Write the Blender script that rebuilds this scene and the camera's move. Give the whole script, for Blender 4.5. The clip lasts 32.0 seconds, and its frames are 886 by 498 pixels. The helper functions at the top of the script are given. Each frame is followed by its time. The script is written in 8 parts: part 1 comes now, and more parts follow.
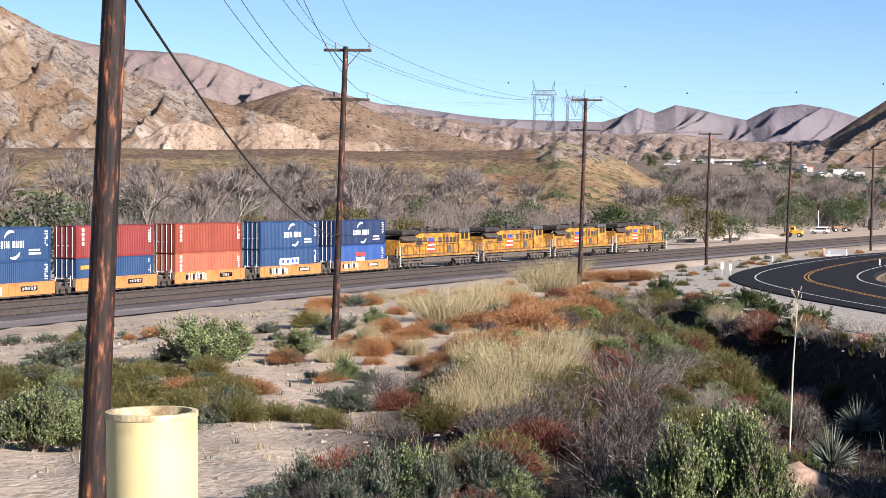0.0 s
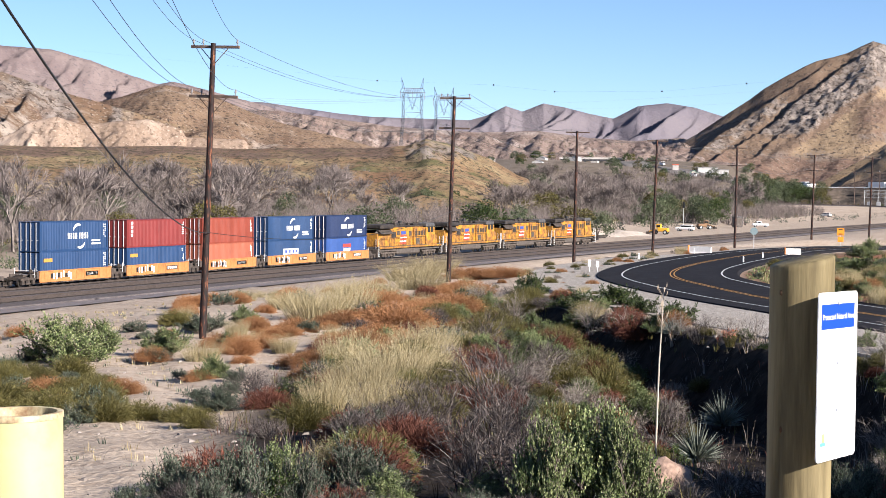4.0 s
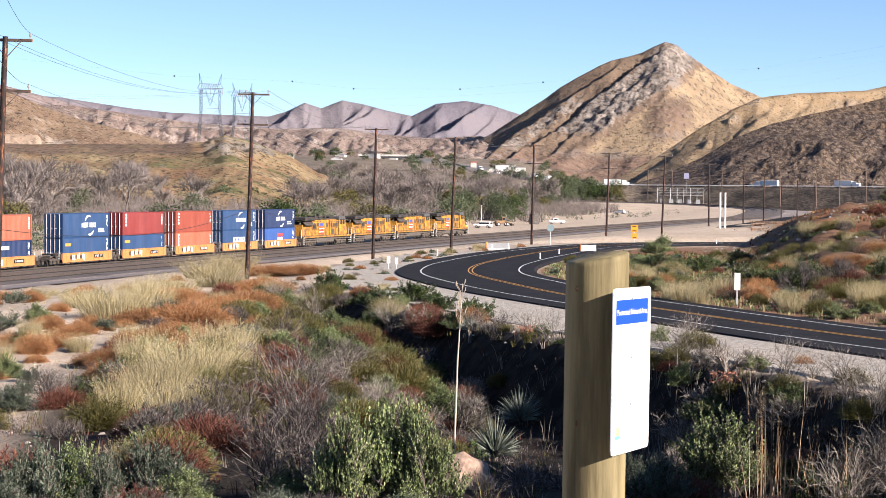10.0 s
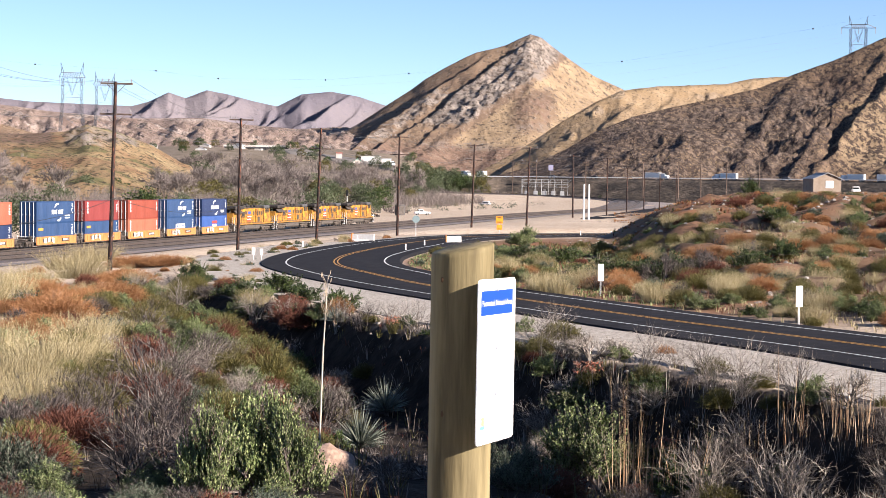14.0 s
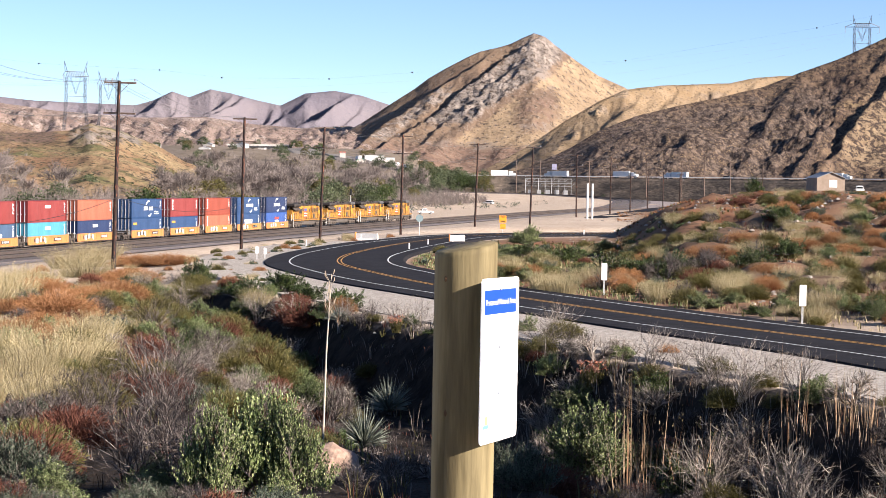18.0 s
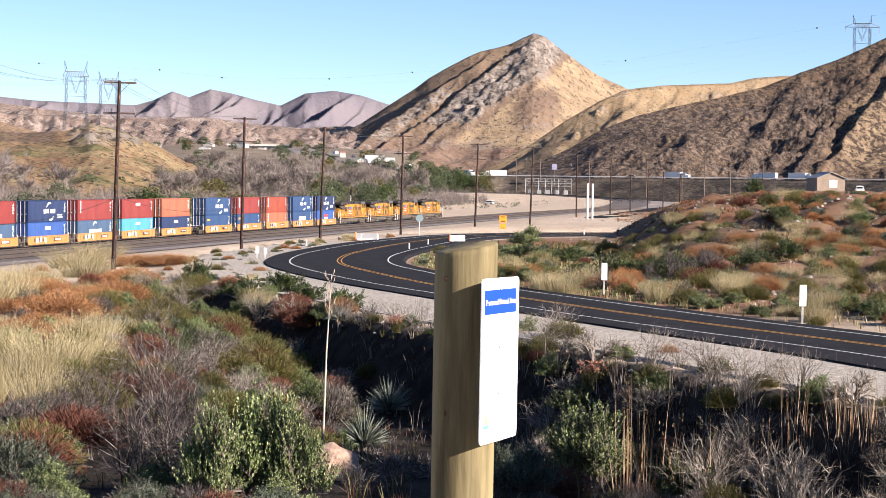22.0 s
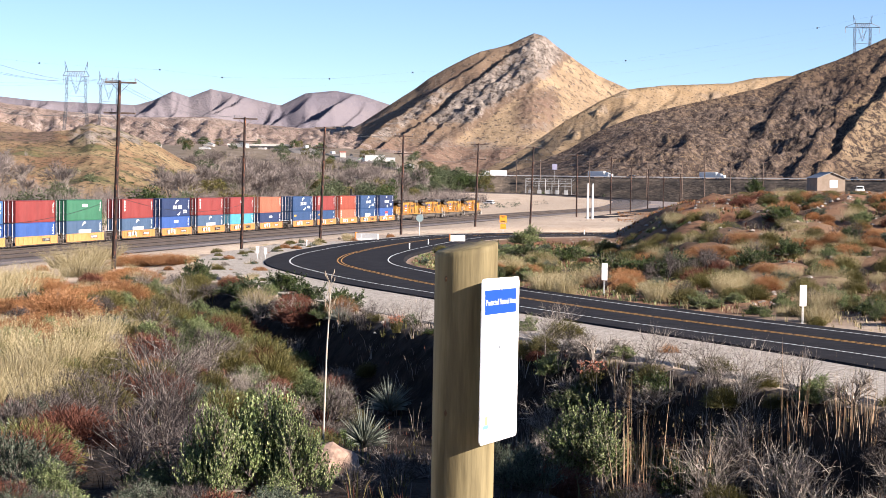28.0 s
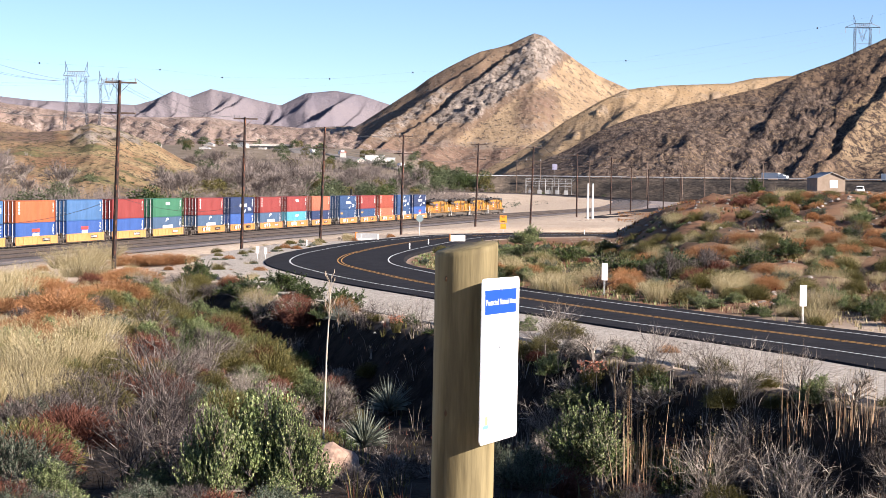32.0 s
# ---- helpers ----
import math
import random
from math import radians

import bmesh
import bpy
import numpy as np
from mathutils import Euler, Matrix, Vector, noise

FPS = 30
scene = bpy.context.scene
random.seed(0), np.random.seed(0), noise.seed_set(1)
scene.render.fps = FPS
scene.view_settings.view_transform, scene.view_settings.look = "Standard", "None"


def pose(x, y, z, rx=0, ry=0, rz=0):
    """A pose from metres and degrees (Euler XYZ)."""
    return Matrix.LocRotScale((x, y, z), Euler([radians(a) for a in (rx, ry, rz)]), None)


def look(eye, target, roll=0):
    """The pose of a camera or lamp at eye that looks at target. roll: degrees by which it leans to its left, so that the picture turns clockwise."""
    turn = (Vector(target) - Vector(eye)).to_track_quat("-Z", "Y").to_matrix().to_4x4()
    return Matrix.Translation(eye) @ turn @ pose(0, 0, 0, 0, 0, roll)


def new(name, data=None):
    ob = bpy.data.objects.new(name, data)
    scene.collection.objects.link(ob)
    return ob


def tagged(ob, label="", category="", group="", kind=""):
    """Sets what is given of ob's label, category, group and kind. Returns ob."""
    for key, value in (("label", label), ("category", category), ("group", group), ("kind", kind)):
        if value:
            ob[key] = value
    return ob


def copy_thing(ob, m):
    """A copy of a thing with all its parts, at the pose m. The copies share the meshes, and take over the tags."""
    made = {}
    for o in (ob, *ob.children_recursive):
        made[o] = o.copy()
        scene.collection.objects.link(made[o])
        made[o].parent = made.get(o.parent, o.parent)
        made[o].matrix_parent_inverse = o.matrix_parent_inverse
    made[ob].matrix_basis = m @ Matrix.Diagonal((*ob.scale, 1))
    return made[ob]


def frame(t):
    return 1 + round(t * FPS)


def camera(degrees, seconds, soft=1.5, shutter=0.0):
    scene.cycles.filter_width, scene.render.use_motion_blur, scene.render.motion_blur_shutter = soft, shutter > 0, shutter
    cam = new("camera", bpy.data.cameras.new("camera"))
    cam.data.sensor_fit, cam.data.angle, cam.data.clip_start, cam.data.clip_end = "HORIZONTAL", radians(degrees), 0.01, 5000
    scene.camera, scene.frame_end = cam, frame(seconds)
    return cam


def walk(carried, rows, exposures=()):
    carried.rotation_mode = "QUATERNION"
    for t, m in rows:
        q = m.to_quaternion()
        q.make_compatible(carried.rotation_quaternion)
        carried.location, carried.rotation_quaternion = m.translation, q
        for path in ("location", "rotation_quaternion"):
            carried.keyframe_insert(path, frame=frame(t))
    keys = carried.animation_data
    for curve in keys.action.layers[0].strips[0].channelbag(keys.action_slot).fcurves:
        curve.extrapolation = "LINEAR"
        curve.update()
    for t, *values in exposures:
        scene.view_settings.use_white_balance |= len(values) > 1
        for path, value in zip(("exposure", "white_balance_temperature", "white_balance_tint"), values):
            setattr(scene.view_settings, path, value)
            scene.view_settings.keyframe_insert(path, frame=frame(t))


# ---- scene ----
cam = camera(27.53, 32.0, 0.82)
EYE = Vector((0.0, 0.0, 9.3))   # the rails lie at z = 0


def aim(yaw, pitch, roll):
    """A camera pose by compass: yaw to the right of +y, pitch upward, roll leaning left, all in degrees."""
    a, b = radians(yaw), radians(pitch)
    way = Vector((math.sin(a) * math.cos(b), math.cos(a) * math.cos(b), math.sin(b)))
    return look(EYE, EYE + way * 100, roll)


# seconds, yaw, pitch, roll
PATH = [
    (0, -14.648, -1.762, 0.403), (0.5, -14.555, -1.774, 0.369), (1, -14.555, -1.796, 0.411), (1.5, -14.108, -1.777, 0.345), (2, -13.534, -1.781, 0.401),
    (2.5, -12.906, -1.797, 0.428), (3, -12.138, -1.797, 0.421), (3.5, -11.261, -1.797, 0.468), (4, -10.501, -1.802, 0.427), (4.5, -9.838, -1.803, 0.475),
    (6.5, -7.283, -1.832, 0.492), (7, -7.241, -1.815, 0.496), (7.5, -7.021, -1.830, 0.506), (8, -6.369, -1.828, 0.538), (8.5, -5.787, -1.831, 0.534),
    (9, -5.182, -1.839, 0.542), (9.5, -4.706, -1.844, 0.556), (10, -4.140, -1.847, 0.546), (10.5, -3.414, -1.853, 0.610), (11, -2.718, -1.856, 0.585),
    (11.5, -2.036, -1.869, 0.599), (12, -1.352, -1.869, 0.608), (12.5, -0.667, -1.874, 0.646), (13, -0.212, -1.916, 0.679), (13.5, 0.248, -1.938, 0.680),
    (14, 0.122, -2.081, 0.724), (14.5, 0.060, -2.084, 0.760), (16.5, 0.015, -2.110, 0.731), (17, 0.014, -2.110, 0.733), (17.5, 0.014, -2.110, 0.734),
    (18, 0.013, -2.110, 0.736), (18.5, 0.013, -2.110, 0.737), (19, 0.012, -2.110, 0.738), (19.5, 0.012, -2.110, 0.740), (20, 0.011, -2.110, 0.741),
    (20.5, 0.011, -2.111, 0.743), (21, 0.011, -2.111, 0.744), (21.5, 0.010, -2.111, 0.746), (22, 0.010, -2.111, 0.747), (22.5, 0.009, -2.111, 0.749),
    (23, 0.009, -2.111, 0.750), (23.5, 0.008, -2.111, 0.752), (24, 0.008, -2.111, 0.753), (24.5, 0.007, -2.111, 0.754), (25, 0.007, -2.111, 0.756),
    (25.5, 0.007, -2.111, 0.757), (27.5, 0.005, -2.112, 0.763), (28, 0.004, -2.112, 0.765), (28.5, 0.004, -2.112, 0.766), (29, 0.004, -2.112, 0.768),
    (29.5, 0.003, -2.112, 0.769), (30, 0.003, -2.112, 0.770), (30.5, 0.002, -2.112, 0.772), (31, 0.002, -2.112, 0.773), (31.5, 0.001, -2.112, 0.775),
    (32, 0.001, -2.112, 0.776),
]

walk(cam, [(t, aim(a, b, c)) for t, a, b, c in PATH],
     [(0, 1.33, 5950, 14), (4.5, 1.34, 5950, 14), (6.5, 1.47, 6050, 14), (10, 1.52, 6150, 15), (14.5, 1.60, 6250, 16), (32, 1.60, 6250, 16)])

# ---- daylight ----
SUN_AZ, SUN_EL = radians(119), radians(22)
world = bpy.data.worlds.new("world")
scene.world = world
world.use_nodes = True
wn, wl = world.node_tree.nodes, world.node_tree.links
sky = wn.new("ShaderNodeTexSky")
sky.sky_type, sky.sun_disc = "NISHITA", False
sky.sun_elevation, sky.sun_rotation = SUN_EL, SUN_AZ
sky.air_density, sky.dust_density, sky.ozone_density, sky.altitude = 0.7, 0.0, 2.6, 700
wl.new(sky.outputs[0], wn["Background"].inputs[0])
wn["Background"].inputs[1].default_value = 0.056
sun_lamp = new("sun", bpy.data.lights.new("sun", "SUN"))
sun_lamp.data.energy, sun_lamp.data.angle, sun_lamp.data.color = 5.0, radians(0.53), (1.0, 0.90, 0.76)
sun_way = Vector((math.sin(SUN_AZ) * math.cos(SUN_EL), math.cos(SUN_AZ) * math.cos(SUN_EL), math.sin(SUN_EL)))
sun_lamp.matrix_world = look(sun_way * 300, (0, 0, 0))


# ---- materials ----
def material(name, colors, scale=1.0, rough=0.85, metal=0.0, bump=0.0, bump_scale=None, island=0.0, detail=6.0,
             stops=None, spec=0.3, stretch=None, second=None):
    """A noise-mottled surface: colours along a ramp, fine relief, a spread of value by object or island."""
    mat = bpy.data.materials.new(name)
    mat.use_nodes = True
    n, l = mat.node_tree.nodes, mat.node_tree.links
    b = n["Principled BSDF"]
    b.inputs["Roughness"].default_value, b.inputs["Metallic"].default_value = rough, metal
    b.inputs["Specular IOR Level"].default_value = spec
    co = n.new("ShaderNodeTexCoord")
    src = co.outputs["Object"]
    if stretch:
        mp = n.new("ShaderNodeMapping")
        mp.inputs["Scale"].default_value = stretch
        l.new(src, mp.inputs[0])
        src = mp.outputs[0]
    tex = n.new("ShaderNodeTexNoise")
    tex.inputs["Scale"].default_value, tex.inputs["Detail"].default_value = scale, detail
    tex.inputs["Roughness"].default_value = 0.62
    l.new(src, tex.inputs["Vector"])
    ramp = n.new("ShaderNodeValToRGB")
    stops = stops or [0.3 + 0.4 * i / max(1, len(colors) - 1) for i in range(len(colors))]
    while len(ramp.color_ramp.elements) < len(colors):
        ramp.color_ramp.elements.new(0.5)
    for e, p, c in zip(ramp.color_ramp.elements, stops, colors):
        e.position, e.color = p, (*c, 1)
    l.new(tex.outputs["Fac"], ramp.inputs[0])
    out = ramp.outputs[0]
    if second:   # a second, finer or coarser, scale of mottling: (scale, low, high)
        t2 = n.new("ShaderNodeTexNoise")
        t2.inputs["Scale"].default_value, t2.inputs["Detail"].default_value = second[0], 4
        l.new(src, t2.inputs["Vector"])
        mr = n.new("ShaderNodeMapRange")
        mr.inputs[1].default_value, mr.inputs[2].default_value = 0.3, 0.7
        mr.inputs[3].default_value, mr.inputs[4].default_value = second[1], second[2]
        l.new(t2.outputs["Fac"], mr.inputs[0])
        hs = n.new("ShaderNodeHueSaturation")
        l.new(mr.outputs[0], hs.inputs["Value"])
        l.new(out, hs.inputs["Color"])
        out = hs.outputs[0]
    if island:
        src_i = n.new("ShaderNodeNewGeometry").outputs["Random Per Island"]
        ob_i = n.new("ShaderNodeObjectInfo").outputs["Random"]
        add = n.new("ShaderNodeMath")
        add.operation = "ADD"
        l.new(src_i, add.inputs[0]), l.new(ob_i, add.inputs[1])
        mr = n.new("ShaderNodeMapRange")
        mr.inputs[2].default_value = 2.0
        mr.inputs[3].default_value, mr.inputs[4].default_value = 1 - island, 1 + island
        l.new(add.outputs[0], mr.inputs[0])
        hs = n.new("ShaderNodeHueSaturation")
        l.new(mr.outputs[0], hs.inputs["Value"])
        l.new(out, hs.inputs["Color"])
        out = hs.outputs[0]
    l.new(out, b.inputs["Base Color"])
    if bump:
        bt = n.new("ShaderNodeTexNoise")
        bt.inputs["Scale"].default_value, bt.inputs["Detail"].default_value = bump_scale or scale * 6, 5
        l.new(src, bt.inputs["Vector"])
        bp = n.new("ShaderNodeBump")
        bp.inputs["Strength"].default_value = min(1.0, bump)
        bp.inputs["Distance"].default_value = 0.3 / (bump_scale or scale * 6)
        l.new(bt.outputs["Fac"], bp.inputs["Height"])
        l.new(bp.outputs[0], b.inputs["Normal"])
    return mat


def dim(colors, k=0.74):
    return [tuple(v * k for v in c) for c in colors]


def plain(name, color, rough=0.6, metal=0.0, wear=0.12, scale=3.0, bump=0.0):
    lo, hi = [c * (1 - wear) for c in color], [min(1, c * (1 + wear)) for c in color]
    return material(name, [lo, color, hi], scale, rough, metal, bump)


# ---- building helpers ----
def mesh_of(name, bm, mat, smooth=False):
    me = bpy.data.meshes.new(name)
    if smooth:
        for f in bm.faces:
            f.smooth = True
    bm.to_mesh(me)
    bm.free()
    for m in (mat if isinstance(mat, (list, tuple)) else [mat]):
        me.materials.append(m)
    return me


def part(name, bm, mat, parent=None, label="", smooth=False):
    ob = new(name, mesh_of(name, bm, mat, smooth))
    if parent is not None:
        ob.parent = parent
    return tagged(ob, label)


def shared(name, me, parent, m=None, label=""):
    ob = new(name, me)
    ob.parent = parent
    if m is not None:
        ob.matrix_basis = m
    return tagged(ob, label)


def box(bm, x0, x1, y0, y1, z0, z1, bevel=0.0, m=None):
    made = bmesh.ops.create_cube(bm, size=1.0)["verts"]
    for v in made:
        v.co = Vector((x0 + (v.co.x + 0.5) * (x1 - x0), y0 + (v.co.y + 0.5) * (y1 - y0), z0 + (v.co.z + 0.5) * (z1 - z0)))
    if bevel:
        edges = list({e for v in made for e in v.link_edges})
        made = bmesh.ops.bevel(bm, geom=edges, offset=bevel, segments=1, affect="EDGES")["verts"]
    if m is not None:
        bmesh.ops.transform(bm, matrix=m, verts=made)
    return made


def rod(bm, a, b, r0, r1=None, sides=8, caps=True):
    a, b = Vector(a), Vector(b)
    d = b - a
    m = Matrix.Translation((a + b) / 2) @ d.to_track_quat("Z", "Y").to_matrix().to_4x4()
    return bmesh.ops.create_cone(bm, cap_ends=caps, segments=sides, radius1=r0, radius2=r0 if r1 is None else r1,
                                 depth=d.length, matrix=m)["verts"]


def smooth01(x, a, b):
    t = np.clip((np.asarray(x, float) - a) / (b - a), 0, 1)
    return t * t * (3 - 2 * t)


# ---- the railway's line ----
SS = np.arange(-420.0, 1400.0, 4.0)


def heading(s):
    u = np.clip(s, -200, 330) / 300
    h = 0.2245 + 0.0384 * u - 0.0828 * u ** 2 + 0.0694 * u ** 3
    return h - 0.11 * smooth01(s, 420, 500) - 1.63 * smooth01(s, 545, 695)


HD = heading(SS)
TX, TY = np.cumsum(np.sin(HD)) * 4.0, np.cumsum(np.cos(HD)) * 4.0
TX += -41.46 - np.interp(0, SS, TX)
TY += 301.7 - np.interp(0, SS, TY)


def grade(s):
    """The height of the rails, which climb round the far bend."""
    return np.interp(s, [430, 520, 600, 650, 690, 740, 800], [0, 0.9, 2.6, 4.2, 4.7, 5.3, 7.0])


def on_track(s, off=0.0, z=0.0):
    """The point at s metres along the line, off metres to its right."""
    h = float(np.interp(s, SS, HD))
    return Vector((float(np.interp(s, SS, TX)) + off * math.cos(h), float(np.interp(s, SS, TY)) - off * math.sin(h), z))


U0, H0 = np.array((-41.46, 301.7)), 0.2245
# the valley's own line: the railway's, but running straight on where the rails bend away
VD = np.where(SS < 420, HD, np.interp(420, SS, HD))
VX = np.where(SS < 420, TX, np.interp(420, SS, TX) + (SS - 420) * math.sin(VD[-1]))
VY = np.where(SS < 420, TY, np.interp(420, SS, TY) + (SS - 420) * math.cos(VD[-1]))
BEND = SS[(SS > 410) & (SS < 900)]
BX, BY = np.interp(BEND, SS, TX), np.interp(BEND, SS, TY)


def along(x, y):
    """Metres along the line and to the right of it, for arrays."""
    x, y = np.asarray(x, float), np.asarray(y, float)
    s = np.clip((x - U0[0]) * math.sin(H0) + (y - U0[1]) * math.cos(H0), -415, 1390)
    for _ in range(3):
        h = np.interp(s, SS, VD)
        s = np.clip(s + (x - np.interp(s, SS, VX)) * np.sin(h) + (y - np.interp(s, SS, VY)) * np.cos(h), -415, 1390)
    h = np.interp(s, SS, VD)
    return s, (x - np.interp(s, SS, VX)) * np.cos(h) - (y - np.interp(s, SS, VY)) * np.sin(h)


def by_bend(x, y):
    """Metres from the far bend of the railway, and the height of its rails there."""
    shape = np.shape(x)
    x, y = np.ravel(x), np.ravel(y)
    out, z = np.full(x.shape, 500.0), np.zeros(x.shape)
    near = (np.hypot(x, y) > 640) & (np.hypot(x, y) < 1100) & (y > 500)
    for part_ in np.array_split(np.nonzero(near)[0], 40):
        if len(part_):
            d = np.hypot(x[part_, None] - BX, y[part_, None] - BY)
            out[part_], z[part_] = d.min(1), grade(BEND[d.argmin(1)])
    return out.reshape(shape), z.reshape(shape)


# ---- the lie of the land ----
ROAD_Z = 2.8


def spline(pts, n=12):
    p = [Vector(a) for a in pts]
    p = [p[0] * 2 - p[1]] + p + [p[-1] * 2 - p[-2]]
    out = []
    for i in range(1, len(p) - 2):
        for k in range(n):
            t = k / n
            out.append(0.5 * (2 * p[i] + (p[i + 1] - p[i - 1]) * t + (2 * p[i - 1] - 5 * p[i] + 4 * p[i + 1] - p[i + 2]) * t * t
                              + (3 * p[i] - p[i - 1] - 3 * p[i + 1] + p[i + 2]) * t ** 3))
    return out + [p[-2]]


ROAD = spline([(40, 25), (29, 49), (22, 64), (18, 73), (11.2, 86), (5.1, 99.5), (-0.5, 113), (-4.7, 127), (-7.8, 140), (-8.4, 154), (-7.1, 169),
               (-4.9, 184), (-1.6, 201), (3.5, 218), (13, 231), (27, 238), (45, 241)])
RX, RY = np.array([p.x for p in ROAD]), np.array([p.y for p in ROAD])
RDX, RDY = np.gradient(RX), np.gradient(RY)


def beside_road(x, y):
    """Metres from the road's middle; negative on the outer side of the bend."""
    shape = np.shape(x)
    x, y = np.ravel(x), np.ravel(y)
    out = np.full(x.shape, 500.0)
    near = np.hypot(x, y - 130) < 190
    for part_ in np.array_split(np.nonzero(near)[0], 40):
        if len(part_):
            d = np.hypot(x[part_, None] - RX, y[part_, None] - RY)
            k = d.argmin(1)
            side = np.sign(RDX[k] * (y[part_] - RY[k]) - RDY[k] * (x[part_] - RX[k]))
            out[part_] = d.min(1) * np.where(side > 0, -1, 1)
    return out.reshape(shape)


def ground_z(x, y):
    x, y = np.asarray(x, float), np.asarray(y, float)
    s, v = along(x, y)
    r, az = np.hypot(x, y), np.degrees(np.arctan2(x, y))
    z = np.interp(v, [-900, -420, -260, -130, -45, -16, -9, 14, 18, 30, 51, 80], [14, 9, 6, 2.5, -1.0, -0.6, -0.45, -0.45, 0.0, 1.0, 2.7, 2.8])
    knoll = 9.3 - np.interp(r, [0, 3, 10, 24, 45, 66, 90, 130], [1.75, 1.8, 3.0, 4.4, 5.7, 6.5, 8.0, 24])
    z = np.where(y > -60, np.maximum(z, knoll), 7.0)
    road = beside_road(x, y)
    # the ditch below the road's steep outer bank
    cut = smooth01(-road, 12.0, 16.0) * (1 - smooth01(-road, 21, 36)) * smooth01(az, -11, -3)
    z = z - 3.4 * cut
    # an unseen high bank right of the camera, added to shade the ditch
    top = np.interp(y, [-12, 5, 26, 36, 46, 60], [7.0, 12.3, 14.3, 9.6, 2.0, -40.0])
    z = z + np.maximum(0, top - z) * np.exp(-((x - 17.0) / 3.0) ** 2)
    # the rise beyond the road
    lip = az + 0.55 * np.sin(r * 0.09) + 0.25 * np.sin(r * 0.23 + 1.0)
    shift = 1.6 * smooth01(r, 230, 330)
    rise = (0.35 * smooth01(lip, 4.4 + shift, 11.5) + 0.65 * smooth01(lip, 5.6 + shift, 8.4 + shift)) * smooth01(r, 100, 185) * 5.2 * smooth01(v, 30, 62) * (1 - 0.5 * smooth01(r, 450, 620))
    z = z + rise * (1 - smooth01(r, 700, 1200) * 0.3)
    # level under the road
    w = 1 - smooth01(np.where(road < 0, -road - 4.3, road), 7.5, 11)
    z = z * (1 - w) + (ROAD_Z - 0.12) * w
    # far floor of the valley lifts gently
    z = z + (9 + 22 * (1 - smooth01(az, -2.2, 0.8))) * smooth01(r, 700, 1900) * smooth01(az, -14, -8) * (1 - smooth01(az, 30, 60))
    z = z + smooth01(r, 600, 900) * (az > -14) * (1 - smooth01(az, -2.5, -0.5) * (1 - smooth01(r, 960, 1100))) * (3.0 * np.sin(x * 0.021 + 2 * np.sin(y * 0.006)) * np.sin(y * 0.017) + 1.5 * np.sin(x * 0.06 + y * 0.04))
    d, rails = by_bend(x, y)
    w = 1 - smooth01(d, 14, 50)
    return z * (1 - w) + (rails - 0.45) * w


def gz(x, y):
    return float(ground_z(np.array([x]), np.array([y]))[0])


def zones(x, y):
    """How far each place is riverbed brush, meadow, red soil and littered ground darkened for shade."""
    s, v = along(x, y)
    r, az = np.hypot(x, y), np.degrees(np.arctan2(x, y))
    brush = smooth01(-v - 42 * smooth01(s, -10, 60), 34, 70)
    meadow = smooth01(-v, 150, 230) * (1 - smooth01(az, -13, -9.5))
    lot = smooth01(az, -2.2, -0.6) * (1 - smooth01(r, 925, 960)) * (1 - smooth01(az, 8, 9.5))
    brush = np.maximum(brush, smooth01(r, 620, 760) * (az > -14)) * (1 - lot)
    red = smooth01(az, -4.0, -2.4) * smooth01(r, 84, 96) * smooth01(beside_road(x, y), 5.0, 6.2) * (1 - smooth01(r, 210, 240) * (1 - smooth01(az, 5.4, 6.6))) * (1 - smooth01(r, 600, 900))
    # dead ground cover below the bank, also coloured near black to stand for shade
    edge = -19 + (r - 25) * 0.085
    shade_litter = smooth01(y, 4, 9) * smooth01(az, edge - 0.8, edge + 1.6) * (1 - smooth01(r, 112, 130)) * smooth01(-beside_road(x, y), 12.0, 13.0)
    return np.stack([brush, meadow, red, shade_litter], -1)


def mix_rgb(n, l, fac, a, b):
    m = n.new("ShaderNodeMix")
    m.data_type = "RGBA"
    if isinstance(fac, float):
        m.inputs[0].default_value = fac
    else:
        l.new(fac, m.inputs[0])
    for s, c in ((6, a), (7, b)):
        if isinstance(c, tuple):
            m.inputs[s].default_value = (*c, 1)
        else:
            l.new(c, m.inputs[s])
    return m.outputs[2]


def noise_mask(n, l, src, scale, lo, hi, detail=5.0, rough=0.6, warp=0.0):
    t = n.new("ShaderNodeTexNoise")
    t.inputs["Scale"].default_value, t.inputs["Detail"].default_value = scale, detail
    t.inputs["Roughness"].default_value, t.inputs["Distortion"].default_value = rough, warp
    l.new(src, t.inputs["Vector"])
    r = n.new("ShaderNodeMapRange")
    r.inputs[1].default_value, r.inputs[2].default_value = lo, hi
    l.new(t.outputs["Fac"], r.inputs[0])
    return r.outputs[0]


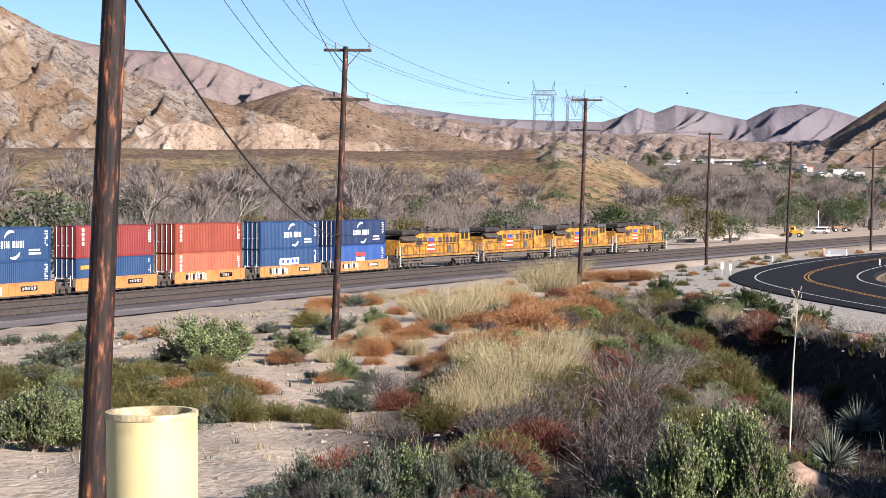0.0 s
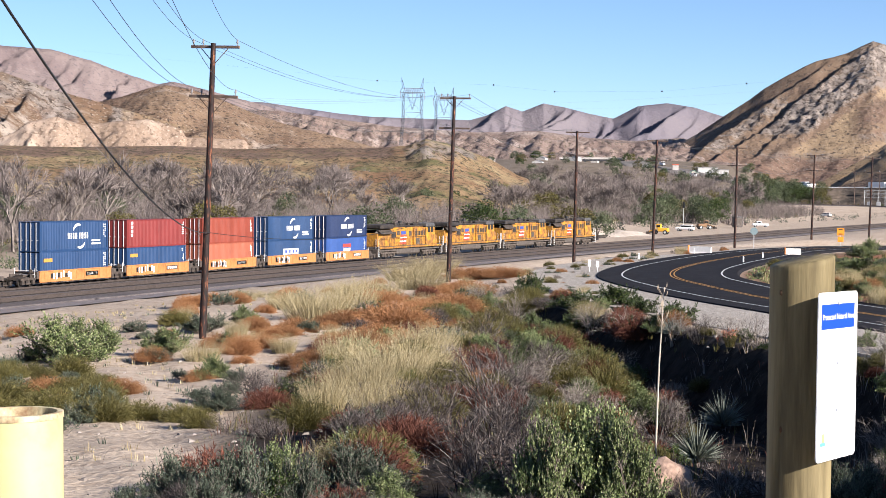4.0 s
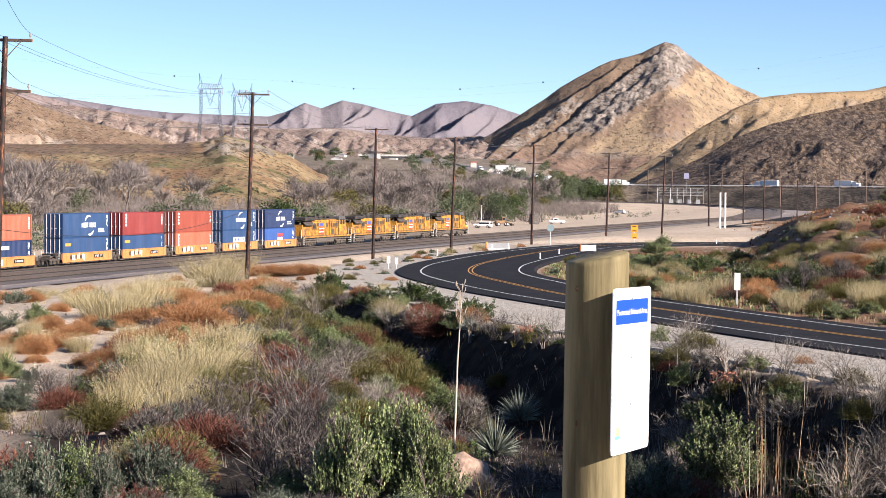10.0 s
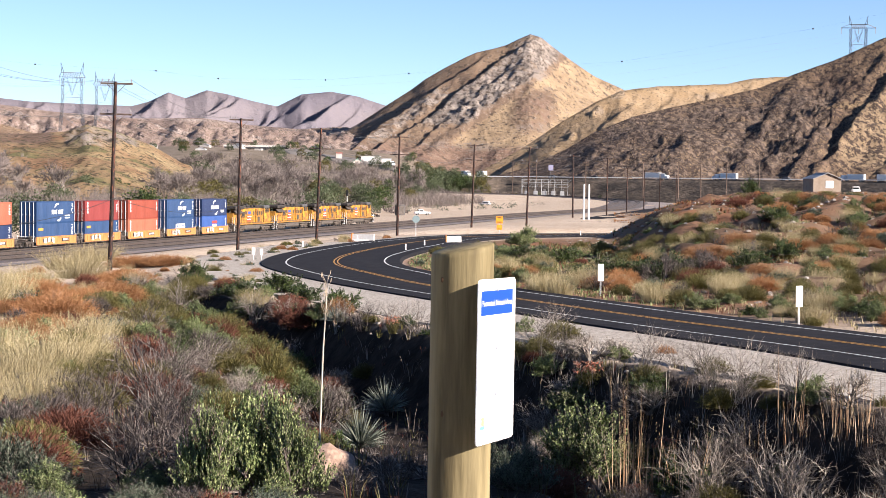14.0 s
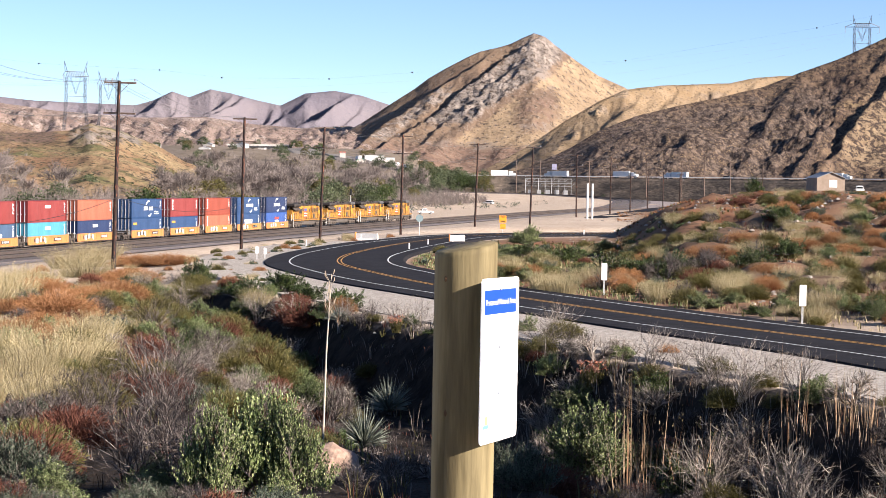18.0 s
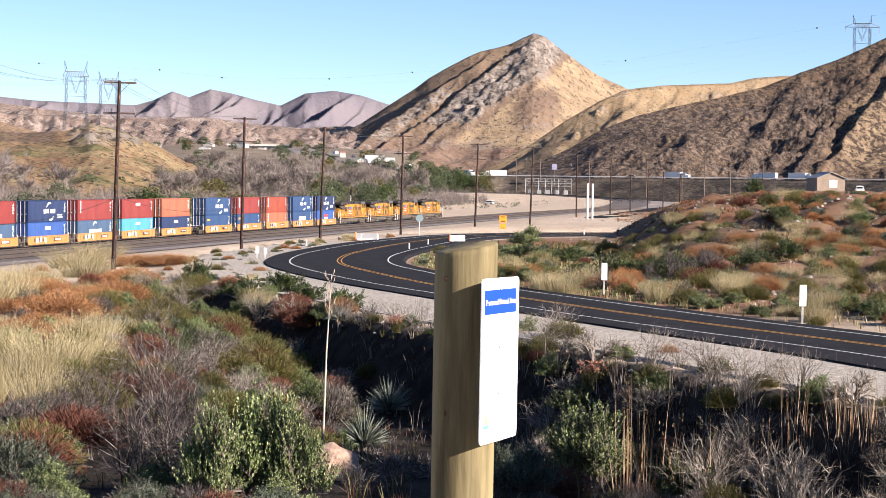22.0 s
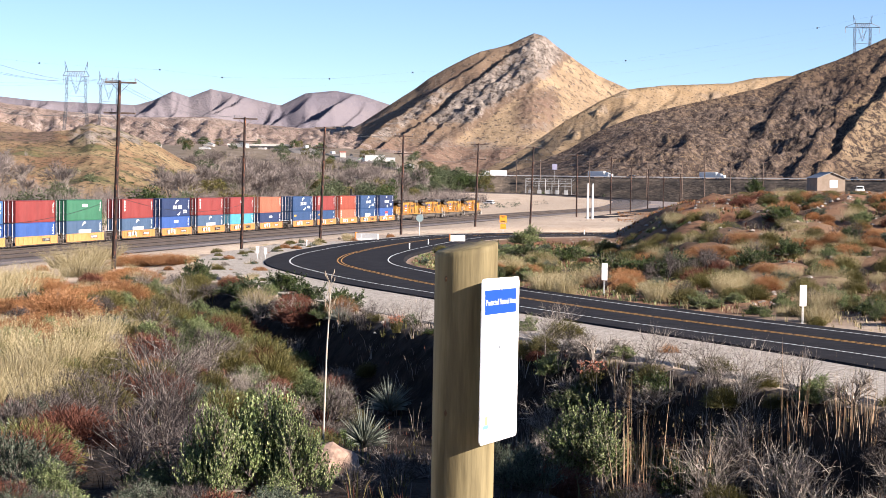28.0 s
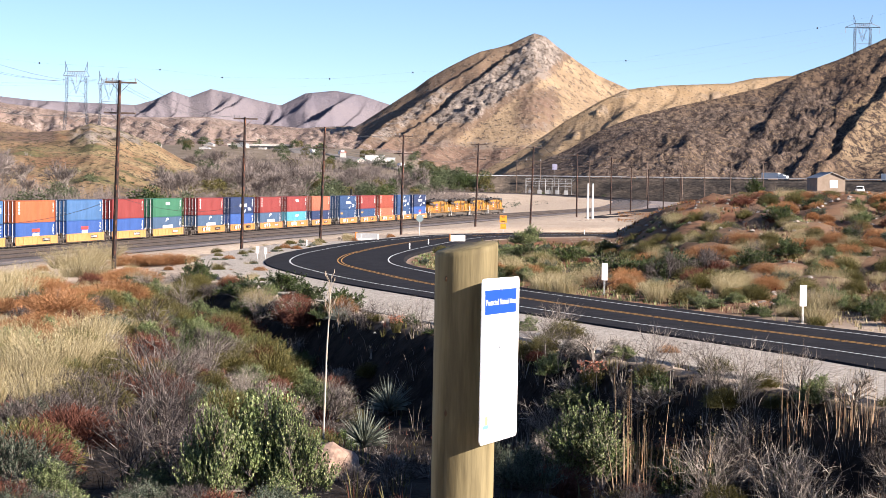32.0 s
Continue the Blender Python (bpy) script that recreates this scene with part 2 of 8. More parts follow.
def ground_material():
    mat = bpy.data.materials.new("valley_floor")
    mat.use_nodes = True
    n, l = mat.node_tree.nodes, mat.node_tree.links
    b = n["Principled BSDF"]
    b.inputs["Roughness"].default_value, b.inputs["Specular IOR Level"].default_value = 0.95, 0.1
    src = n.new("ShaderNodeTexCoord").outputs["Object"]
    at = n.new("ShaderNodeAttribute")
    at.attribute_name = "zone"
    sep = n.new("ShaderNodeSeparateColor")
    l.new(at.outputs["Color"], sep.inputs[0])
    sand = mix_rgb(n, l, noise_mask(n, l, src, 0.12, 0.3, 0.7), (0.36, 0.282, 0.212), (0.50, 0.412, 0.325))
    sand = mix_rgb(n, l, noise_mask(n, l, src, 1.6, 0.46, 0.72), sand, (0.266, 0.201, 0.144))
    sand = mix_rgb(n, l, noise_mask(n, l, src, 7.0, 0.5, 0.75), sand, (0.52, 0.42, 0.325))
    brush = mix_rgb(n, l, noise_mask(n, l, src, 0.08, 0.35, 0.65), (0.129, 0.103, 0.076), (0.22, 0.179, 0.137))
    meadow = mix_rgb(n, l, noise_mask(n, l, src, 0.02, 0.4, 0.6), (0.258, 0.19, 0.0912), (0.152, 0.076, 0.038))
    meadow = mix_rgb(n, l, noise_mask(n, l, src, 0.03, 0.48, 0.62, warp=1.0), meadow, (0.0988, 0.106, 0.038))
    meadow = mix_rgb(n, l, noise_mask(n, l, src, 0.4, 0.52, 0.62), meadow, (0.0532, 0.0456, 0.0266))
    red = mix_rgb(n, l, noise_mask(n, l, src, 0.07, 0.4, 0.62), (0.15, 0.105, 0.07), (0.225, 0.11, 0.06))
    red = mix_rgb(n, l, noise_mask(n, l, src, 0.9, 0.5, 0.65), red, (0.085, 0.055, 0.036))
    # near-black tones: the shade under the brush is put into this colour
    shade_litter = mix_rgb(n, l, noise_mask(n, l, src, 1.2, 0.4, 0.6), (0.013, 0.010, 0.008), (0.034, 0.026, 0.020))
    c = mix_rgb(n, l, sep.outputs[0], sand, brush)
    c = mix_rgb(n, l, sep.outputs[1], c, meadow)
    c = mix_rgb(n, l, sep.outputs[2], c, red)
    c = mix_rgb(n, l, at.outputs["Alpha"], c, shade_litter)
    l.new(c, b.inputs["Base Color"])
    bt = n.new("ShaderNodeTexNoise")
    bt.inputs["Scale"].default_value, bt.inputs["Detail"].default_value = 5.0, 6
    l.new(src, bt.inputs["Vector"])
    bp = n.new("ShaderNodeBump")
    bp.inputs["Strength"].default_value, bp.inputs["Distance"].default_value = 0.7, 0.12
    l.new(bt.outputs["Fac"], bp.inputs["Height"])
    l.new(bp.outputs[0], b.inputs["Normal"])
    return mat


def polar_sheet(az0, az1, naz, radii, zf, cx=0.0, cy=0.0):
    az = np.radians(np.linspace(az0, az1, naz))
    A, R = np.meshgrid(az, radii)
    X, Y = cx + np.sin(A) * R, cy + np.cos(A) * R
    verts = np.stack([X, Y, zf(X, Y)], -1).reshape(-1, 3)
    n = naz
    i = np.arange((len(radii) - 1) * (n - 1))
    q = (i // (n - 1)) * n + i % (n - 1)
    return verts, np.stack([q, q + n, q + n + 1, q + 1], 1)


def sheet_object(name, verts, faces, mat):
    me = bpy.data.meshes.new(name)
    me.from_pydata(verts.tolist(), [], faces.tolist())
    me.materials.append(mat)
    me.polygons.foreach_set("use_smooth", [True] * len(me.polygons))
    return new(name, me)


def rolling(x, y):
    """The land with the small unevenness of trodden sand and wash."""
    z = ground_z(x, y)
    near = (np.hypot(x, y) < 190) & (np.abs(beside_road(x, y)) > 10)
    s, v = along(x, y)
    bump = 0.10 * np.sin(x * 0.9 + 1.3 * np.sin(y * 0.31)) * np.sin(y * 0.7 + np.sin(x * 0.4)) + 0.05 * np.sin(x * 2.3 + y * 1.1)
    hump = smooth01(np.degrees(np.arctan2(x, y)), 4, 7) * smooth01(beside_road(x, y), 10, 22) * (1 - smooth01(np.hypot(x, y), 380, 460))
    hump = hump * (0.75 * np.sin(x * 0.55 + 1.7 * np.sin(y * 0.19)) * np.sin(y * 0.42 + 1.5 * np.sin(x * 0.23)) + 0.22 * np.sin(x * 1.7 + y * 0.9) * np.sin(y * 1.3 - x * 0.6))
    return z + np.where(near & (v > 26), bump, 0.0) + hump


radii = np.concatenate([[0.01], np.arange(1, 30, 1.0), np.arange(30, 150, 1.1), np.geomspace(150, 700, 150), np.geomspace(715, 4900, 40)])
verts, faces = polar_sheet(-180, 180, 821, radii, rolling, 0.0, -3.0)
ground = tagged(sheet_object("ground", verts, faces, ground_material()), "dry sandy ground of a desert valley", "ground", kind="structure")
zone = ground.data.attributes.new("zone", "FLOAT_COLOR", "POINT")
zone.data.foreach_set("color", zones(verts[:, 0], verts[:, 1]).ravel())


# ---- hills ----
def hill_material(name, low, high, rock, rock_at, shrub, shrub_at, scale=1.0, dots=0.34, streak=1.0):
    """Dry grass in two tones, bare rock on noise bands, and dark dots of shrub."""
    mat = bpy.data.materials.new(name)
    mat.use_nodes = True
    n, l = mat.node_tree.nodes, mat.node_tree.links
    b = n["Principled BSDF"]
    b.inputs["Roughness"].default_value, b.inputs["Specular IOR Level"].default_value = 0.95, 0.1
    src = n.new("ShaderNodeTexCoord").outputs["Object"]
    c = mix_rgb(n, l, noise_mask(n, l, src, 0.012 * scale, 0.38, 0.62, warp=0.6), low, high)
    c = mix_rgb(n, l, noise_mask(n, l, src, 0.016 * scale, rock_at, rock_at + 0.10, 8, 0.68, 0.8), c, rock)
    mp = n.new("ShaderNodeMapping")                       # drawn out down the slope where streak is below one
    mp.inputs["Scale"].default_value = (1.0, streak, streak)
    l.new(src, mp.inputs[0])
    # what grows or crops out where: bare rock, golden grass, red brush, scorched ground
    at = n.new("ShaderNodeAttribute")
    at.attribute_name = "cover"
    sep = n.new("ShaderNodeSeparateColor")
    l.new(at.outputs["Color"], sep.inputs[0])
    stone = mix_rgb(n, l, noise_mask(n, l, src, 0.06, 0.36, 0.62, 8, 0.7), (0.115, 0.095, 0.082), (0.28, 0.238, 0.205))
    stone = mix_rgb(n, l, noise_mask(n, l, src, 0.22, 0.54, 0.60, 4, 0.7), stone, (0.07, 0.055, 0.045))
    gold = mix_rgb(n, l, noise_mask(n, l, src, 0.03, 0.38, 0.62, 6, 0.65), (0.225, 0.16, 0.10), (0.31, 0.226, 0.14))
    gold = mix_rgb(n, l, noise_mask(n, l, src, 0.20, 0.60, 0.65, 4, 0.6), gold, (0.085, 0.062, 0.038))
    russet = mix_rgb(n, l, noise_mask(n, l, src, 0.10, 0.4, 0.62, 6, 0.7), (0.125, 0.080, 0.060), (0.185, 0.125, 0.092))
    ash = mix_rgb(n, l, noise_mask(n, l, mp.outputs[0], 0.24, 0.40, 0.60, 6, 0.8), (0.052, 0.042, 0.039), (0.20, 0.148, 0.112))
    for k, tone in enumerate((stone, gold, russet, ash)):
        ragged = n.new("ShaderNodeMath")
        ragged.operation = "MULTIPLY_ADD"
        l.new(noise_mask(n, l, src, 0.05, 0.2, 0.8, 8, 0.7), ragged.inputs[0])
        ragged.inputs[1].default_value = 0.9
        l.new(at.outputs["Alpha"] if k == 3 else sep.outputs[k], ragged.inputs[2])
        edge = n.new("ShaderNodeMapRange")
        edge.inputs[1].default_value, edge.inputs[2].default_value = 0.80, 1.05
        l.new(ragged.outputs[0], edge.inputs[0])
        c = mix_rgb(n, l, edge.outputs[0], c, tone)
    c = mix_rgb(n, l, noise_mask(n, l, mp.outputs[0], dots * scale, shrub_at, shrub_at + 0.06, 5, 0.75), c, shrub)
    c = mix_rgb(n, l, noise_mask(n, l, src, dots * 2.2 * scale, 0.60, 0.66, 3, 0.6), c, rock)
    l.new(c, b.inputs["Base Color"])
    bt = n.new("ShaderNodeTexNoise")
    bt.inputs["Scale"].default_value, bt.inputs["Detail"].default_value = 0.2 * scale, 9
    bt.inputs["Roughness"].default_value = 0.7
    l.new(src, bt.inputs["Vector"])
    bp = n.new("ShaderNodeBump")
    bp.inputs["Strength"].default_value, bp.inputs["Distance"].default_value = 0.8, 2.2 / scale
    l.new(bt.outputs["Fac"], bp.inputs["Height"])
    l.new(bp.outputs[0], b.inputs["Normal"])
    return mat


def hill(name, label, sky_line, dist, depth, mat, step=0.08, rough=1.0, seed=0.0, skew=0.5, spurs=1.0, taper=1.2, crag=1.0, turn=0.0, ribs=None, paint=None, rows=64):
    """A ridge whose crest is seen along sky_line (compass degrees, rise in degrees) at dist, its slope coming depth metres nearer."""
    a, e = np.array([p[0] for p in sky_line]), np.array([p[1] for p in sky_line])
    az = np.arange(a[0], a[-1] + 1e-6, step)
    rise = np.interp(az, a, e)
    away = dist + turn * (az - 0.5 * (az[0] + az[-1]))       # a crest that runs farther off to the right
    top = 9.3 + np.tan(np.radians(rise)) * away
    ends = smooth01(az, az[0], az[0] + taper) * (1 - smooth01(az, az[-1] - taper, az[-1]))
    ts = np.concatenate([np.linspace(0, 1, rows), np.linspace(1.06, 1.8, 8)])
    front = ground_z(np.sin(np.radians(az)) * (away - depth), np.cos(np.radians(az)) * (away - depth)) - 2.5
    top = front + (top - front) * ends
    vs, cover_ = [], []
    for t in ts:
        k = t if t <= 1 else 1 - (t - 1) * 1.2
        w = (4 * k * (1 - k)) ** 0.8 if t <= 1 else 0.2
        for b, tp, foot, aw in zip(az, top, front, away):
            d = aw - depth * (1 - t)
            x, y = math.sin(radians(b)) * d, math.cos(radians(b)) * d
            h = max(tp - foot, 4)
            q = Vector((b * dist / 5200 * spurs + skew * (1 - t) * 1.6 + seed, t * 0.45, seed))
            gully = 1 - 1.5 * abs(noise.noise(q)) - abs(noise.noise(q * 2.3)) * 0.9 - abs(noise.noise(q * 5.1)) * 0.5
            fine = noise.fractal(Vector((x / 42, y / 42, seed)), 0.55, 2.1, 8)
            z = foot + (tp - foot) * k ** 1.12
            el = math.degrees(math.atan2(z - 9.3, d))
            look_ = paint(b, el, t) if paint else (0.0, 0.0, 0.0, 0.0)
            cover_.append([0.66 * v for v in look_])
            calm = 1 - 0.6 * look_[1]
            if ribs and t < 1:
                z += ribs(b, el) * smooth01(t, 0.0, 0.22) * (1 - 0.75 * smooth01(t, 0.9, 1.0))
            if look_[0] > 0 and t < 1:                    # crags stand out of the slope
                q3 = Vector((x / 17, y / 17, z / 12 + seed))
                z += look_[0] * (1 - smooth01(t, 0.94, 1.0)) * 6.5 * (abs(noise.noise(q3)) + 0.6 * abs(noise.noise(q3 * 2.4)) - 0.2)
            z = z + calm * rough * (w * h * (0.085 * gully - 0.02) + (0.25 + w) * min(h, 110) * 0.04 * crag * fine)
            if t > 1:
                z = min(z, tp - (t - 1) * 8)
            else:
                z = min(z, 9.3 + (tp - 9.3) * d / aw - (1 - t) * depth * 0.01)
            vs.append((x, y, z if t != 1 else tp + h * 0.006 * fine * rough))
    n = len(az)
    i = np.arange((len(ts) - 1) * (n - 1))
    q = (i // (n - 1)) * n + i % (n - 1)
    ob = sheet_object(name, np.array(vs, float), np.stack([q, q + 1, q + n + 1, q + n], 1), mat)
    ob.data.attributes.new("cover", "FLOAT_COLOR", "POINT").data.foreach_set("color", np.array(cover_, float).ravel())
    return tagged(ob, label, "hill", kind="structure")


def bell(x, a, b, soft):
    """One between a and b, fading over soft to either side."""
    return min(max((x - a) / soft + 0.5, 0), 1) * min(max((b - x) / soft + 0.5, 0), 1)


def spur(u, steep, long):
    """A rib's height across it: a steep shaded side, then a long fall."""
    if u < 0:
        return 0.0
    if u < steep:
        return u / steep
    return math.exp(-(u - steep) / long)


def ribbed(lines, slant, wander, steep, long, cut=False):
    """Ribs that run down and to the side by slant; lines: (where, height). With cut, valleys sunk into the slope between them."""
    most = max(h for _, h in lines)

    def lift(b, el):
        p = b - slant * el + wander * noise.noise(Vector((b * 0.8, el * 0.8, 3.1))) + wander * 0.35 * noise.noise(Vector((b * 3.1, el * 3.1, 7.7)))
        if cut:
            return 0.36 * (max(h * spur(p - at, steep, long) for at, h in lines) - most)
        return 0.36 * sum(h * (spur(p - at, steep, long) - 0.3) for at, h in lines)
    return lift


def peak_cover(b, el, t):
    p = b - 1.41 * el
    rock = bell(p, -3.65, -1.95, 0.35) * bell(el, 1.9, 5.2, 0.5) + 0.8 * bell(p, -4.35, -3.85, 0.25) * bell(el, 1.2, 3.2, 0.5)
    rock = max(rock, 0.75 * bell(el, 4.2, 5.5, 0.3) * bell(b, 2.2, 3.7, 0.3))
    brow = bell(b, 2.3, 3.6, 0.5) * bell(el, 1.9, 3.1, 0.5) * bell(p, -1.7, 0.5, 0.5)
    grass = bell(p, -1.8, 6, 0.4) * bell(el, 1.35, 4.4, 0.4) * (1 - 0.8 * brow)
    red = 1.3 * bell(el, -1, 1.35, 0.5) * bell(b, -2.4, 6, 0.8) + 0.7 * brow
    return min(rock, 1), min(grass, 1), min(red, 1.3), 0.0


def burnt_cover(b, el, t):
    top = 0.75 + np.interp(b, [2, 4, 6, 8, 10, 11.5, 13], [-0.2, 0.7, 1.65, 1.9, 2.2, 2.6, 2.4])
    black = bell(el, -3, float(top), 0.35) * bell(b, 0, 11.3 + 0.5 * el, 1.2)
    grass = bell(b, 11.6 + 0.4 * el, 30, 1.0) * bell(el, 0.6, 3.2, 0.6) * 0.9 + 0.55 * bell(b, 8.6, 10.0, 0.8) * bell(el, 1.3, 2.0, 0.4)
    return 0.0, min(grass, 1), 0.5 * bell(el, -2, 0.5, 0.4) * (1 - black), min(1.0, black * 0.9)


def left_cover(b, el, t):
    rock = 0.95 * bell(noise.noise(Vector((b * 0.9, el * 1.6, 4.2))), 0.10, 1, 0.25)
    grass = 0.8 * bell(noise.noise(Vector((b * 0.45, el * 0.9, 1.7))), 0.10, 1, 0.2)
    return rock, grass, 0.5 * bell(noise.noise(Vector((b * 0.6, el * 1.2, 8.7))), 0.05, 1, 0.2), 0.0


def terrace_cover(b, el, t):
    mound = bell(b, -11.9, -9.2, 0.8) * bell(el, 0.95, 3, 0.3)
    return 0.8 * mound, 0.45 * bell(el, 0.3, 1.15, 0.5) * bell(noise.noise(Vector((b * 0.7, el * 3, 2.2))), -0.1, 1, 0.3), 0.9 * bell(el, 0.95, 1.8, 0.25) * (1 - mound), 0.0


def gold_cover(b, el, t):
    return 0.9 * bell(noise.noise(Vector((b * 1.6, el * 2.2, 9.0))), 0.33, 1, 0.15), 0.75, 0.0, 0.0


m_hill = hill_material("dry_hillside", (0.15, 0.095, 0.06), (0.215, 0.145, 0.09), (0.36, 0.30, 0.245), 0.545, (0.055, 0.039, 0.029), 0.54)
m_brown = hill_material("brown_hillside", (0.15, 0.095, 0.063), (0.22, 0.15, 0.097), (0.36, 0.29, 0.23), 0.56, (0.045, 0.033, 0.025), 0.53)
m_peak = hill_material("rocky_peak", (0.135, 0.093, 0.066), (0.19, 0.132, 0.088), (0.215, 0.18, 0.155), 0.56, (0.075, 0.055, 0.042), 0.545, 0.7, 0.22, 0.6)
m_gold = hill_material("golden_grass", (0.21, 0.143, 0.08), (0.27, 0.188, 0.108), (0.27, 0.215, 0.165), 0.60, (0.085, 0.06, 0.042), 0.55)
m_burnt = hill_material("burnt_slope", (0.115, 0.078, 0.056), (0.17, 0.118, 0.075), (0.25, 0.178, 0.10), 0.58, (0.05, 0.036, 0.03), 0.475, 0.9, 0.30, 0.45)
# distance haze is put into these lilac-grey tones
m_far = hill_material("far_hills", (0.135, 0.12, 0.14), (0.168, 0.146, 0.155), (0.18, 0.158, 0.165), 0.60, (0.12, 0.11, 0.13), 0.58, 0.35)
m_bad = hill_material("badland", (0.20, 0.14, 0.118), (0.27, 0.205, 0.17), (0.36, 0.295, 0.26), 0.53, (0.075, 0.062, 0.045), 0.52, 0.9)
m_knoll = hill_material("knoll_grass", (0.20, 0.115, 0.066), (0.31, 0.235, 0.13), (0.115, 0.11, 0.05), 0.54, (0.05, 0.042, 0.028), 0.52, 2.2, 0.2)
m_cut = hill_material("pale_cut", (0.25, 0.18, 0.13), (0.35, 0.26, 0.195), (0.41, 0.33, 0.26), 0.54, (0.15, 0.105, 0.075), 0.54, 1.5)
# a warmer brown, greyed in its colour for haze as well
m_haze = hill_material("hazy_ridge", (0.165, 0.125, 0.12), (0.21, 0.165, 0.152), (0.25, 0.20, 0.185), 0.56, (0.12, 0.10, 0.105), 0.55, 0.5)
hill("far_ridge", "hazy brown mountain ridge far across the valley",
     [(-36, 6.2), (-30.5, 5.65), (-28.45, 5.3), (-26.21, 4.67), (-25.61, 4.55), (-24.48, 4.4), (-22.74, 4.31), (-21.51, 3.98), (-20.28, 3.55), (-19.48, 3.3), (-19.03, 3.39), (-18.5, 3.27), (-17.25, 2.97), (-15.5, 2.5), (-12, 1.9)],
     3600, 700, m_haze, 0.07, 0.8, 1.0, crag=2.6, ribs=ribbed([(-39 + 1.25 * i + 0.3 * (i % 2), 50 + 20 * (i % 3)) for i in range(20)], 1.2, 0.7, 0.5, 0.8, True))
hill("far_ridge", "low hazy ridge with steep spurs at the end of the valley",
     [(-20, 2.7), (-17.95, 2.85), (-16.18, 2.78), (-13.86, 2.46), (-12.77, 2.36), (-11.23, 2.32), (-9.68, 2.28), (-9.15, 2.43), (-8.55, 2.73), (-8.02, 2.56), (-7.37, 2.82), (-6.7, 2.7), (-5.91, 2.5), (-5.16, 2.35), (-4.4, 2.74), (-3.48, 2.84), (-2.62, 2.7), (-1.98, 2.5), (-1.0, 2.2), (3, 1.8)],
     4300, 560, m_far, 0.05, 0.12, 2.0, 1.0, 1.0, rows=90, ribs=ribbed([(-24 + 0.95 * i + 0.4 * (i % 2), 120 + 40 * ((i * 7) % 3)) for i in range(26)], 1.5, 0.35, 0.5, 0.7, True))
hill("badlands", "low rocky badlands at the foot of the far ridge",
     [(-19, 2.5), (-16, 2.55), (-14, 2.3), (-12, 2.05), (-9.5, 1.9), (-7.5, 1.95), (-6, 1.75), (-4.5, 1.65), (-3, 1.75), (-2, 1.5), (0, 1.3)],
     2700, 900, m_bad, 0.08, 0.9, 9.0, 0.3, 1.9, crag=3.5)
hill("hill", "dry brown hillside with pale rock outcrops",
     [(-42, 8.5), (-33, 7.2), (-28.42, 5.65), (-27.4, 5.13), (-26.21, 4.5), (-25.35, 4.0), (-23.96, 3.5), (-22.74, 3.08), (-21.51, 2.78), (-18.67, 2.0), (-16, 1.1)],
     1000, 370, m_hill, 0.07, 0.8, 3.0, crag=1.5, ribs=ribbed([(-36 + 1.7 * i, 9 + 4 * (i % 3)) for i in range(9)], 1.2, 0.5, 0.35, 0.7), paint=left_cover)
hill("hill", "low dark brown hill with scattered brush",
     [(-24.5, 1.5), (-23.26, 2.0), (-21.6, 2.65), (-20.63, 2.88), (-19.74, 3.17), (-19.21, 3.28), (-18.5, 3.17), (-17.61, 2.91), (-16.54, 2.44), (-15.46, 2.09), (-14.39, 1.83), (-13.13, 1.52), (-10, 0.7), (-8, 0.4)],
     1150, 330, m_brown, 0.07, 0.8, 4.0, crag=1.6)
hill("rock_cut", "pale dug-out bank below a brown hill",
     [(-24.9, 1.25), (-24.2, 1.6), (-23.87, 1.74), (-23.44, 2.07), (-22.56, 2.24), (-21.77, 1.98), (-20.98, 2.1), (-19.74, 2.2), (-18.76, 1.94), (-18.6, 1.66), (-16.8, 1.6), (-16.4, 1.25)],
     770, 46, m_cut, 0.05, 1.1, 11.0, 0.4, 3.0, 0.3, crag=2.6)
hill("hill", "flat grassy terrace with a mound below a transmission tower",
     [(-31, 1.25), (-27, 1.32), (-24.83, 1.35), (-22.73, 1.3), (-19.02, 1.38), (-17.06, 1.31), (-15.28, 1.35), (-13, 1.36), (-11.7, 1.46), (-11.3, 1.58), (-11.08, 1.68), (-10.6, 1.6), (-10.1, 1.47), (-9.03, 1.06), (-8.14, 0.54), (-6.7, 0.1)],
     720, 230, m_knoll, 0.07, 0.7, 5.0, crag=2.0, paint=terrace_cover)
hill("mountain", "steep pyramid-shaped mountain of bare rock and dry grass",
     [(-5.5, 0.4), (-4.4, 0.85), (-3.5, 1.35), (-2.61, 1.84), (-1.55, 2.55), (-0.93, 2.95), (-0.49, 3.29), (0.04, 3.6), (0.75, 3.98), (1.1, 4.13), (1.64, 4.26), (2.08, 4.39), (2.43, 4.57), (2.79, 4.73), (3.15, 4.61), (3.51, 4.33), (4.13, 3.88), (4.85, 3.4), (5.65, 3.06), (6.6, 2.5), (7.88, 1.6), (10, 0.5)],
     2500, 520, m_peak, 0.04, 0.42, 6.0, 1.0, 0.9, crag=1.2, turn=18, rows=120, paint=peak_cover,
     ribs=ribbed([(-6.5, 10), (-5.5, 16), (-4.6, 25), (-3.72, 27), (-2.95, 10), (-2.35, 8)], 1.41, 0.22, 0.24, 0.55))
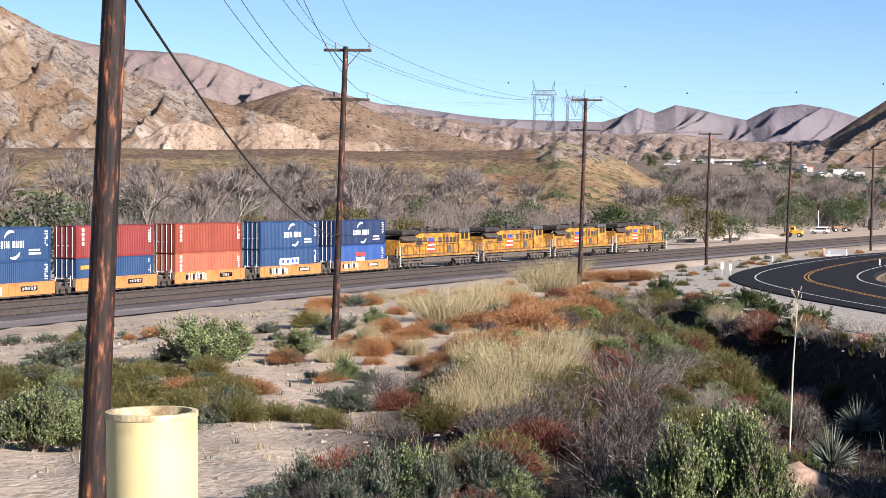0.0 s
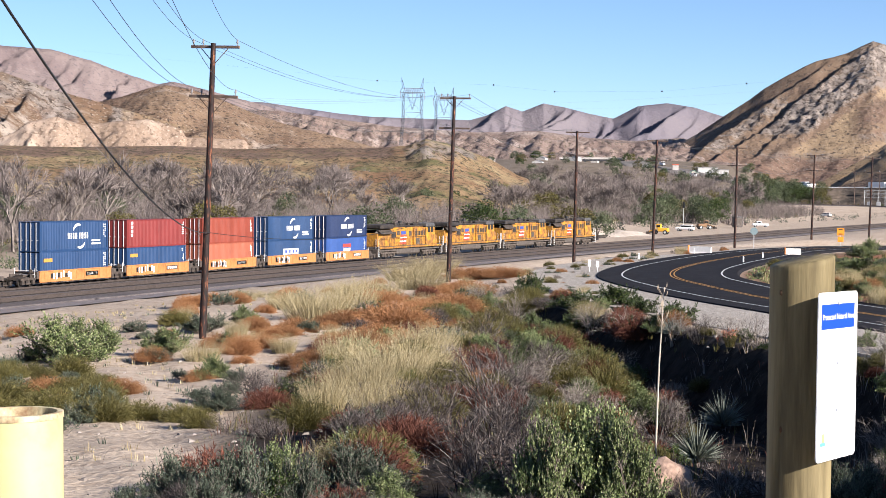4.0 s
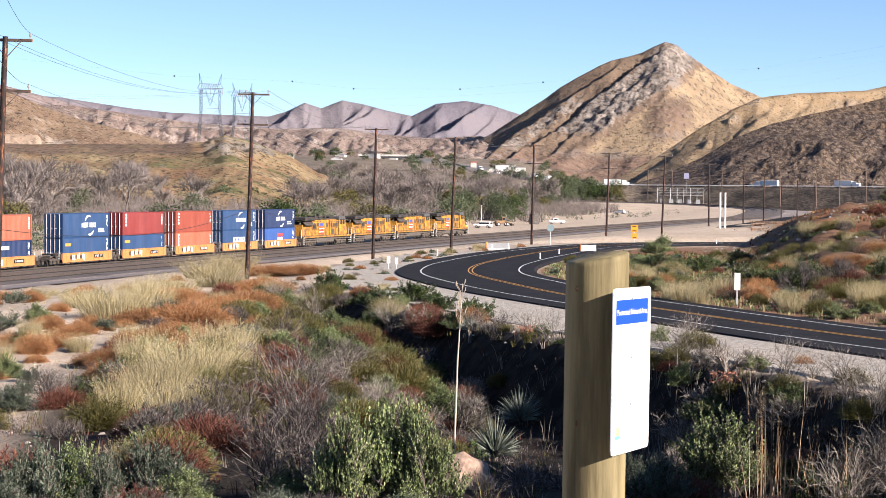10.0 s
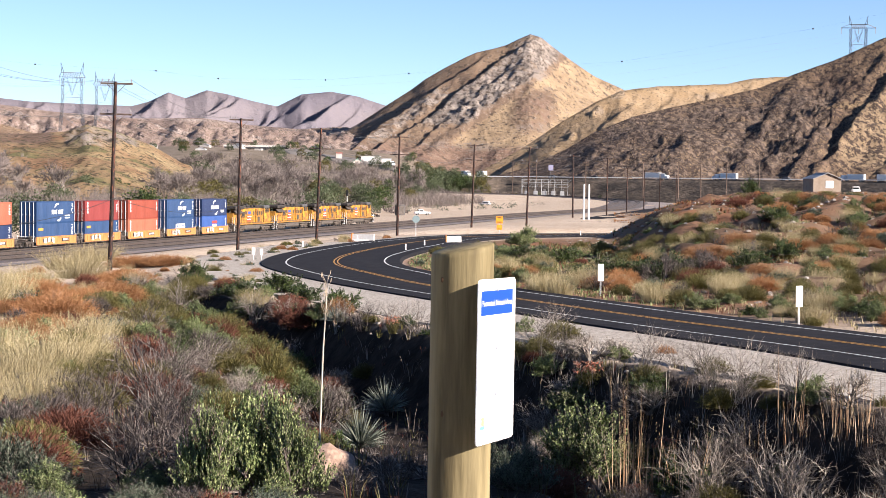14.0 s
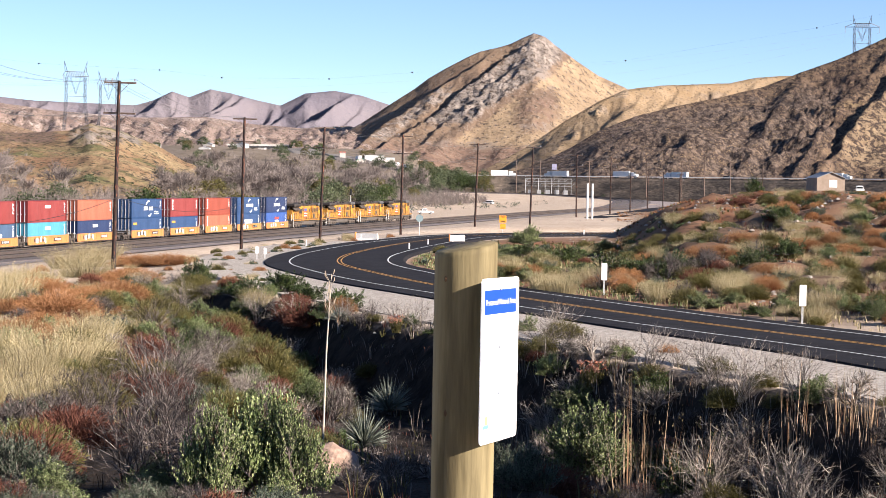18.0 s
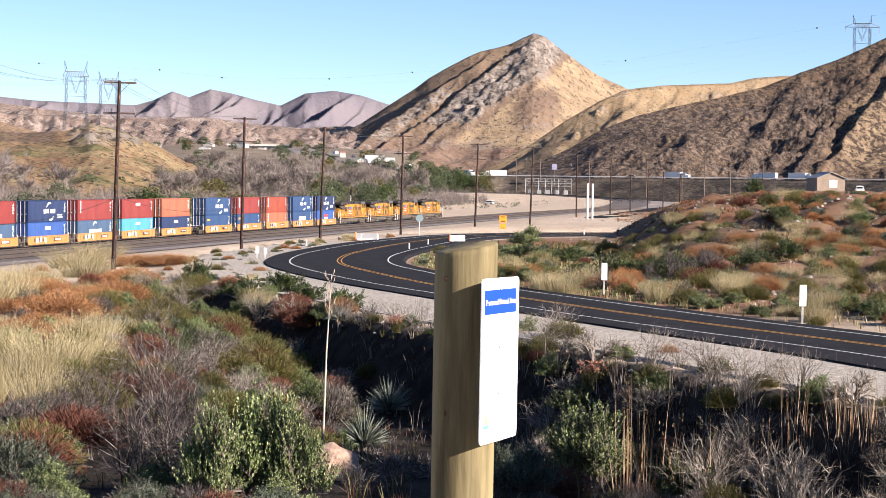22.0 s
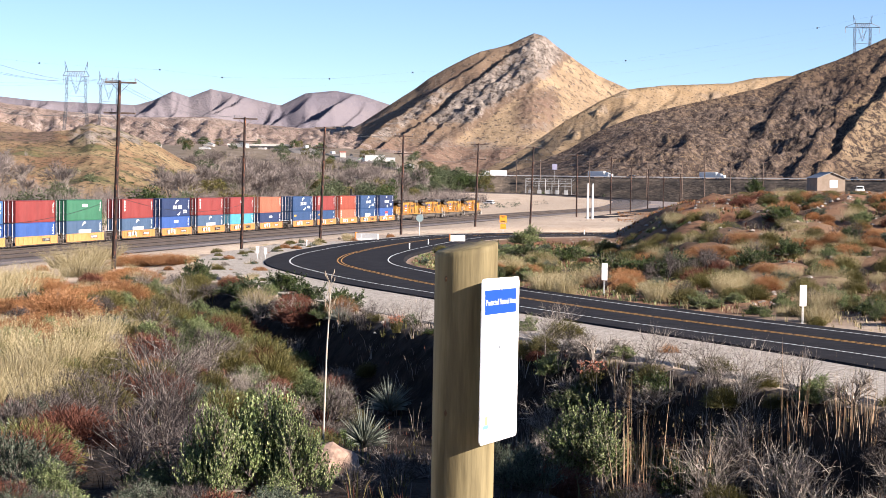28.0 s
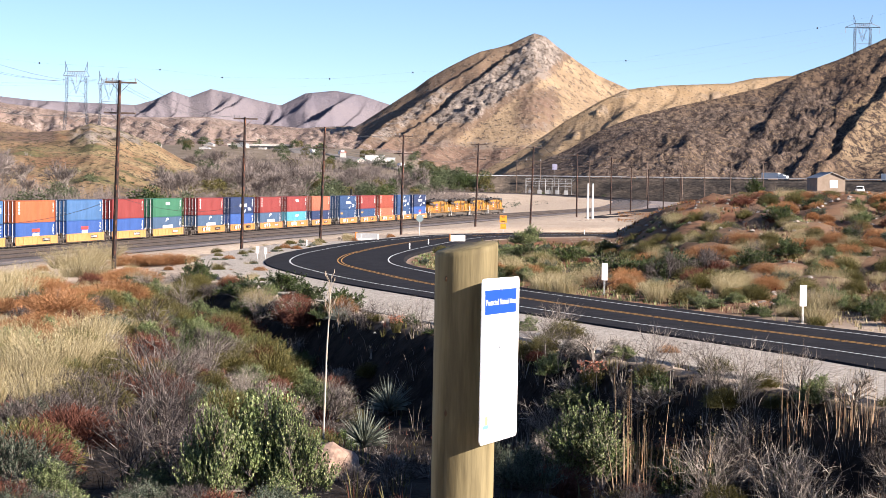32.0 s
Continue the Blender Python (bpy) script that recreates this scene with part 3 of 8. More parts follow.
hill("hill", "golden grassy ridge below the mountain",
     [(-0.6, 0.0), (0.6, 0.1), (1.33, 0.43), (2.57, 1.13), (3.81, 1.98), (4.86, 2.61), (5.66, 2.97), (6.8, 3.12), (7.85, 3.16), (8.9, 3.2), (9.77, 3.38), (10.8, 3.44), (14, 3.4), (18, 3.2)],
     1950, 330, m_gold, 0.05, 0.6, 7.0, 0.5, 1.0, crag=2.0, turn=26, paint=gold_cover, ribs=ribbed([(-2.2 + 1.1 * i, 7 + 3 * (i % 2)) for i in range(10)], 1.3, 0.4, 0.25, 0.5))
hill("hill", "burnt dark hillside below a dry ridge",
     [(0.4, 0.0), (1.6, 0.2), (2.76, 0.54), (4.0, 1.14), (4.88, 1.69), (6.11, 2.18), (7.34, 2.49), (8.73, 2.78), (9.95, 3.08), (11.14, 3.56), (12.16, 3.91), (13.64, 4.59), (17, 5.6), (22, 6.5)],
     1560, 400, m_burnt, 0.05, 0.42, 8.0, 0.6, 1.2, crag=2.4, turn=22, rows=90, paint=burnt_cover,
     ribs=ribbed([(8.2, 3), (9.4, 4), (10.25, 8), (11.15, 17), (13.2, 8)], 0.75, 0.35, 0.3, 0.55))


# ---- road ----
def ribbon(line, a, b, zf, lift=0.0, cols=1, skirt=0.0):
    """A strip beside a line of 2D points, from a to b metres to its right, on heights zf(x, y)."""
    bm = bmesh.new()
    prev = None
    for i, p in enumerate(line):
        d = (line[min(i + 1, len(line) - 1)] - line[max(i - 1, 0)]).normalized()
        n = Vector((d.y, -d.x))
        a_, b_ = (a(p.y) if callable(a) else a), (b(p.y) if callable(b) else b)
        offs = [a_ + (b_ - a_) * k / cols for k in range(cols + 1)]
        pts = [(*(p + n * o)[:2], zf(*(p + n * o)[:2]) + lift) for o in offs]
        if skirt:
            e, g = skirt if isinstance(skirt, tuple) else (skirt, skirt)
            pts = [(pts[0][0] - n.x * e, pts[0][1] - n.y * e, pts[0][2] - g)] + pts + [(pts[-1][0] + n.x * e, pts[-1][1] + n.y * e, pts[-1][2] - g)]
        row = [bm.verts.new(q) for q in pts]
        if prev:
            for k in range(len(row) - 1):
                bm.faces.new((prev[k], row[k], row[k + 1], prev[k + 1]))
        prev = row
    for f in bm.faces:
        f.normal_update()
        if f.normal.z < 0:
            f.normal_flip()
    return bm


def flat_road(x, y):
    return ROAD_Z


m_asphalt = material("asphalt", [(0.009, 0.008, 0.0095), (0.015, 0.014, 0.0155), (0.024, 0.0225, 0.0245)], 1.2, 0.92, 0, 0.4, 60, spec=0.1, second=(14, 0.85, 1.2))
m_white = material("road_white", [(0.42, 0.42, 0.41), (0.60, 0.60, 0.58)], 8, 0.7)
m_yellow = material("road_yellow", [(0.36, 0.18, 0.035), (0.47, 0.25, 0.055)], 8, 0.7)
m_gravel = material("gravel", dim([(0.24, 0.20, 0.17), (0.44, 0.39, 0.33), (0.62, 0.57, 0.50)]), 4.0, 0.95, 0, 1.0, 9, second=(16, 0.6, 1.35))


def bent(y, straight, bend):
    """A width that grows in the bend."""
    k = float(smooth01(y, 105, 130) * (1 - smooth01(y, 185, 215)))
    return straight + (bend - straight) * k


road = part("road", ribbon(ROAD, lambda y: -bent(y, 4.9 + float(1 - smooth01(y, 60, 92)), 5.9), lambda y: bent(y, 4.4, 5.2), flat_road, 0.10, 1, 0.25), m_asphalt)
tagged(road, "fresh black two-lane asphalt road in a bend", "road", kind="structure")
for side in (-1, 1):
    edge = ribbon(ROAD, lambda y: side * bent(y, 3.15, 3.95) - 0.06, lambda y: side * bent(y, 3.15, 3.95) + 0.06, flat_road, 0.106)
    part("lane_line", edge, m_white, road, "white painted line")
    part("lane_line", ribbon(ROAD, side * 0.15 - 0.05, side * 0.15 + 0.05, flat_road, 0.106), m_yellow, road, "yellow painted line")
tagged(part("road_shoulder", ribbon(ROAD, lambda y: -11.6 + 5.0 * float(smooth01(y, 175, 205)), lambda y: bent(y, 4.2, 4.9), flat_road, 0.02, 6, (0.2, 0.25)), m_gravel), "pale gravel shoulder along the road", "shoulder", kind="structure")

frontage = [Vector((30.5, 350)).lerp(Vector((72, 560)), k / 30) for k in range(31)]
tagged(part("frontage_road", ribbon(frontage, -3.2, 3.2, gz, 0.12, 2, 0.4), m_asphalt), "dark asphalt frontage road beside the railway", "road", kind="structure")

# ---- track bed ----
LINE = [on_track(s).xy for s in np.arange(-400, 880, 5)]
m_ballast = material("ballast", dim([(0.06, 0.05, 0.048), (0.13, 0.11, 0.105), (0.22, 0.19, 0.18)]), 5, 0.95, 0, 1.0, 12, second=(0.15, 0.8, 1.2))
m_rail = material("rail_steel", [(0.055, 0.042, 0.036), (0.11, 0.088, 0.076)], 3, 0.6, 0.4)
m_tie = material("tie_wood", dim([(0.04, 0.034, 0.031), (0.085, 0.071, 0.063)]), 3, 0.95, island=0.3)
m_grit = material("grit", dim([(0.20, 0.165, 0.155), (0.28, 0.238, 0.222), (0.36, 0.31, 0.29)]), 1.5, 0.95, 0, 0.9, 9, second=(9, 0.75, 1.2))
TRACKS = [0.0, 5.2, 10.0]


def rail_z(x, y):
    return float(by_bend(np.array([x]), np.array([y]))[1][0])


def bed(x, y):
    return rail_z(x, y) - 0.32


tagged(part("track_bed", ribbon(LINE, -3.4, 14.0, bed, 0.1, 4, 0.6), m_ballast), "dark grey crushed-stone railway bed", "track bed", kind="structure")
tagged(part("gravel_verge", ribbon(LINE[:196], 14.2, 26, gz, 0.09, 6), m_grit), "grey gravel verge beside the railway", "verge", kind="structure")
for off in TRACKS:
    me_v, me_f = [], []
    for s in np.arange(-330, 560, 0.62):
        p, h = on_track(s, off), float(np.interp(s, SS, HD))
        u, w = Vector((math.sin(h), math.cos(h), 0)), Vector((math.cos(h), -math.sin(h), 0))
        b = len(me_v)
        for dz in (-0.30, -0.17 + random.uniform(-0.015, 0.015)):
            for du, dw in ((-0.11, -1.3), (0.11, -1.3), (0.11, 1.3), (-0.11, 1.3)):
                me_v.append(tuple(p + u * du + w * dw + Vector((0, 0, dz))))
        me_f += [(b + 4, b + 7, b + 6, b + 5), (b, b + 1, b + 5, b + 4), (b + 1, b + 2, b + 6, b + 5), (b + 2, b + 3, b + 7, b + 6), (b + 3, b, b + 4, b + 7)]
    me = bpy.data.meshes.new("ties")
    me.from_pydata(me_v, [], me_f)
    me.materials.append(m_tie)
    track = tagged(new("railway_track"), "railway track with rusty rails on wooden ties", "railway track", "tracks of the line", "structure")
    ties = shared("ties", me, track)
    ties["kind"] = "stuff"
    for side in (-0.75, 0.75):
        bm = ribbon([on_track(s, off).xy for s in np.arange(-340, 870, 5)], side - 0.04, side + 0.04, rail_z, 0.0, 1)
        ext = bmesh.ops.extrude_face_region(bm, geom=list(bm.faces))["geom"]
        for v in ext:
            if isinstance(v, bmesh.types.BMVert):
                v.co.z -= 0.17
        bmesh.ops.recalc_face_normals(bm, faces=bm.faces)
        part("rail", bm, m_rail, track)

# ---- train ----
SPEED = 7.965
train = []          # things and how far each lies behind the leading nose
m_steel = material("grimy_steel", [(0.03, 0.026, 0.024), (0.075, 0.06, 0.05), (0.13, 0.10, 0.08)], 2.5, 0.7, 0.3)
m_dusty = material("dusty_steel", [(0.04, 0.032, 0.027), (0.09, 0.072, 0.059), (0.16, 0.128, 0.105)], 1.6, 0.85, 0.1, second=(6, 0.75, 1.2))
m_wheel = material("wheel_steel", [(0.05, 0.045, 0.04), (0.10, 0.085, 0.075)], 4, 0.5, 0.6)
m_armour = material("armour_yellow", dim([(0.17, 0.085, 0.05), (0.40, 0.185, 0.045), (0.66, 0.31, 0.03)]), 0.75, 0.6, 0, second=(3, 0.6, 1.1), stops=[0.32, 0.45, 0.60])
m_roofgrey = material("roof_grey", [(0.012, 0.011, 0.010), (0.032, 0.027, 0.024), (0.075, 0.058, 0.046)], 1.0, 0.75, second=(4, 0.7, 1.3))
m_lowgrey = material("under_grey", dim([(0.06, 0.05, 0.042), (0.12, 0.10, 0.085), (0.18, 0.152, 0.13)]), 1.6, 0.7)
m_cabgrey = material("cab_grey", dim([(0.04, 0.038, 0.037), (0.09, 0.087, 0.085), (0.15, 0.142, 0.138)]), 1.5, 0.55)
m_glass = plain("dark_glass", (0.015, 0.018, 0.02), 0.08, 0.0, 0.05)
m_paintw = plain("paint_white", (0.75, 0.74, 0.72), 0.6, 0, 0.08, 6)
m_paintr = plain("paint_red", (0.55, 0.05, 0.04), 0.6, 0, 0.1)
m_paintb = plain("paint_blue", (0.04, 0.07, 0.28), 0.6, 0, 0.1)
m_black = plain("black_paint", (0.02, 0.02, 0.02), 0.6, 0, 0.2)
m_galv = plain("galvanised", (0.55, 0.55, 0.54), 0.45, 0.3, 0.15, 6)


def wheel_mesh(r):
    bm = bmesh.new()
    for x in (-0.76, 0.76):
        rod(bm, (x - 0.07, 0, 0), (x + 0.07, 0, 0), r, r, 16)
        rod(bm, (x - 0.1, 0, 0), (x + 0.1, 0, 0), r * 0.3, r * 0.3, 10)
    rod(bm, (-0.7, 0, 0), (0.7, 0, 0), 0.09, 0.09, 8)
    return mesh_of("wheelset", bm, m_wheel)


loco_wheel, car_wheel = wheel_mesh(0.52), wheel_mesh(0.43)


def truck_mesh(half, r, axles, mat):
    """A truck's side frames, springs and bolster."""
    bm = bmesh.new()
    for x in (-1.08, 1.08):
        box(bm, x - 0.1, x + 0.1, -half, half, r + 0.18, r + 0.42, 0.04)
        for a in axles:
            box(bm, x - 0.13, x + 0.13, a - 0.2, a + 0.2, r - 0.22, r + 0.24, 0.04)
        for a, b in zip(axles, axles[1:]):
            m = (a + b) / 2
            box(bm, x - 0.11, x + 0.11, m - 0.35, m + 0.35, r - 0.2, r - 0.04, 0.03)
            for d in (-0.22, 0.0, 0.22):
                rod(bm, (x, m + d, r - 0.05), (x, m + d, r + 0.2), 0.08, 0.08, 8)
    box(bm, -1.05, 1.05, -0.3, 0.3, r + 0.1, r + 0.5, 0.04)
    return mesh_of("truck", bm, mat)


loco_truck, car_truck = truck_mesh(2.45, 0.52, (-1.9, 0, 1.9), m_dusty), truck_mesh(1.25, 0.43, (-0.88, 0.88), m_steel)


def add_truck(parent, y, me, wheel, axles, r):
    t = shared("truck", me, parent, pose(0, y, 0))
    for a in axles:
        shared("wheelset", wheel, t, pose(0, a, r))


def locomotive():
    """A six-axle road engine, nose towards +y, 23 m over its couplers."""
    ob = new("locomotive")
    bm = bmesh.new()
    box(bm, -1.5, 1.5, -11.0, 11.0, 1.42, 1.72, 0.03)
    box(bm, -1.1, 1.1, -11.2, 11.2, 1.05, 1.42, 0.03)
    part("underframe", bm, m_lowgrey, ob)
    bm = bmesh.new()
    for x in (-1.515, 1.515):
        box(bm, x - 0.012, x + 0.012, -10.8, 10.8, 1.46, 1.68)
    part("side_sill", bm, m_armour, ob)
    bm = bmesh.new()
    box(bm, -0.95, 0.95, -6.2, 5.3, 1.72, 3.98, 0.06)
    box(bm, -1.28, 1.28, 1.6, 5.3, 1.72, 3.9, 0.05)
    hood = part("hood", bm, m_armour, ob)
    for y in np.arange(-5.9, 1.2, 0.92):
        for x in (-0.965, 0.965):
            bm = bmesh.new()
            box(bm, x - 0.012, x + 0.012, y, y + 0.8, 1.95, 3.45, 0.008)
            part("hood_door", bm, m_armour, hood)
    for y in np.arange(1.8, 5.0, 1.05):
        for x in (-1.29, 1.29):
            bm = bmesh.new()
            box(bm, x - 0.01, x + 0.01, y, y + 0.75, 2.9, 3.5, 0.005)
            part("intake_grille", bm, m_roofgrey, hood)
    for x in (-0.98, 0.98):                               # dark blower screens and grimy panels along the hood
        for y0, y1, z0, z1, mt in ((-5.8, -4.2, 2.75, 3.5, m_roofgrey), (-3.9, -3.0, 3.05, 3.55, m_steel), (0.2, 1.1, 2.9, 3.5, m_steel)):
            bm = bmesh.new()
            box(bm, x - 0.02, x + 0.02, y0, y1, z0, z1, 0.006)
            part("hood_screen", bm, mt, hood, "dark sooty screen")
    for x in (-1.31, 1.31):
        bm = bmesh.new()
        box(bm, x - 0.012, x + 0.012, 2.0, 3.3, 1.85, 2.6, 0.006)
        part("battery_door", bm, m_dusty, hood, "dusty brown access door")
    bm = bmesh.new()
    box(bm, -0.98, 0.98, -6.2, 5.3, 3.98, 4.22, 0.10)
    box(bm, -0.5, 0.5, -1.6, 0.2, 4.22, 4.5, 0.08)
    box(bm, -0.8, 0.8, 2.2, 4.6, 4.22, 4.42, 0.08)
    part("hood_roof", bm, m_roofgrey, ob)
    for y, w, h in ((-5.4, 0.55, 0.22), (-3.6, 0.7, 0.34), (-2.4, 0.5, 0.26), (1.1, 0.62, 0.3), (4.9, 0.45, 0.3)):
        bm = bmesh.new()
        box(bm, -w, w, y - 0.35, y + 0.35, 4.2, 4.22 + h, 0.06)
        part("roof_hatch", bm, m_roofgrey, ob)
    bm = bmesh.new()
    rod(bm, (0, -0.7, 4.45), (0, -0.7, 4.75), 0.32, 0.28, 10)
    part("exhaust_stack", bm, m_black, ob)
    for x in (-0.5, 0.5):
        bm = bmesh.new()
        rod(bm, (x, 6.2, 4.5), (x, 6.2, 5.0), 0.03, 0.02, 5)
        part("antenna", bm, m_black, ob)
    bm = bmesh.new()
    box(bm, -0.95, 0.95, -10.3, -6.2, 1.72, 3.35, 0.05)
    part("radiator_hood", bm, m_armour, ob)
    bm = bmesh.new()
    box(bm, -1.5, 1.5, -10.4, -6.0, 3.86, 4.4, 0.14)
    part("radiator", bm, m_roofgrey, ob, "dark flared radiator housing")
    bm = bmesh.new()
    for x in (-1.0, 1.0):
        m = Matrix.Translation((x * 1.22, -8.2, 3.5)) @ Matrix.Rotation(0.75 * (1 if x > 0 else -1), 4, "Y")
        box(bm, -0.36, 0.36, -2.0, 2.0, -0.04, 0.04, 0, m)
    part("radiator_screen", bm, m_steel, ob)
    bm = bmesh.new()
    box(bm, -1.5, 1.5, 5.35, 8.4, 1.72, 3.9, 0.06)
    cab = part("cab", bm, m_armour, ob)
    bm = bmesh.new()
    box(bm, -1.5, 1.5, 5.35, 8.4, 3.9, 4.45, 0.14)
    part("cab_top", bm, m_cabgrey, ob, "grey upper cab and roof")
    for x in (-1.51, 1.51):
        for y0, y1 in ((5.75, 6.65), (6.9, 7.8)):
            bm = bmesh.new()
            box(bm, x - 0.015, x + 0.015, y0, y1, 3.25, 3.95, 0.01)
            part("side_window", bm, m_glass, cab)
    for x0, x1 in ((-1.25, -0.15), (0.15, 1.25)):
        bm = bmesh.new()
        box(bm, x0, x1, 8.38, 8.43, 3.3, 3.95, 0.01)
        part("windscreen", bm, m_glass, cab)
    bm = bmesh.new()
    vs = box(bm, -1.15, 1.15, 8.4, 10.3, 1.72, 3.25)
    for v in vs:
        if v.co.z > 3 and v.co.y > 10:
            v.co.z -= 0.35
            v.co.x *= 0.86
    bmesh.ops.bevel(bm, geom=list(bm.edges), offset=0.12, segments=2, affect="EDGES")
    nose = part("nose", bm, m_armour, ob)
    bm = bmesh.new()
    for x in (-0.16, 0.16):
        rod(bm, (x, 10.15, 2.7), (x, 10.34, 2.7), 0.11, 0.11, 12)
    part("headlight", bm, m_paintw, nose)
    bm = bmesh.new()
    box(bm, -1.35, 1.35, -4.4, 3.4, 0.5, 1.42, 0.22)
    part("fuel_tank", bm, m_lowgrey, ob, "grey fuel tank")
    for y in (-1, 1):
        bm = bmesh.new()
        box(bm, -1.45, 1.45, y * 11.15 - 0.12, y * 11.15 + 0.12, 0.25, 1.45, 0.05)
        part("pilot", bm, m_steel, ob)
        bm = bmesh.new()
        rod(bm, (0, y * 11.2, 0.88), (0, y * 11.78, 0.88), 0.12, 0.12, 8)
        box(bm, -0.16, 0.16, y * 11.7 - 0.14, y * 11.7 + 0.14, 0.7, 1.06, 0.04)
        part("coupler", bm, m_steel, ob)
        for x in (-1.3, 1.3):
            bm = bmesh.new()
            for k in range(4):
                box(bm, x - 0.22, x + 0.22, y * 10.9 - 0.2 + 0.06 * k, y * 10.9 + 0.2 - 0.02 * k, 0.42 + 0.31 * k, 0.46 + 0.31 * k)
            for xx in (x - 0.22, x + 0.22):
                rod(bm, (xx, y * 11.08, 0.4), (xx, y * 11.08, 2.7), 0.025, 0.025, 6)
            part("step", bm, m_paintw, ob, "white-edged corner steps")
        add_truck(ob, y * 7.1, loco_truck, loco_wheel, (-1.9, 0, 1.9), 0.52)
    for x in (-1.45, 1.45):
        bm = bmesh.new()
        for y in np.arange(-10.6, 5.3, 1.58):
            rod(bm, (x, y, 1.72), (x, y, 2.78), 0.022, 0.022, 5)
        rod(bm, (x, -10.6, 2.78), (x, 5.3, 2.78), 0.022, 0.022, 5)
        part("handrail", bm, m_black, ob)
    # the flag emblem of stripes and a blue field, both sides
    for x in (-0.985, 0.985):
        k = 1 if x > 0 else -1
        for i in range(5):
            bm = bmesh.new()
            box(bm, x + k * 0.002 - 0.006, x + k * 0.002 + 0.006, -2.9 + 0.07 * i, -0.5 - 0.1 * (4 - i), 1.95 + 0.23 * i, 2.10 + 0.23 * i)
            part("emblem_stripe", bm, m_paintr if i % 2 == 0 else m_paintw, hood)
        bm = bmesh.new()
        box(bm, x + k * 0.004 - 0.006, x + k * 0.004 + 0.006, -2.5, -0.9, 3.1, 3.5)
        part("emblem_field", bm, m_paintb, hood)
    for c in list(ob.children_recursive):                 # the body above the deck stands to the full loading gauge
        if c.type == "MESH" and c.data.users == 1:
            for v in c.data.vertices:
                if v.co.z > 1.72:
                    v.co.z = 1.72 + (v.co.z - 1.72) * 1.14
    return tagged(ob, "yellow diesel freight locomotive with grey cab roof and dusty sides", "locomotive", "locomotives of the train")


first = locomotive()
LOCO = 23.69
for i in range(4):
    ob = first if i == 0 else copy_thing(first, Matrix.Identity(4))
    train.append((ob, LOCO * i + LOCO / 2, 0.0))

COATS = {"navy": (0.020, 0.045, 0.14), "blue": (0.030, 0.085, 0.22), "bright": (0.045, 0.125, 0.42), "steel": (0.075, 0.14, 0.25), "red": (0.34, 0.05, 0.045),
         "rust": (0.40, 0.078, 0.042), "salmon": (0.56, 0.165, 0.09), "orange": (0.62, 0.16, 0.055), "green": (0.05, 0.22, 0.12), "cyan": (0.10, 0.42, 0.58),
         "sky": (0.08, 0.20, 0.43)}
coats = {}
for key, c in COATS.items():
    dk, lt = tuple(v * 0.72 for v in c), tuple(min(1, v * 1.18 + 0.02) for v in c)
    coats[key] = material("coat_" + key, dim([dk, c, lt], 0.48), 0.6, 0.55, 0, stretch=(1, 1, 0.35), second=(4, 0.9, 1.08), stops=[0.22, 0.48, 0.8])
body_cache, door_cache = {}, {}


def container_body(coat, high):
    key = (coat, high)
    if key in body_cache:
        return body_cache[key]
    L, W = 6.096, 1.219
    coat_mat = coats[coat]

    def piece(name, *bounds):
        bm = bmesh.new()
        box(bm, *bounds, 0.008)
        return name, mesh_of(name, bm, coat_mat)
    out = []
    for x in (-W, W):
        k = 1 if x > 0 else -1
        for y in (-L, L):
            out.append(piece("corner_post", min(x, x * 0.87), max(x, x * 0.87), min(y, y * 0.97), max(y, y * 0.97), 0, high))
        out.append(piece("bottom_rail", min(x, x * 0.93), max(x, x * 0.93), -L * 0.969, L * 0.969, 0, 0.16))
        out.append(piece("top_rail", min(x, x * 0.95), max(x, x * 0.95), -L * 0.969, L * 0.969, high - 0.09, high))
        bm = bmesh.new()                                   # the corrugated side
        n = 42
        step = (2 * L * 0.97) / n
        prev = None
        for i in range(n):
            y = -L * 0.97 + i * step
            for dy, dep in ((0, 0.012), (0.3, 0.012), (0.5, 0.048), (0.8, 0.048)):
                row = (bm.verts.new((x - k * dep, y + dy * step, 0.14)), bm.verts.new((x - k * dep, y + dy * step, high - 0.06)))
                if prev:
                    bm.faces.new((prev[0], prev[1], row[1], row[0]) if x < 0 else (prev[0], row[0], row[1], prev[1]))
                prev = row
        out.append(("side_panel", mesh_of("side_panel", bm, coat_mat)))
    out.append(piece("roof_panel", -W * 0.94, W * 0.94, -L * 0.99, L * 0.99, high - 0.04, high - 0.008))
    out.append(piece("end_wall", -W * 0.87, W * 0.87, L - 0.06, L - 0.02, 0.05, high - 0.04))
    me = piece("floor_panel", -W * 0.92, W * 0.92, -L + 0.01, L - 0.07, 0.02, 0.1)[1]
    bm = bmesh.new()
    box(bm, -W * 0.9, -0.01, -L + 0.02, -L + 0.07, 0.1, high - 0.1, 0.008)
    for z in (0.2, 0.5, 0.75):
        box(bm, -W * 0.86, -0.05, -L + 0.008, -L + 0.03, high * z, high * z + 0.12)
    door = mesh_of("door", bm, coats[coat])
    bm = bmesh.new()
    for x in (-0.95, -0.36):
        rod(bm, (x, -L - 0.015, 0.08), (x, -L - 0.015, high - 0.08), 0.034, 0.034, 6)
        box(bm, x - 0.02, x + 0.22, -L - 0.03, -L, 1.1, 1.16)
    rods = mesh_of("lock_rod", bm, m_galv)
    body_cache[key] = (me, door, rods, out)
    return body_cache[key]


def bar(parent, name, x, y0, y1, z0, z1, mat, label=""):
    bm = bmesh.new()
    box(bm, x - 0.004, x + 0.004, y0, y1, z0, z1)
    return part(name, bm, mat, parent, label)


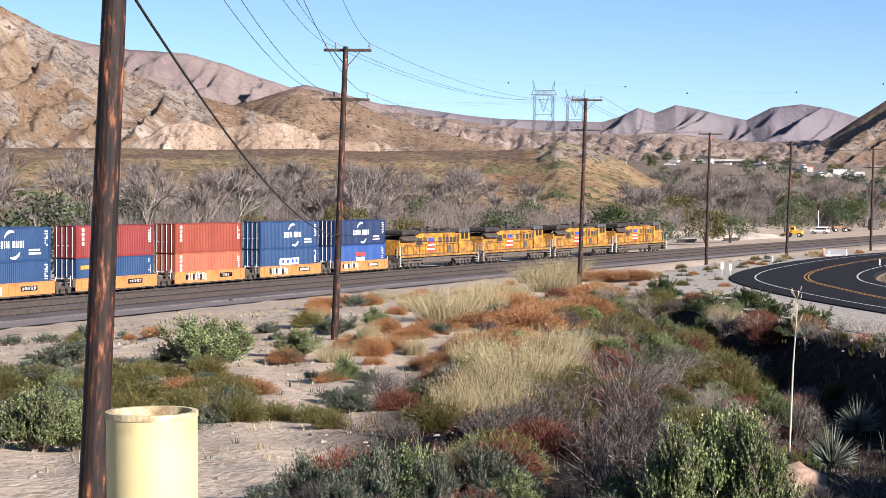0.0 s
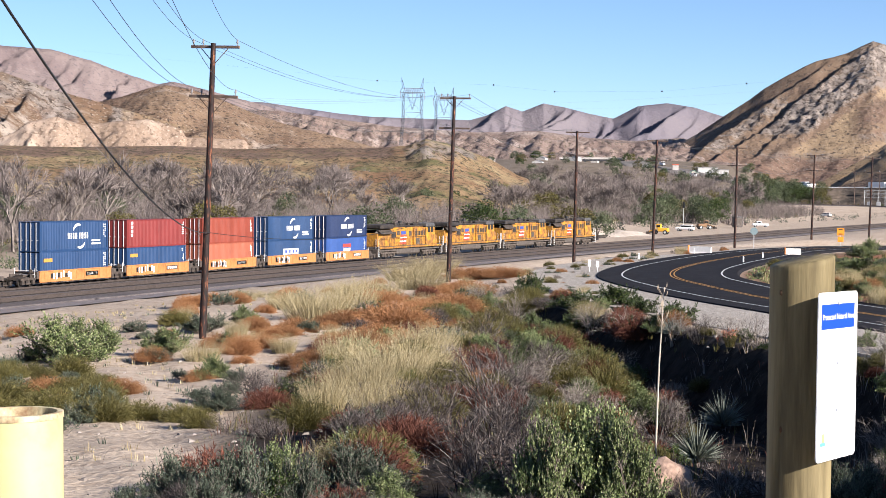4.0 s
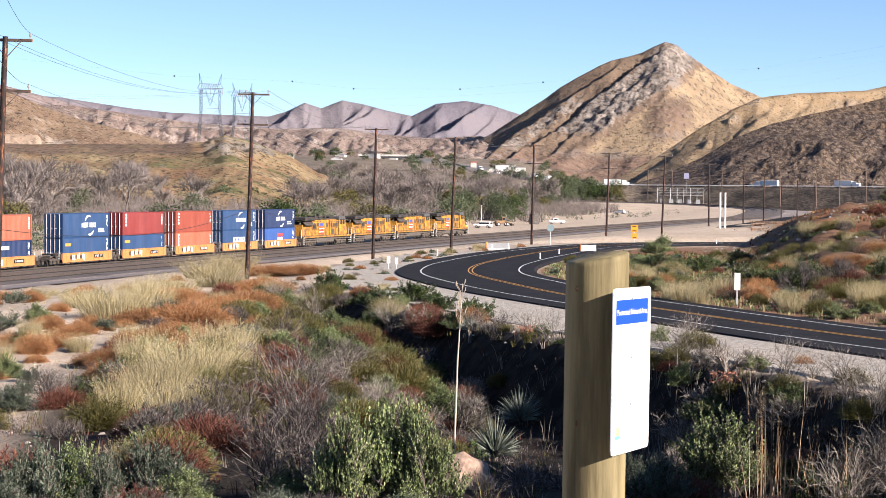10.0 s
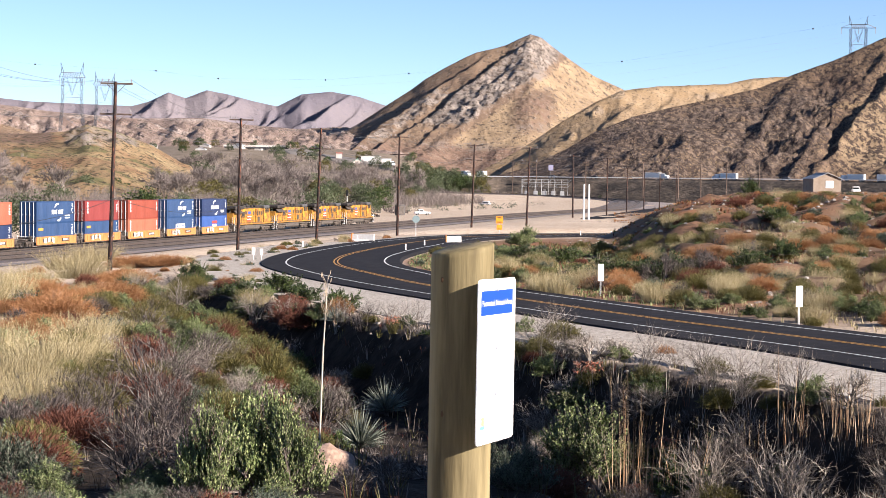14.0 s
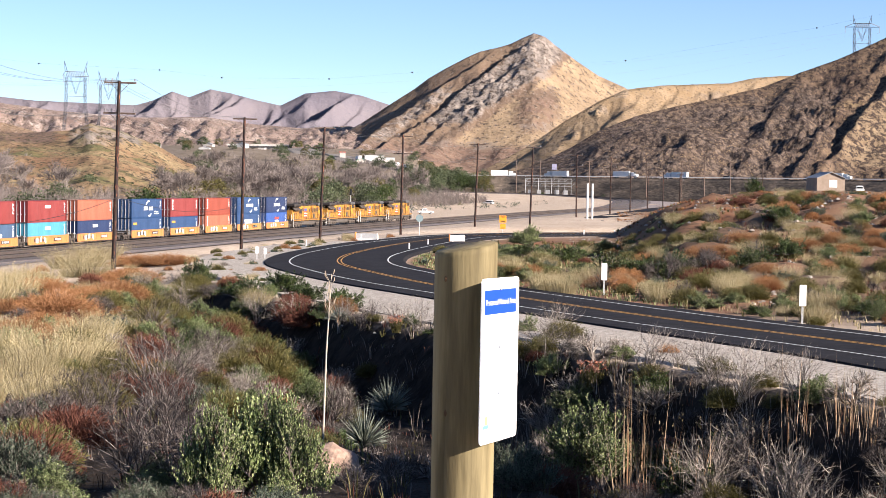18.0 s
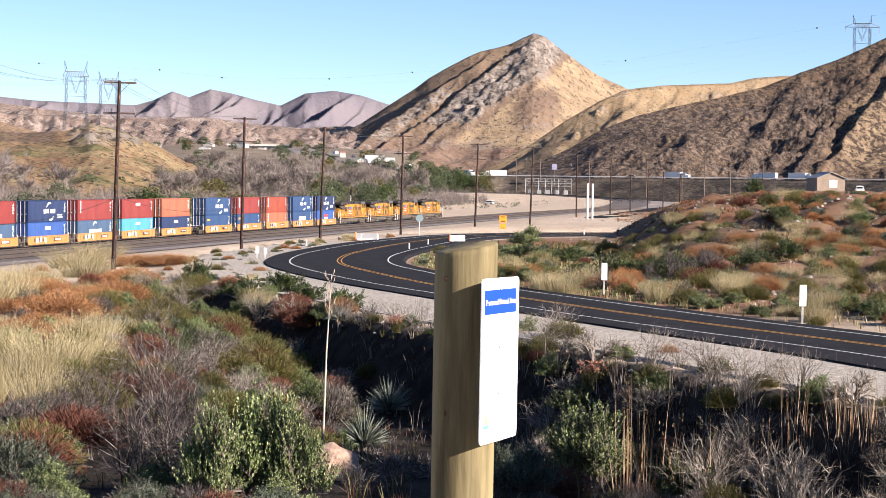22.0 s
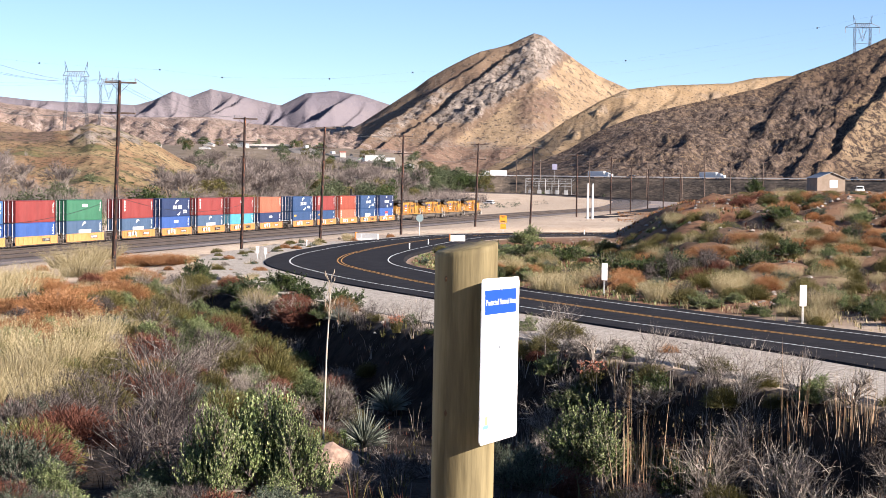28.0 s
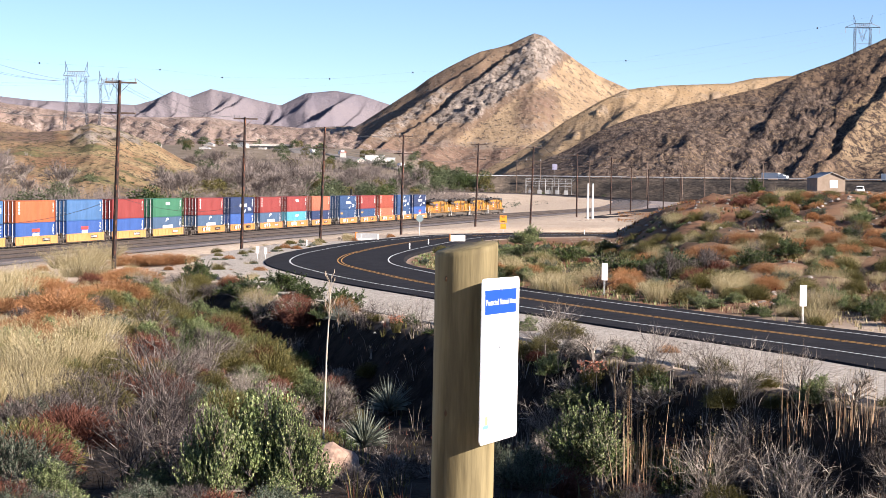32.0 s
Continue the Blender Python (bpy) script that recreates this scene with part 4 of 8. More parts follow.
def arc_mark(parent, x, cy, cz, r, a0, a1, width, mat):
    bm = bmesh.new()
    prev = None
    n = 10
    for i in range(n + 1):
        a = radians(a0 + (a1 - a0) * i / n)
        w = width * math.sin(math.pi * (0.12 + 0.76 * i / n))
        row = [bm.verts.new((x, cy + math.cos(a) * (r + k * w), cz + math.sin(a) * (r + k * w))) for k in (-0.5, 0.5)]
        if prev:
            bm.faces.new((prev[0], row[0], row[1], prev[1]))
        prev = row
    ext = bmesh.ops.extrude_face_region(bm, geom=list(bm.faces))["geom"]
    for v in ext:
        if isinstance(v, bmesh.types.BMVert):
            v.co.x += 0.006
    bmesh.ops.recalc_face_normals(bm, faces=bm.faces)
    return part("logo_arc", bm, mat, parent)


WORDS = {"navy": "dark blue", "blue": "blue", "bright": "bright blue", "steel": "faded grey-blue", "red": "dull red", "rust": "rust red", "salmon": "salmon red",
         "orange": "orange", "green": "green", "cyan": "pale cyan", "sky": "light blue"}


def container(coat, high, marks, upper):
    floor_me, door, rods, shell = container_body(coat, high)
    ob = new("shipping_container")
    shared("floor_panel", floor_me, ob)
    sides = [shared(name, me, ob) for name, me in shell]
    body = [c for c in sides if c.name.startswith("side_panel")][1]
    for k, m in enumerate((Matrix.Identity(4), Matrix.Translation((1.12, 0, 0)))):
        d = shared("door", door, ob, m)
        shared("lock_rod", rods, d)
    X = 1.222
    for y in (5.55, 5.3):                       # columns of numbers near the front end
        for i in range(7):
            if random.random() < 0.75:
                bar(body, "marking", X, y - 0.08, y + 0.08, high - 0.45 - 0.2 * i, high - 0.33 - 0.2 * i, m_paintw)
    mid = high * 0.5
    if "logo" in marks:
        c = 0.6 if "logo2" not in marks else 0.2
        y = -1.9 + c
        for w in (0.62, 0.8, 0.62, 0.0, 0.55, 0.62, 0.75):
            if w:
                bar(body, "logo_bar", X, y, y + w * 0.24, mid - 0.28, mid + 0.3, m_paintw)
                bar(body, "logo_bar", X, y + w * 0.46, y + w * 0.66, mid - 0.28, mid + 0.3, m_paintw)
            y += w * 0.72 + 0.1 if w else 0.3
        arc_mark(body, X, c, mid + 0.0, 1.12, 70, 150, 0.26, m_paintw)
        arc_mark(body, X, c + 0.25, mid - 0.05, 1.12, 250, 325, 0.26, m_paintw)
        for z in (0.55, 0.85):
            bar(body, "logo_bar", X, 3.0, 4.9 - z * 0.4, z, z + 0.16, m_paintw)
    if "short" in marks:
        bar(body, "logo_bar", X, -0.8, 0.9, high - 1.0, high - 0.6, m_paintw)
    if "seal" in marks:
        for i in range(4):
            bar(body, "logo_bar", X, -5.3, -4.95, high - 0.5 - 0.42 * i, high - 0.2 - 0.42 * i, m_paintw)
    if "tag" in marks:
        bar(body, "logo_bar", X, -5.5, -4.0, high - 1.0, high - 0.65, m_yellow, "yellow name bar")
    if "panel" in marks:
        bar(body, "logo_panel", X, -2.2, 1.9, 1.15, 1.85, m_paintw, "white panel with worn lettering")
        for y in (-1.7, -0.7, 0.3, 1.1):
            bar(body, "logo_bar", X + 0.006, y, y + 0.5, 1.3, 1.7, m_paintb)
    if "crest" in marks:
        bar(body, "logo_bar", X, -1.2, 1.2, 1.62, 2.05, m_paintr, "red logo block")
        bar(body, "logo_bar", X, -1.0, 1.0, 1.1, 1.5, m_paintw)
    if "arcs" in marks:
        arc_mark(body, X, 0.0, 1.7, 0.9, 60, 150, 0.3, m_paintw)
        bar(body, "logo_panel", X, -2.0, 2.2, 1.15, 1.6, m_paintw, "white lettered band")
    return tagged(ob, WORDS[coat] + (" ribbed steel shipping container on the upper tier" if upper else " ribbed steel shipping container in a well car"),
                  "container", "containers of the train")


m_well = material("well_orange", dim([(0.30, 0.12, 0.05), (0.56, 0.225, 0.07), (0.64, 0.30, 0.12)]), 0.7, 0.6, 0, second=(4, 0.8, 1.1), stops=[0.25, 0.45, 0.8])
m_welly = material("well_yellow", dim([(0.38, 0.18, 0.065), (0.56, 0.27, 0.09), (0.64, 0.35, 0.15)]), 0.7, 0.6, 0, second=(4, 0.85, 1.1), stops=[0.25, 0.45, 0.8])


def well_car(mat):
    ob = new("well_car")
    for x in (-1, 1):
        bm = bmesh.new()
        X = x * 1.36
        box(bm, X - 0.05, X + 0.05, -6.45, 6.45, 0.42, 1.42, 0.02)
        box(bm, min(X - 0.08, X + 0.08), max(X - 0.08, X + 0.08), -6.5, 6.5, 1.36, 1.46, 0.02)
        box(bm, X - 0.09, X + 0.09, -6.4, 6.4, 0.34, 0.46, 0.02)
        sill = part("side_sill", bm, mat, ob)
        bm = bmesh.new()
        box(bm, X + min(x * 0.05, x * 0.085), X + max(x * 0.05, x * 0.085), -0.04, 0.04, 0.46, 1.36)
        rib = mesh_of("stiffener", bm, mat)
        for y in np.arange(-5.6, 5.7, 1.4):
            shared("stiffener", rib, sill, pose(0, y, 0))
        bm = bmesh.new()
        box(bm, X - 0.07, X + 0.07, -0.45, 0.45, 0.22, 0.34, 0.02)
        foot = mesh_of("underside_bracket", bm, m_steel)
        for y in np.arange(-5.6, 5.7, 1.6):
            shared("underside_bracket", foot, sill, pose(0, y, 0))
    bm = bmesh.new()
    box(bm, -1.3, 1.3, -6.4, 6.4, 0.26, 0.34)
    part("well_floor", bm, m_steel, ob)
    for y in (-1, 1):
        bm = bmesh.new()
        box(bm, -1.36, 1.36, min(y * 6.45, y * 6.75), max(y * 6.45, y * 6.75), 0.7, 1.4, 0.04)
        box(bm, -0.5, 0.5, min(y * 6.7, y * 7.8), max(y * 6.7, y * 7.8), 0.75, 1.15, 0.05)
        for x in (-1.1, 1.1):
            m = Matrix.Translation((x * 0.8, y * 7.1, 0.95)) @ Matrix.Rotation(-0.5 * x * y, 4, "Z")
            box(bm, -0.12, 0.12, -0.6, 0.6, -0.2, 0.25, 0.03, m)
        part("end_platform", bm, m_steel, ob)
        bm = bmesh.new()
        for x in (-1.15, 1.15):
            rod(bm, (x, y * 6.9, 0.6), (x, y * 6.9, 1.75), 0.025, 0.025, 5)
        for z in (0.8, 1.15, 1.5):
            rod(bm, (-1.15, y * 6.9, z), (1.15, y * 6.9, z), 0.022, 0.022, 5)
        part("grab_iron", bm, m_paintw, ob, "white ladder irons")
        bm = bmesh.new()
        rod(bm, (0.8, y * 6.98, 1.45), (0.8, y * 7.06, 1.45), 0.2, 0.2, 12)
        rod(bm, (0.8, y * 6.8, 1.45), (0.8, y * 7.1, 1.45), 0.04, 0.04, 6)
        part("brake_wheel", bm, m_dusty, ob, "grimy brake wheel")
    add_truck(ob, -7.96, car_truck, car_wheel, (-0.88, 0.88), 0.43)
    return ob


plate_words = {"orange": "orange steel well car with side sills and dusty trucks", "yellow": "yellow-orange steel well car with side sills and dusty trucks"}
first_o = tagged(well_car(m_well), plate_words["orange"], "well car", "well cars of the train")
first_y = tagged(well_car(m_welly), plate_words["yellow"], "well car", "well cars of the train")
LOADS = [("navy", "logo logo2", "bright", "crest"), ("blue", "logo", "blue", "panel"), ("rust", "seal", "salmon", "seal"), ("red", "seal", "blue", "tag"),
         ("blue", "logo", "blue", "tag"), ("salmon", "", "navy", "short"), ("red", "short", "cyan", "short"), ("red", "seal", "steel", "arcs"),
         ("navy", "logo", "bright", "short"), ("red", "seal", "steel", "arcs"), ("green", "short", "steel", "arcs"), ("red", "", "bright", ""),
         ("sky", "", "bright", "crest"), ("orange", "seal", "bright", "crest"), ("sky", "", "bright", ""), ("red", "", "blue", "")]
for k, (up, upm, low, lowm) in enumerate(LOADS):
    back = 4 * LOCO + 2.57 + 15.93 * k + 3.76 * (k // 5) + 6.1
    base = first_o if k < 10 else first_y
    car = base if k in (0, 10) else copy_thing(base, Matrix.Identity(4))
    train.append((car, back, 0.0))
    if k % 5 == 0:
        add_truck(car, 7.96, car_truck, car_wheel, (-0.88, 0.88), 0.43)
    sill = [c for c in car.children if c.name.startswith("side_sill")][1]
    X = 1.452
    bar(sill, "number_plate", X, 1.6, 3.9, 0.72, 1.14, m_black, "black plate with worn white characters")
    for i in range(5):
        bar(sill, "plate_mark", X + 0.006, 1.8 + 0.4 * i, 2.08 + 0.4 * i, 0.8, 1.06, m_paintw)
    if k in (1, 2, 0):
        rng = random.Random(k)
        for i in range(9):                       # sprayed scrawl
            y = -4.6 + 0.42 * i
            bar(sill, "scrawl", X + 0.002, y, y + rng.uniform(0.15, 0.4), 0.5 + rng.uniform(0, 0.25), 1.0 + rng.uniform(0, 0.4), m_paintw if i % 3 else m_black)
    lo = container(low, 2.896, lowm, False)
    train.append((lo, back, 0.36))
    train.append((container(up, 2.896, upm, True), back, 0.36 + 2.90))


# ---- plants ----
def tri_mesh(name, verts, faces, mat):
    me = bpy.data.meshes.new(name)
    me.from_pydata(verts, [], faces)
    for m in (mat if isinstance(mat, (list, tuple)) else [mat]):
        me.materials.append(m)
    return me


def rand_dir(rng, up=0.0):
    a, z = rng.uniform(0, 2 * math.pi), rng.uniform(-1 + up, 1)
    s = math.sqrt(max(0, 1 - z * z))
    return Vector((s * math.cos(a), s * math.sin(a), z))


def add_leaf(vs, fs, p, d, n, length, width):
    """A folded lens of a leaf: two triangles from stalk to tip."""
    side = d.cross(n)
    side = side.normalized() * width if side.length > 1e-4 else Vector((width, 0, 0))
    b = len(vs)
    mid = p + d * length * 0.5 + n * length * 0.06
    vs += [tuple(p), tuple(mid + side), tuple(p + d * length), tuple(mid - side)]
    fs += [(b, b + 1, b + 2), (b, b + 2, b + 3)]


def add_blade(vs, fs, p, d, length, width, bend, rng, bits=2):
    """A thin tapering blade or twig that bends as it rises."""
    side = d.cross(Vector((rng.uniform(-1, 1), rng.uniform(-1, 1), 0.2)))
    side = side.normalized() * width if side.length > 1e-4 else Vector((width, 0, 0))
    b = len(vs)
    q, dd = Vector(p), Vector(d)
    vs += [tuple(q - side), tuple(q + side)]
    for i in range(1, bits + 1):
        q = q + dd * (length / bits)
        dd = (dd + bend).normalized()
        w = 1 - i / bits
        if i < bits:
            vs += [tuple(q - side * w), tuple(q + side * w)]
            k = b + 2 * (i - 1)
            fs.append((k, k + 1, k + 3, k + 2))
        else:
            vs.append(tuple(q))
            k = b + 2 * (i - 1)
            fs.append((k, k + 1, k + 2))
    return q


def add_stick(vs, fs, a, b, r0, r1):
    d = b - a
    u = d.orthogonal().normalized()
    w = d.cross(u).normalized()
    k = len(vs)
    for p, r in ((a, r0), (b, r1)):
        for i in range(3):
            t = 2.094 * i
            vs.append(tuple(p + u * (r * math.cos(t)) + w * (r * math.sin(t))))
    for i in range(3):
        j = (i + 1) % 3
        fs.append((k + i, k + j, k + 3 + j, k + 3 + i))


def leaf_mat(name, dark, mid, light, gloss=0.55):
    """Leaf colours that differ from leaf to leaf, thin enough to let some light through."""
    mat = bpy.data.materials.new(name)
    mat.use_nodes = True
    n, l = mat.node_tree.nodes, mat.node_tree.links
    b = n["Principled BSDF"]
    b.inputs["Roughness"].default_value, b.inputs["Specular IOR Level"].default_value = gloss, 0.25
    rnd = n.new("ShaderNodeNewGeometry").outputs["Random Per Island"]
    ramp = n.new("ShaderNodeValToRGB")
    ramp.color_ramp.elements.new(0.5)
    for e, p, c in zip(ramp.color_ramp.elements, (0.0, 0.5, 1.0), (dark, mid, light)):
        e.position, e.color = p, (*[k * 0.68 for k in c], 1)
    l.new(rnd, ramp.inputs[0])
    hs = n.new("ShaderNodeHueSaturation")
    mr = n.new("ShaderNodeMapRange")
    mr.inputs[3].default_value, mr.inputs[4].default_value = 0.78, 1.2
    l.new(n.new("ShaderNodeObjectInfo").outputs["Random"], mr.inputs[0])
    l.new(mr.outputs[0], hs.inputs["Value"])
    l.new(ramp.outputs[0], hs.inputs["Color"])
    l.new(hs.outputs[0], b.inputs["Base Color"])
    tr = n.new("ShaderNodeBsdfTranslucent")
    l.new(hs.outputs[0], tr.inputs["Color"])
    mx = n.new("ShaderNodeMixShader")
    mx.inputs[0].default_value = 0.12
    l.new(b.outputs[0], mx.inputs[1]), l.new(tr.outputs[0], mx.inputs[2])
    l.new(mx.outputs[0], n["Material Output"].inputs["Surface"])
    return mat


L_GREEN = leaf_mat("leaf_green", (0.035, 0.058, 0.017), (0.17, 0.22, 0.072), (0.46, 0.51, 0.24), 0.6)
L_DEEP = leaf_mat("leaf_deep", (0.018, 0.036, 0.010), (0.055, 0.085, 0.024), (0.15, 0.19, 0.055), 0.4)
L_SAGE = leaf_mat("leaf_sage", (0.025, 0.040, 0.024), (0.08, 0.105, 0.068), (0.24, 0.275, 0.195))
L_OLIVE = leaf_mat("leaf_olive", (0.07, 0.065, 0.02), (0.14, 0.125, 0.035), (0.25, 0.21, 0.07))
L_RUST = leaf_mat("stem_rust", (0.27, 0.112, 0.042), (0.43, 0.20, 0.082), (0.55, 0.32, 0.16), 0.8)
L_MAROON = leaf_mat("stem_maroon", (0.10, 0.035, 0.025), (0.18, 0.065, 0.04), (0.27, 0.11, 0.07), 0.8)
L_STRAW = leaf_mat("blade_straw", (0.29, 0.225, 0.105), (0.47, 0.385, 0.205), (0.61, 0.52, 0.33), 0.7)
L_STALK = leaf_mat("stalk_tan", (0.34, 0.19, 0.10), (0.55, 0.36, 0.21), (0.68, 0.52, 0.36), 0.8)
L_TWIG = leaf_mat("twig_grey", (0.07, 0.056, 0.047), (0.32, 0.27, 0.225), (0.74, 0.65, 0.56), 0.85)
L_PURPLE = leaf_mat("twig_purple", (0.022, 0.016, 0.015), (0.085, 0.065, 0.058), (0.36, 0.31, 0.28), 0.7)
L_YUCCA = leaf_mat("yucca_blade", (0.13, 0.155, 0.12), (0.24, 0.27, 0.21), (0.42, 0.44, 0.37), 0.5)
L_FLOWER = leaf_mat("flower_head", (0.45, 0.12, 0.07), (0.58, 0.26, 0.16), (0.72, 0.50, 0.38), 0.8)
M_BARK = material("bark", [(0.07, 0.055, 0.045), (0.16, 0.13, 0.11), (0.28, 0.24, 0.21)], 6, 0.95, 0, 0.5, 30)


def leafy_bush(name, seed, mat, shoots=260, flat=0.85, leaf=0.055, slim=0.32, spiky=0.0, per=15):
    """A shrub of unit radius: boughs out of one foot, leafy shoots on the boughs, leaves in turn along each shoot, with gaps between."""
    rng = random.Random(seed)
    sv, sf, lv, lf = [], [], [], []
    boughs = []
    for i in range(17):
        d = rand_dir(rng, 1.02)
        d = Vector((d.x, d.y, d.z * 0.9 + 0.12)).normalized()
        reach = rng.uniform(0.5, 0.82)
        a = Vector((rng.uniform(-0.1, 0.1), rng.uniform(-0.1, 0.1), 0.0))
        c = Vector((d.x * reach, d.y * reach, max(0.1, d.z * reach * flat)))
        mid = a.lerp(c, 0.5) + Vector((rng.uniform(-0.1, 0.1), rng.uniform(-0.1, 0.1), 0.07))
        add_stick(sv, sf, a, mid, 0.024, 0.016), add_stick(sv, sf, mid, c, 0.016, 0.007)
        boughs.append((a, mid, c))
    for _ in range(shoots):
        a, mid, c = rng.choice(boughs)
        k = rng.random() ** 0.62
        p = a.lerp(mid, 0.3 + 1.4 * k) if k < 0.5 else mid.lerp(c, 2 * k - 1)
        out = Vector((c.x, c.y, c.z + 0.2)).normalized()
        d = (out * 0.8 + rand_dir(rng, 0.45) * 0.9 + Vector((0, 0, 0.15 + spiky))).normalized()
        length = rng.uniform(0.18, 0.42)
        tip = p + d * length
        if tip.z < 0.03:
            continue
        add_stick(sv, sf, p, tip, 0.006, 0.002)
        for i in range(per):
            q = p.lerp(tip, 0.25 + 0.8 * (i + rng.random()) / per)
            e = (d * 0.55 + rand_dir(rng, 0.2) * 0.9).normalized()
            add_leaf(lv, lf, q, e, (rand_dir(rng, 0.9) + Vector((0, 0, 0.3))).normalized(), leaf * rng.uniform(0.55, 1.3), leaf * slim * rng.uniform(0.7, 1.15))
    return tri_mesh("stems", sv, sf, M_BARK), tri_mesh("foliage", lv, lf, mat)


def stem_bush(name, seed, mat, n=900, flat=0.75, width=0.007, forks=2):
    """A dome of fine dry stems radiating from the foot."""
    rng = random.Random(seed)
    sv, sf, lv, lf = [], [], [], []
    for _ in range(40):
        d = rand_dir(rng, 1.15)
        add_stick(sv, sf, Vector((0, 0, 0)), d * rng.uniform(0.3, 0.55) * Vector((1, 1, flat)).length * 0.6, 0.014, 0.006)
    for _ in range(n):
        d = rand_dir(rng, 1.04)
        d = Vector((d.x, d.y, d.z * flat + 0.08)).normalized()
        r = rng.uniform(0.15, 0.6)
        p = Vector((d.x * r, d.y * r, d.z * r * flat))
        tip = add_blade(lv, lf, p, (d + rand_dir(rng) * 0.25).normalized(), rng.uniform(0.3, 0.55), width, Vector((0, 0, 0.1)), rng)
        for _ in range(forks):
            add_blade(lv, lf, tip - d * 0.1, (d + rand_dir(rng) * 0.7).normalized(), rng.uniform(0.08, 0.2), width * 1.3, Vector((0, 0, 0.1)), rng, 1)
    return tri_mesh("stems", sv, sf, M_BARK), tri_mesh("foliage", lv, lf, mat)


def grass_clump(seed, mat, n=420, tall=1.0, width=0.010, spread=0.55):
    rng = random.Random(seed)
    lv, lf, hv, hf = [], [], [], []
    for _ in range(n):
        a, r = rng.uniform(0, 6.283), spread * rng.random() ** 0.6
        p = Vector((math.cos(a) * r, math.sin(a) * r, 0))
        d = (Vector((p.x * 0.55, p.y * 0.55, 1)) + Vector((rng.uniform(-0.22, 0.22), rng.uniform(-0.22, 0.22), 0))).normalized()
        h = tall * rng.uniform(0.5, 1.05)
        tip = add_blade(lv, lf, p, d, h, width, Vector((d.x * 0.3, d.y * 0.3, -0.08)), rng, 3)
        if rng.random() < 0.35:
            for _ in range(4):
                add_leaf(hv, hf, tip - Vector((0, 0, rng.uniform(0, 0.14))), (d + rand_dir(rng) * 0.5).normalized(), rand_dir(rng), 0.035, 0.007)
    return tri_mesh("blades", lv, lf, mat), tri_mesh("seed_heads", hv, hf, L_STRAW)


def twig_bush(seed, mat, depth=4, flat=0.9, thick=0.03, start=9, wide=0.75, lift=0.12):
    """A leafless shrub: stems that fork again and again."""
    rng = random.Random(seed)
    sv, sf, lv, lf = [], [], [], []

    def grow(p, d, length, r, k):
        q = p + d * length
        if k >= 2:
            add_stick(sv, sf, p, q, r, r * 0.7)
        else:
            add_blade(lv, lf, p, d, length * 1.5, max(r * 0.8, 0.0036), rand_dir(rng) * 0.25, rng)
        if k:
            for _ in range(3 if k > 1 else 4):
                nd = (d + rand_dir(rng) * wide + Vector((0, 0, lift))).normalized()
                grow(p.lerp(q, rng.uniform(0.55, 1.0)), nd, length * rng.uniform(0.6, 0.85), r * 0.66, k - 1)
    for _ in range(start):
        d = rand_dir(rng, 1.15)
        grow(Vector((rng.uniform(-0.1, 0.1), rng.uniform(-0.1, 0.1), 0)), Vector((d.x, d.y, d.z * flat + 0.25)).normalized(), 0.36, thick, depth)
    return tri_mesh("stems", sv, sf, mat), tri_mesh("twig_haze", lv, lf, mat)


def wand_bush(seed, mat):
    """A dead shrub of long arching rods that part from the foot and fork twice near their ends."""
    rng = random.Random(seed)
    sv, sf, lv, lf = [], [], [], []
    for _ in range(38):
        d = rand_dir(rng, 1.2)
        d = Vector((d.x * 0.75, d.y * 0.75, abs(d.z) + 0.45)).normalized()
        p, r = Vector((rng.uniform(-0.2, 0.2), rng.uniform(-0.2, 0.2), 0)), rng.uniform(0.006, 0.011)
        for i in range(5):
            q = p + d * rng.uniform(0.15, 0.24)
            add_stick(sv, sf, p, q, r, r * 0.85)
            for _ in range(3 if i > 0 else 0):
                add_blade(lv, lf, q, (d + rand_dir(rng) * 0.8).normalized(), rng.uniform(0.15, 0.4), 0.0042, rand_dir(rng) * 0.3, rng, 3)
            p, r = q, r * 0.82
            d = (d + rand_dir(rng) * 0.28 + Vector((d.x, d.y, -0.15)) * 0.12).normalized()
    return tri_mesh("stems", sv, sf, mat), tri_mesh("twig_haze", lv, lf, mat)


def flower_weed(seed):
    """An upright tuft of green stems, each with a pink-red head of seeds."""
    rng = random.Random(seed)
    sv, sf, lv, lf = [], [], [], []
    for _ in range(130):
        a, r = rng.uniform(0, 6.283), 0.55 * rng.random() ** 0.6
        p = Vector((math.cos(a) * r * 0.6, math.sin(a) * r * 0.6, 0))
        d = Vector((p.x * 0.9, p.y * 0.9, 1)).normalized()
        tip = add_blade(sv, sf, p, (d + rand_dir(rng) * 0.15).normalized(), rng.uniform(0.65, 1.05), 0.012, Vector((d.x * 0.2, d.y * 0.2, 0)), rng, 3)
        for _ in range(5):
            q = p.lerp(tip, rng.uniform(0.2, 0.8))
            add_leaf(sv, sf, q, (d + rand_dir(rng) * 0.8).normalized(), rand_dir(rng), 0.12, 0.014)
        if rng.random() < 0.6:
            for _ in range(7):
                add_leaf(lv, lf, tip + rand_dir(rng) * 0.03, rand_dir(rng, 0.8), rand_dir(rng), 0.07, 0.03)
    return tri_mesh("stems", sv, sf, L_OLIVE), tri_mesh("seed_haze", lv, lf, L_FLOWER)


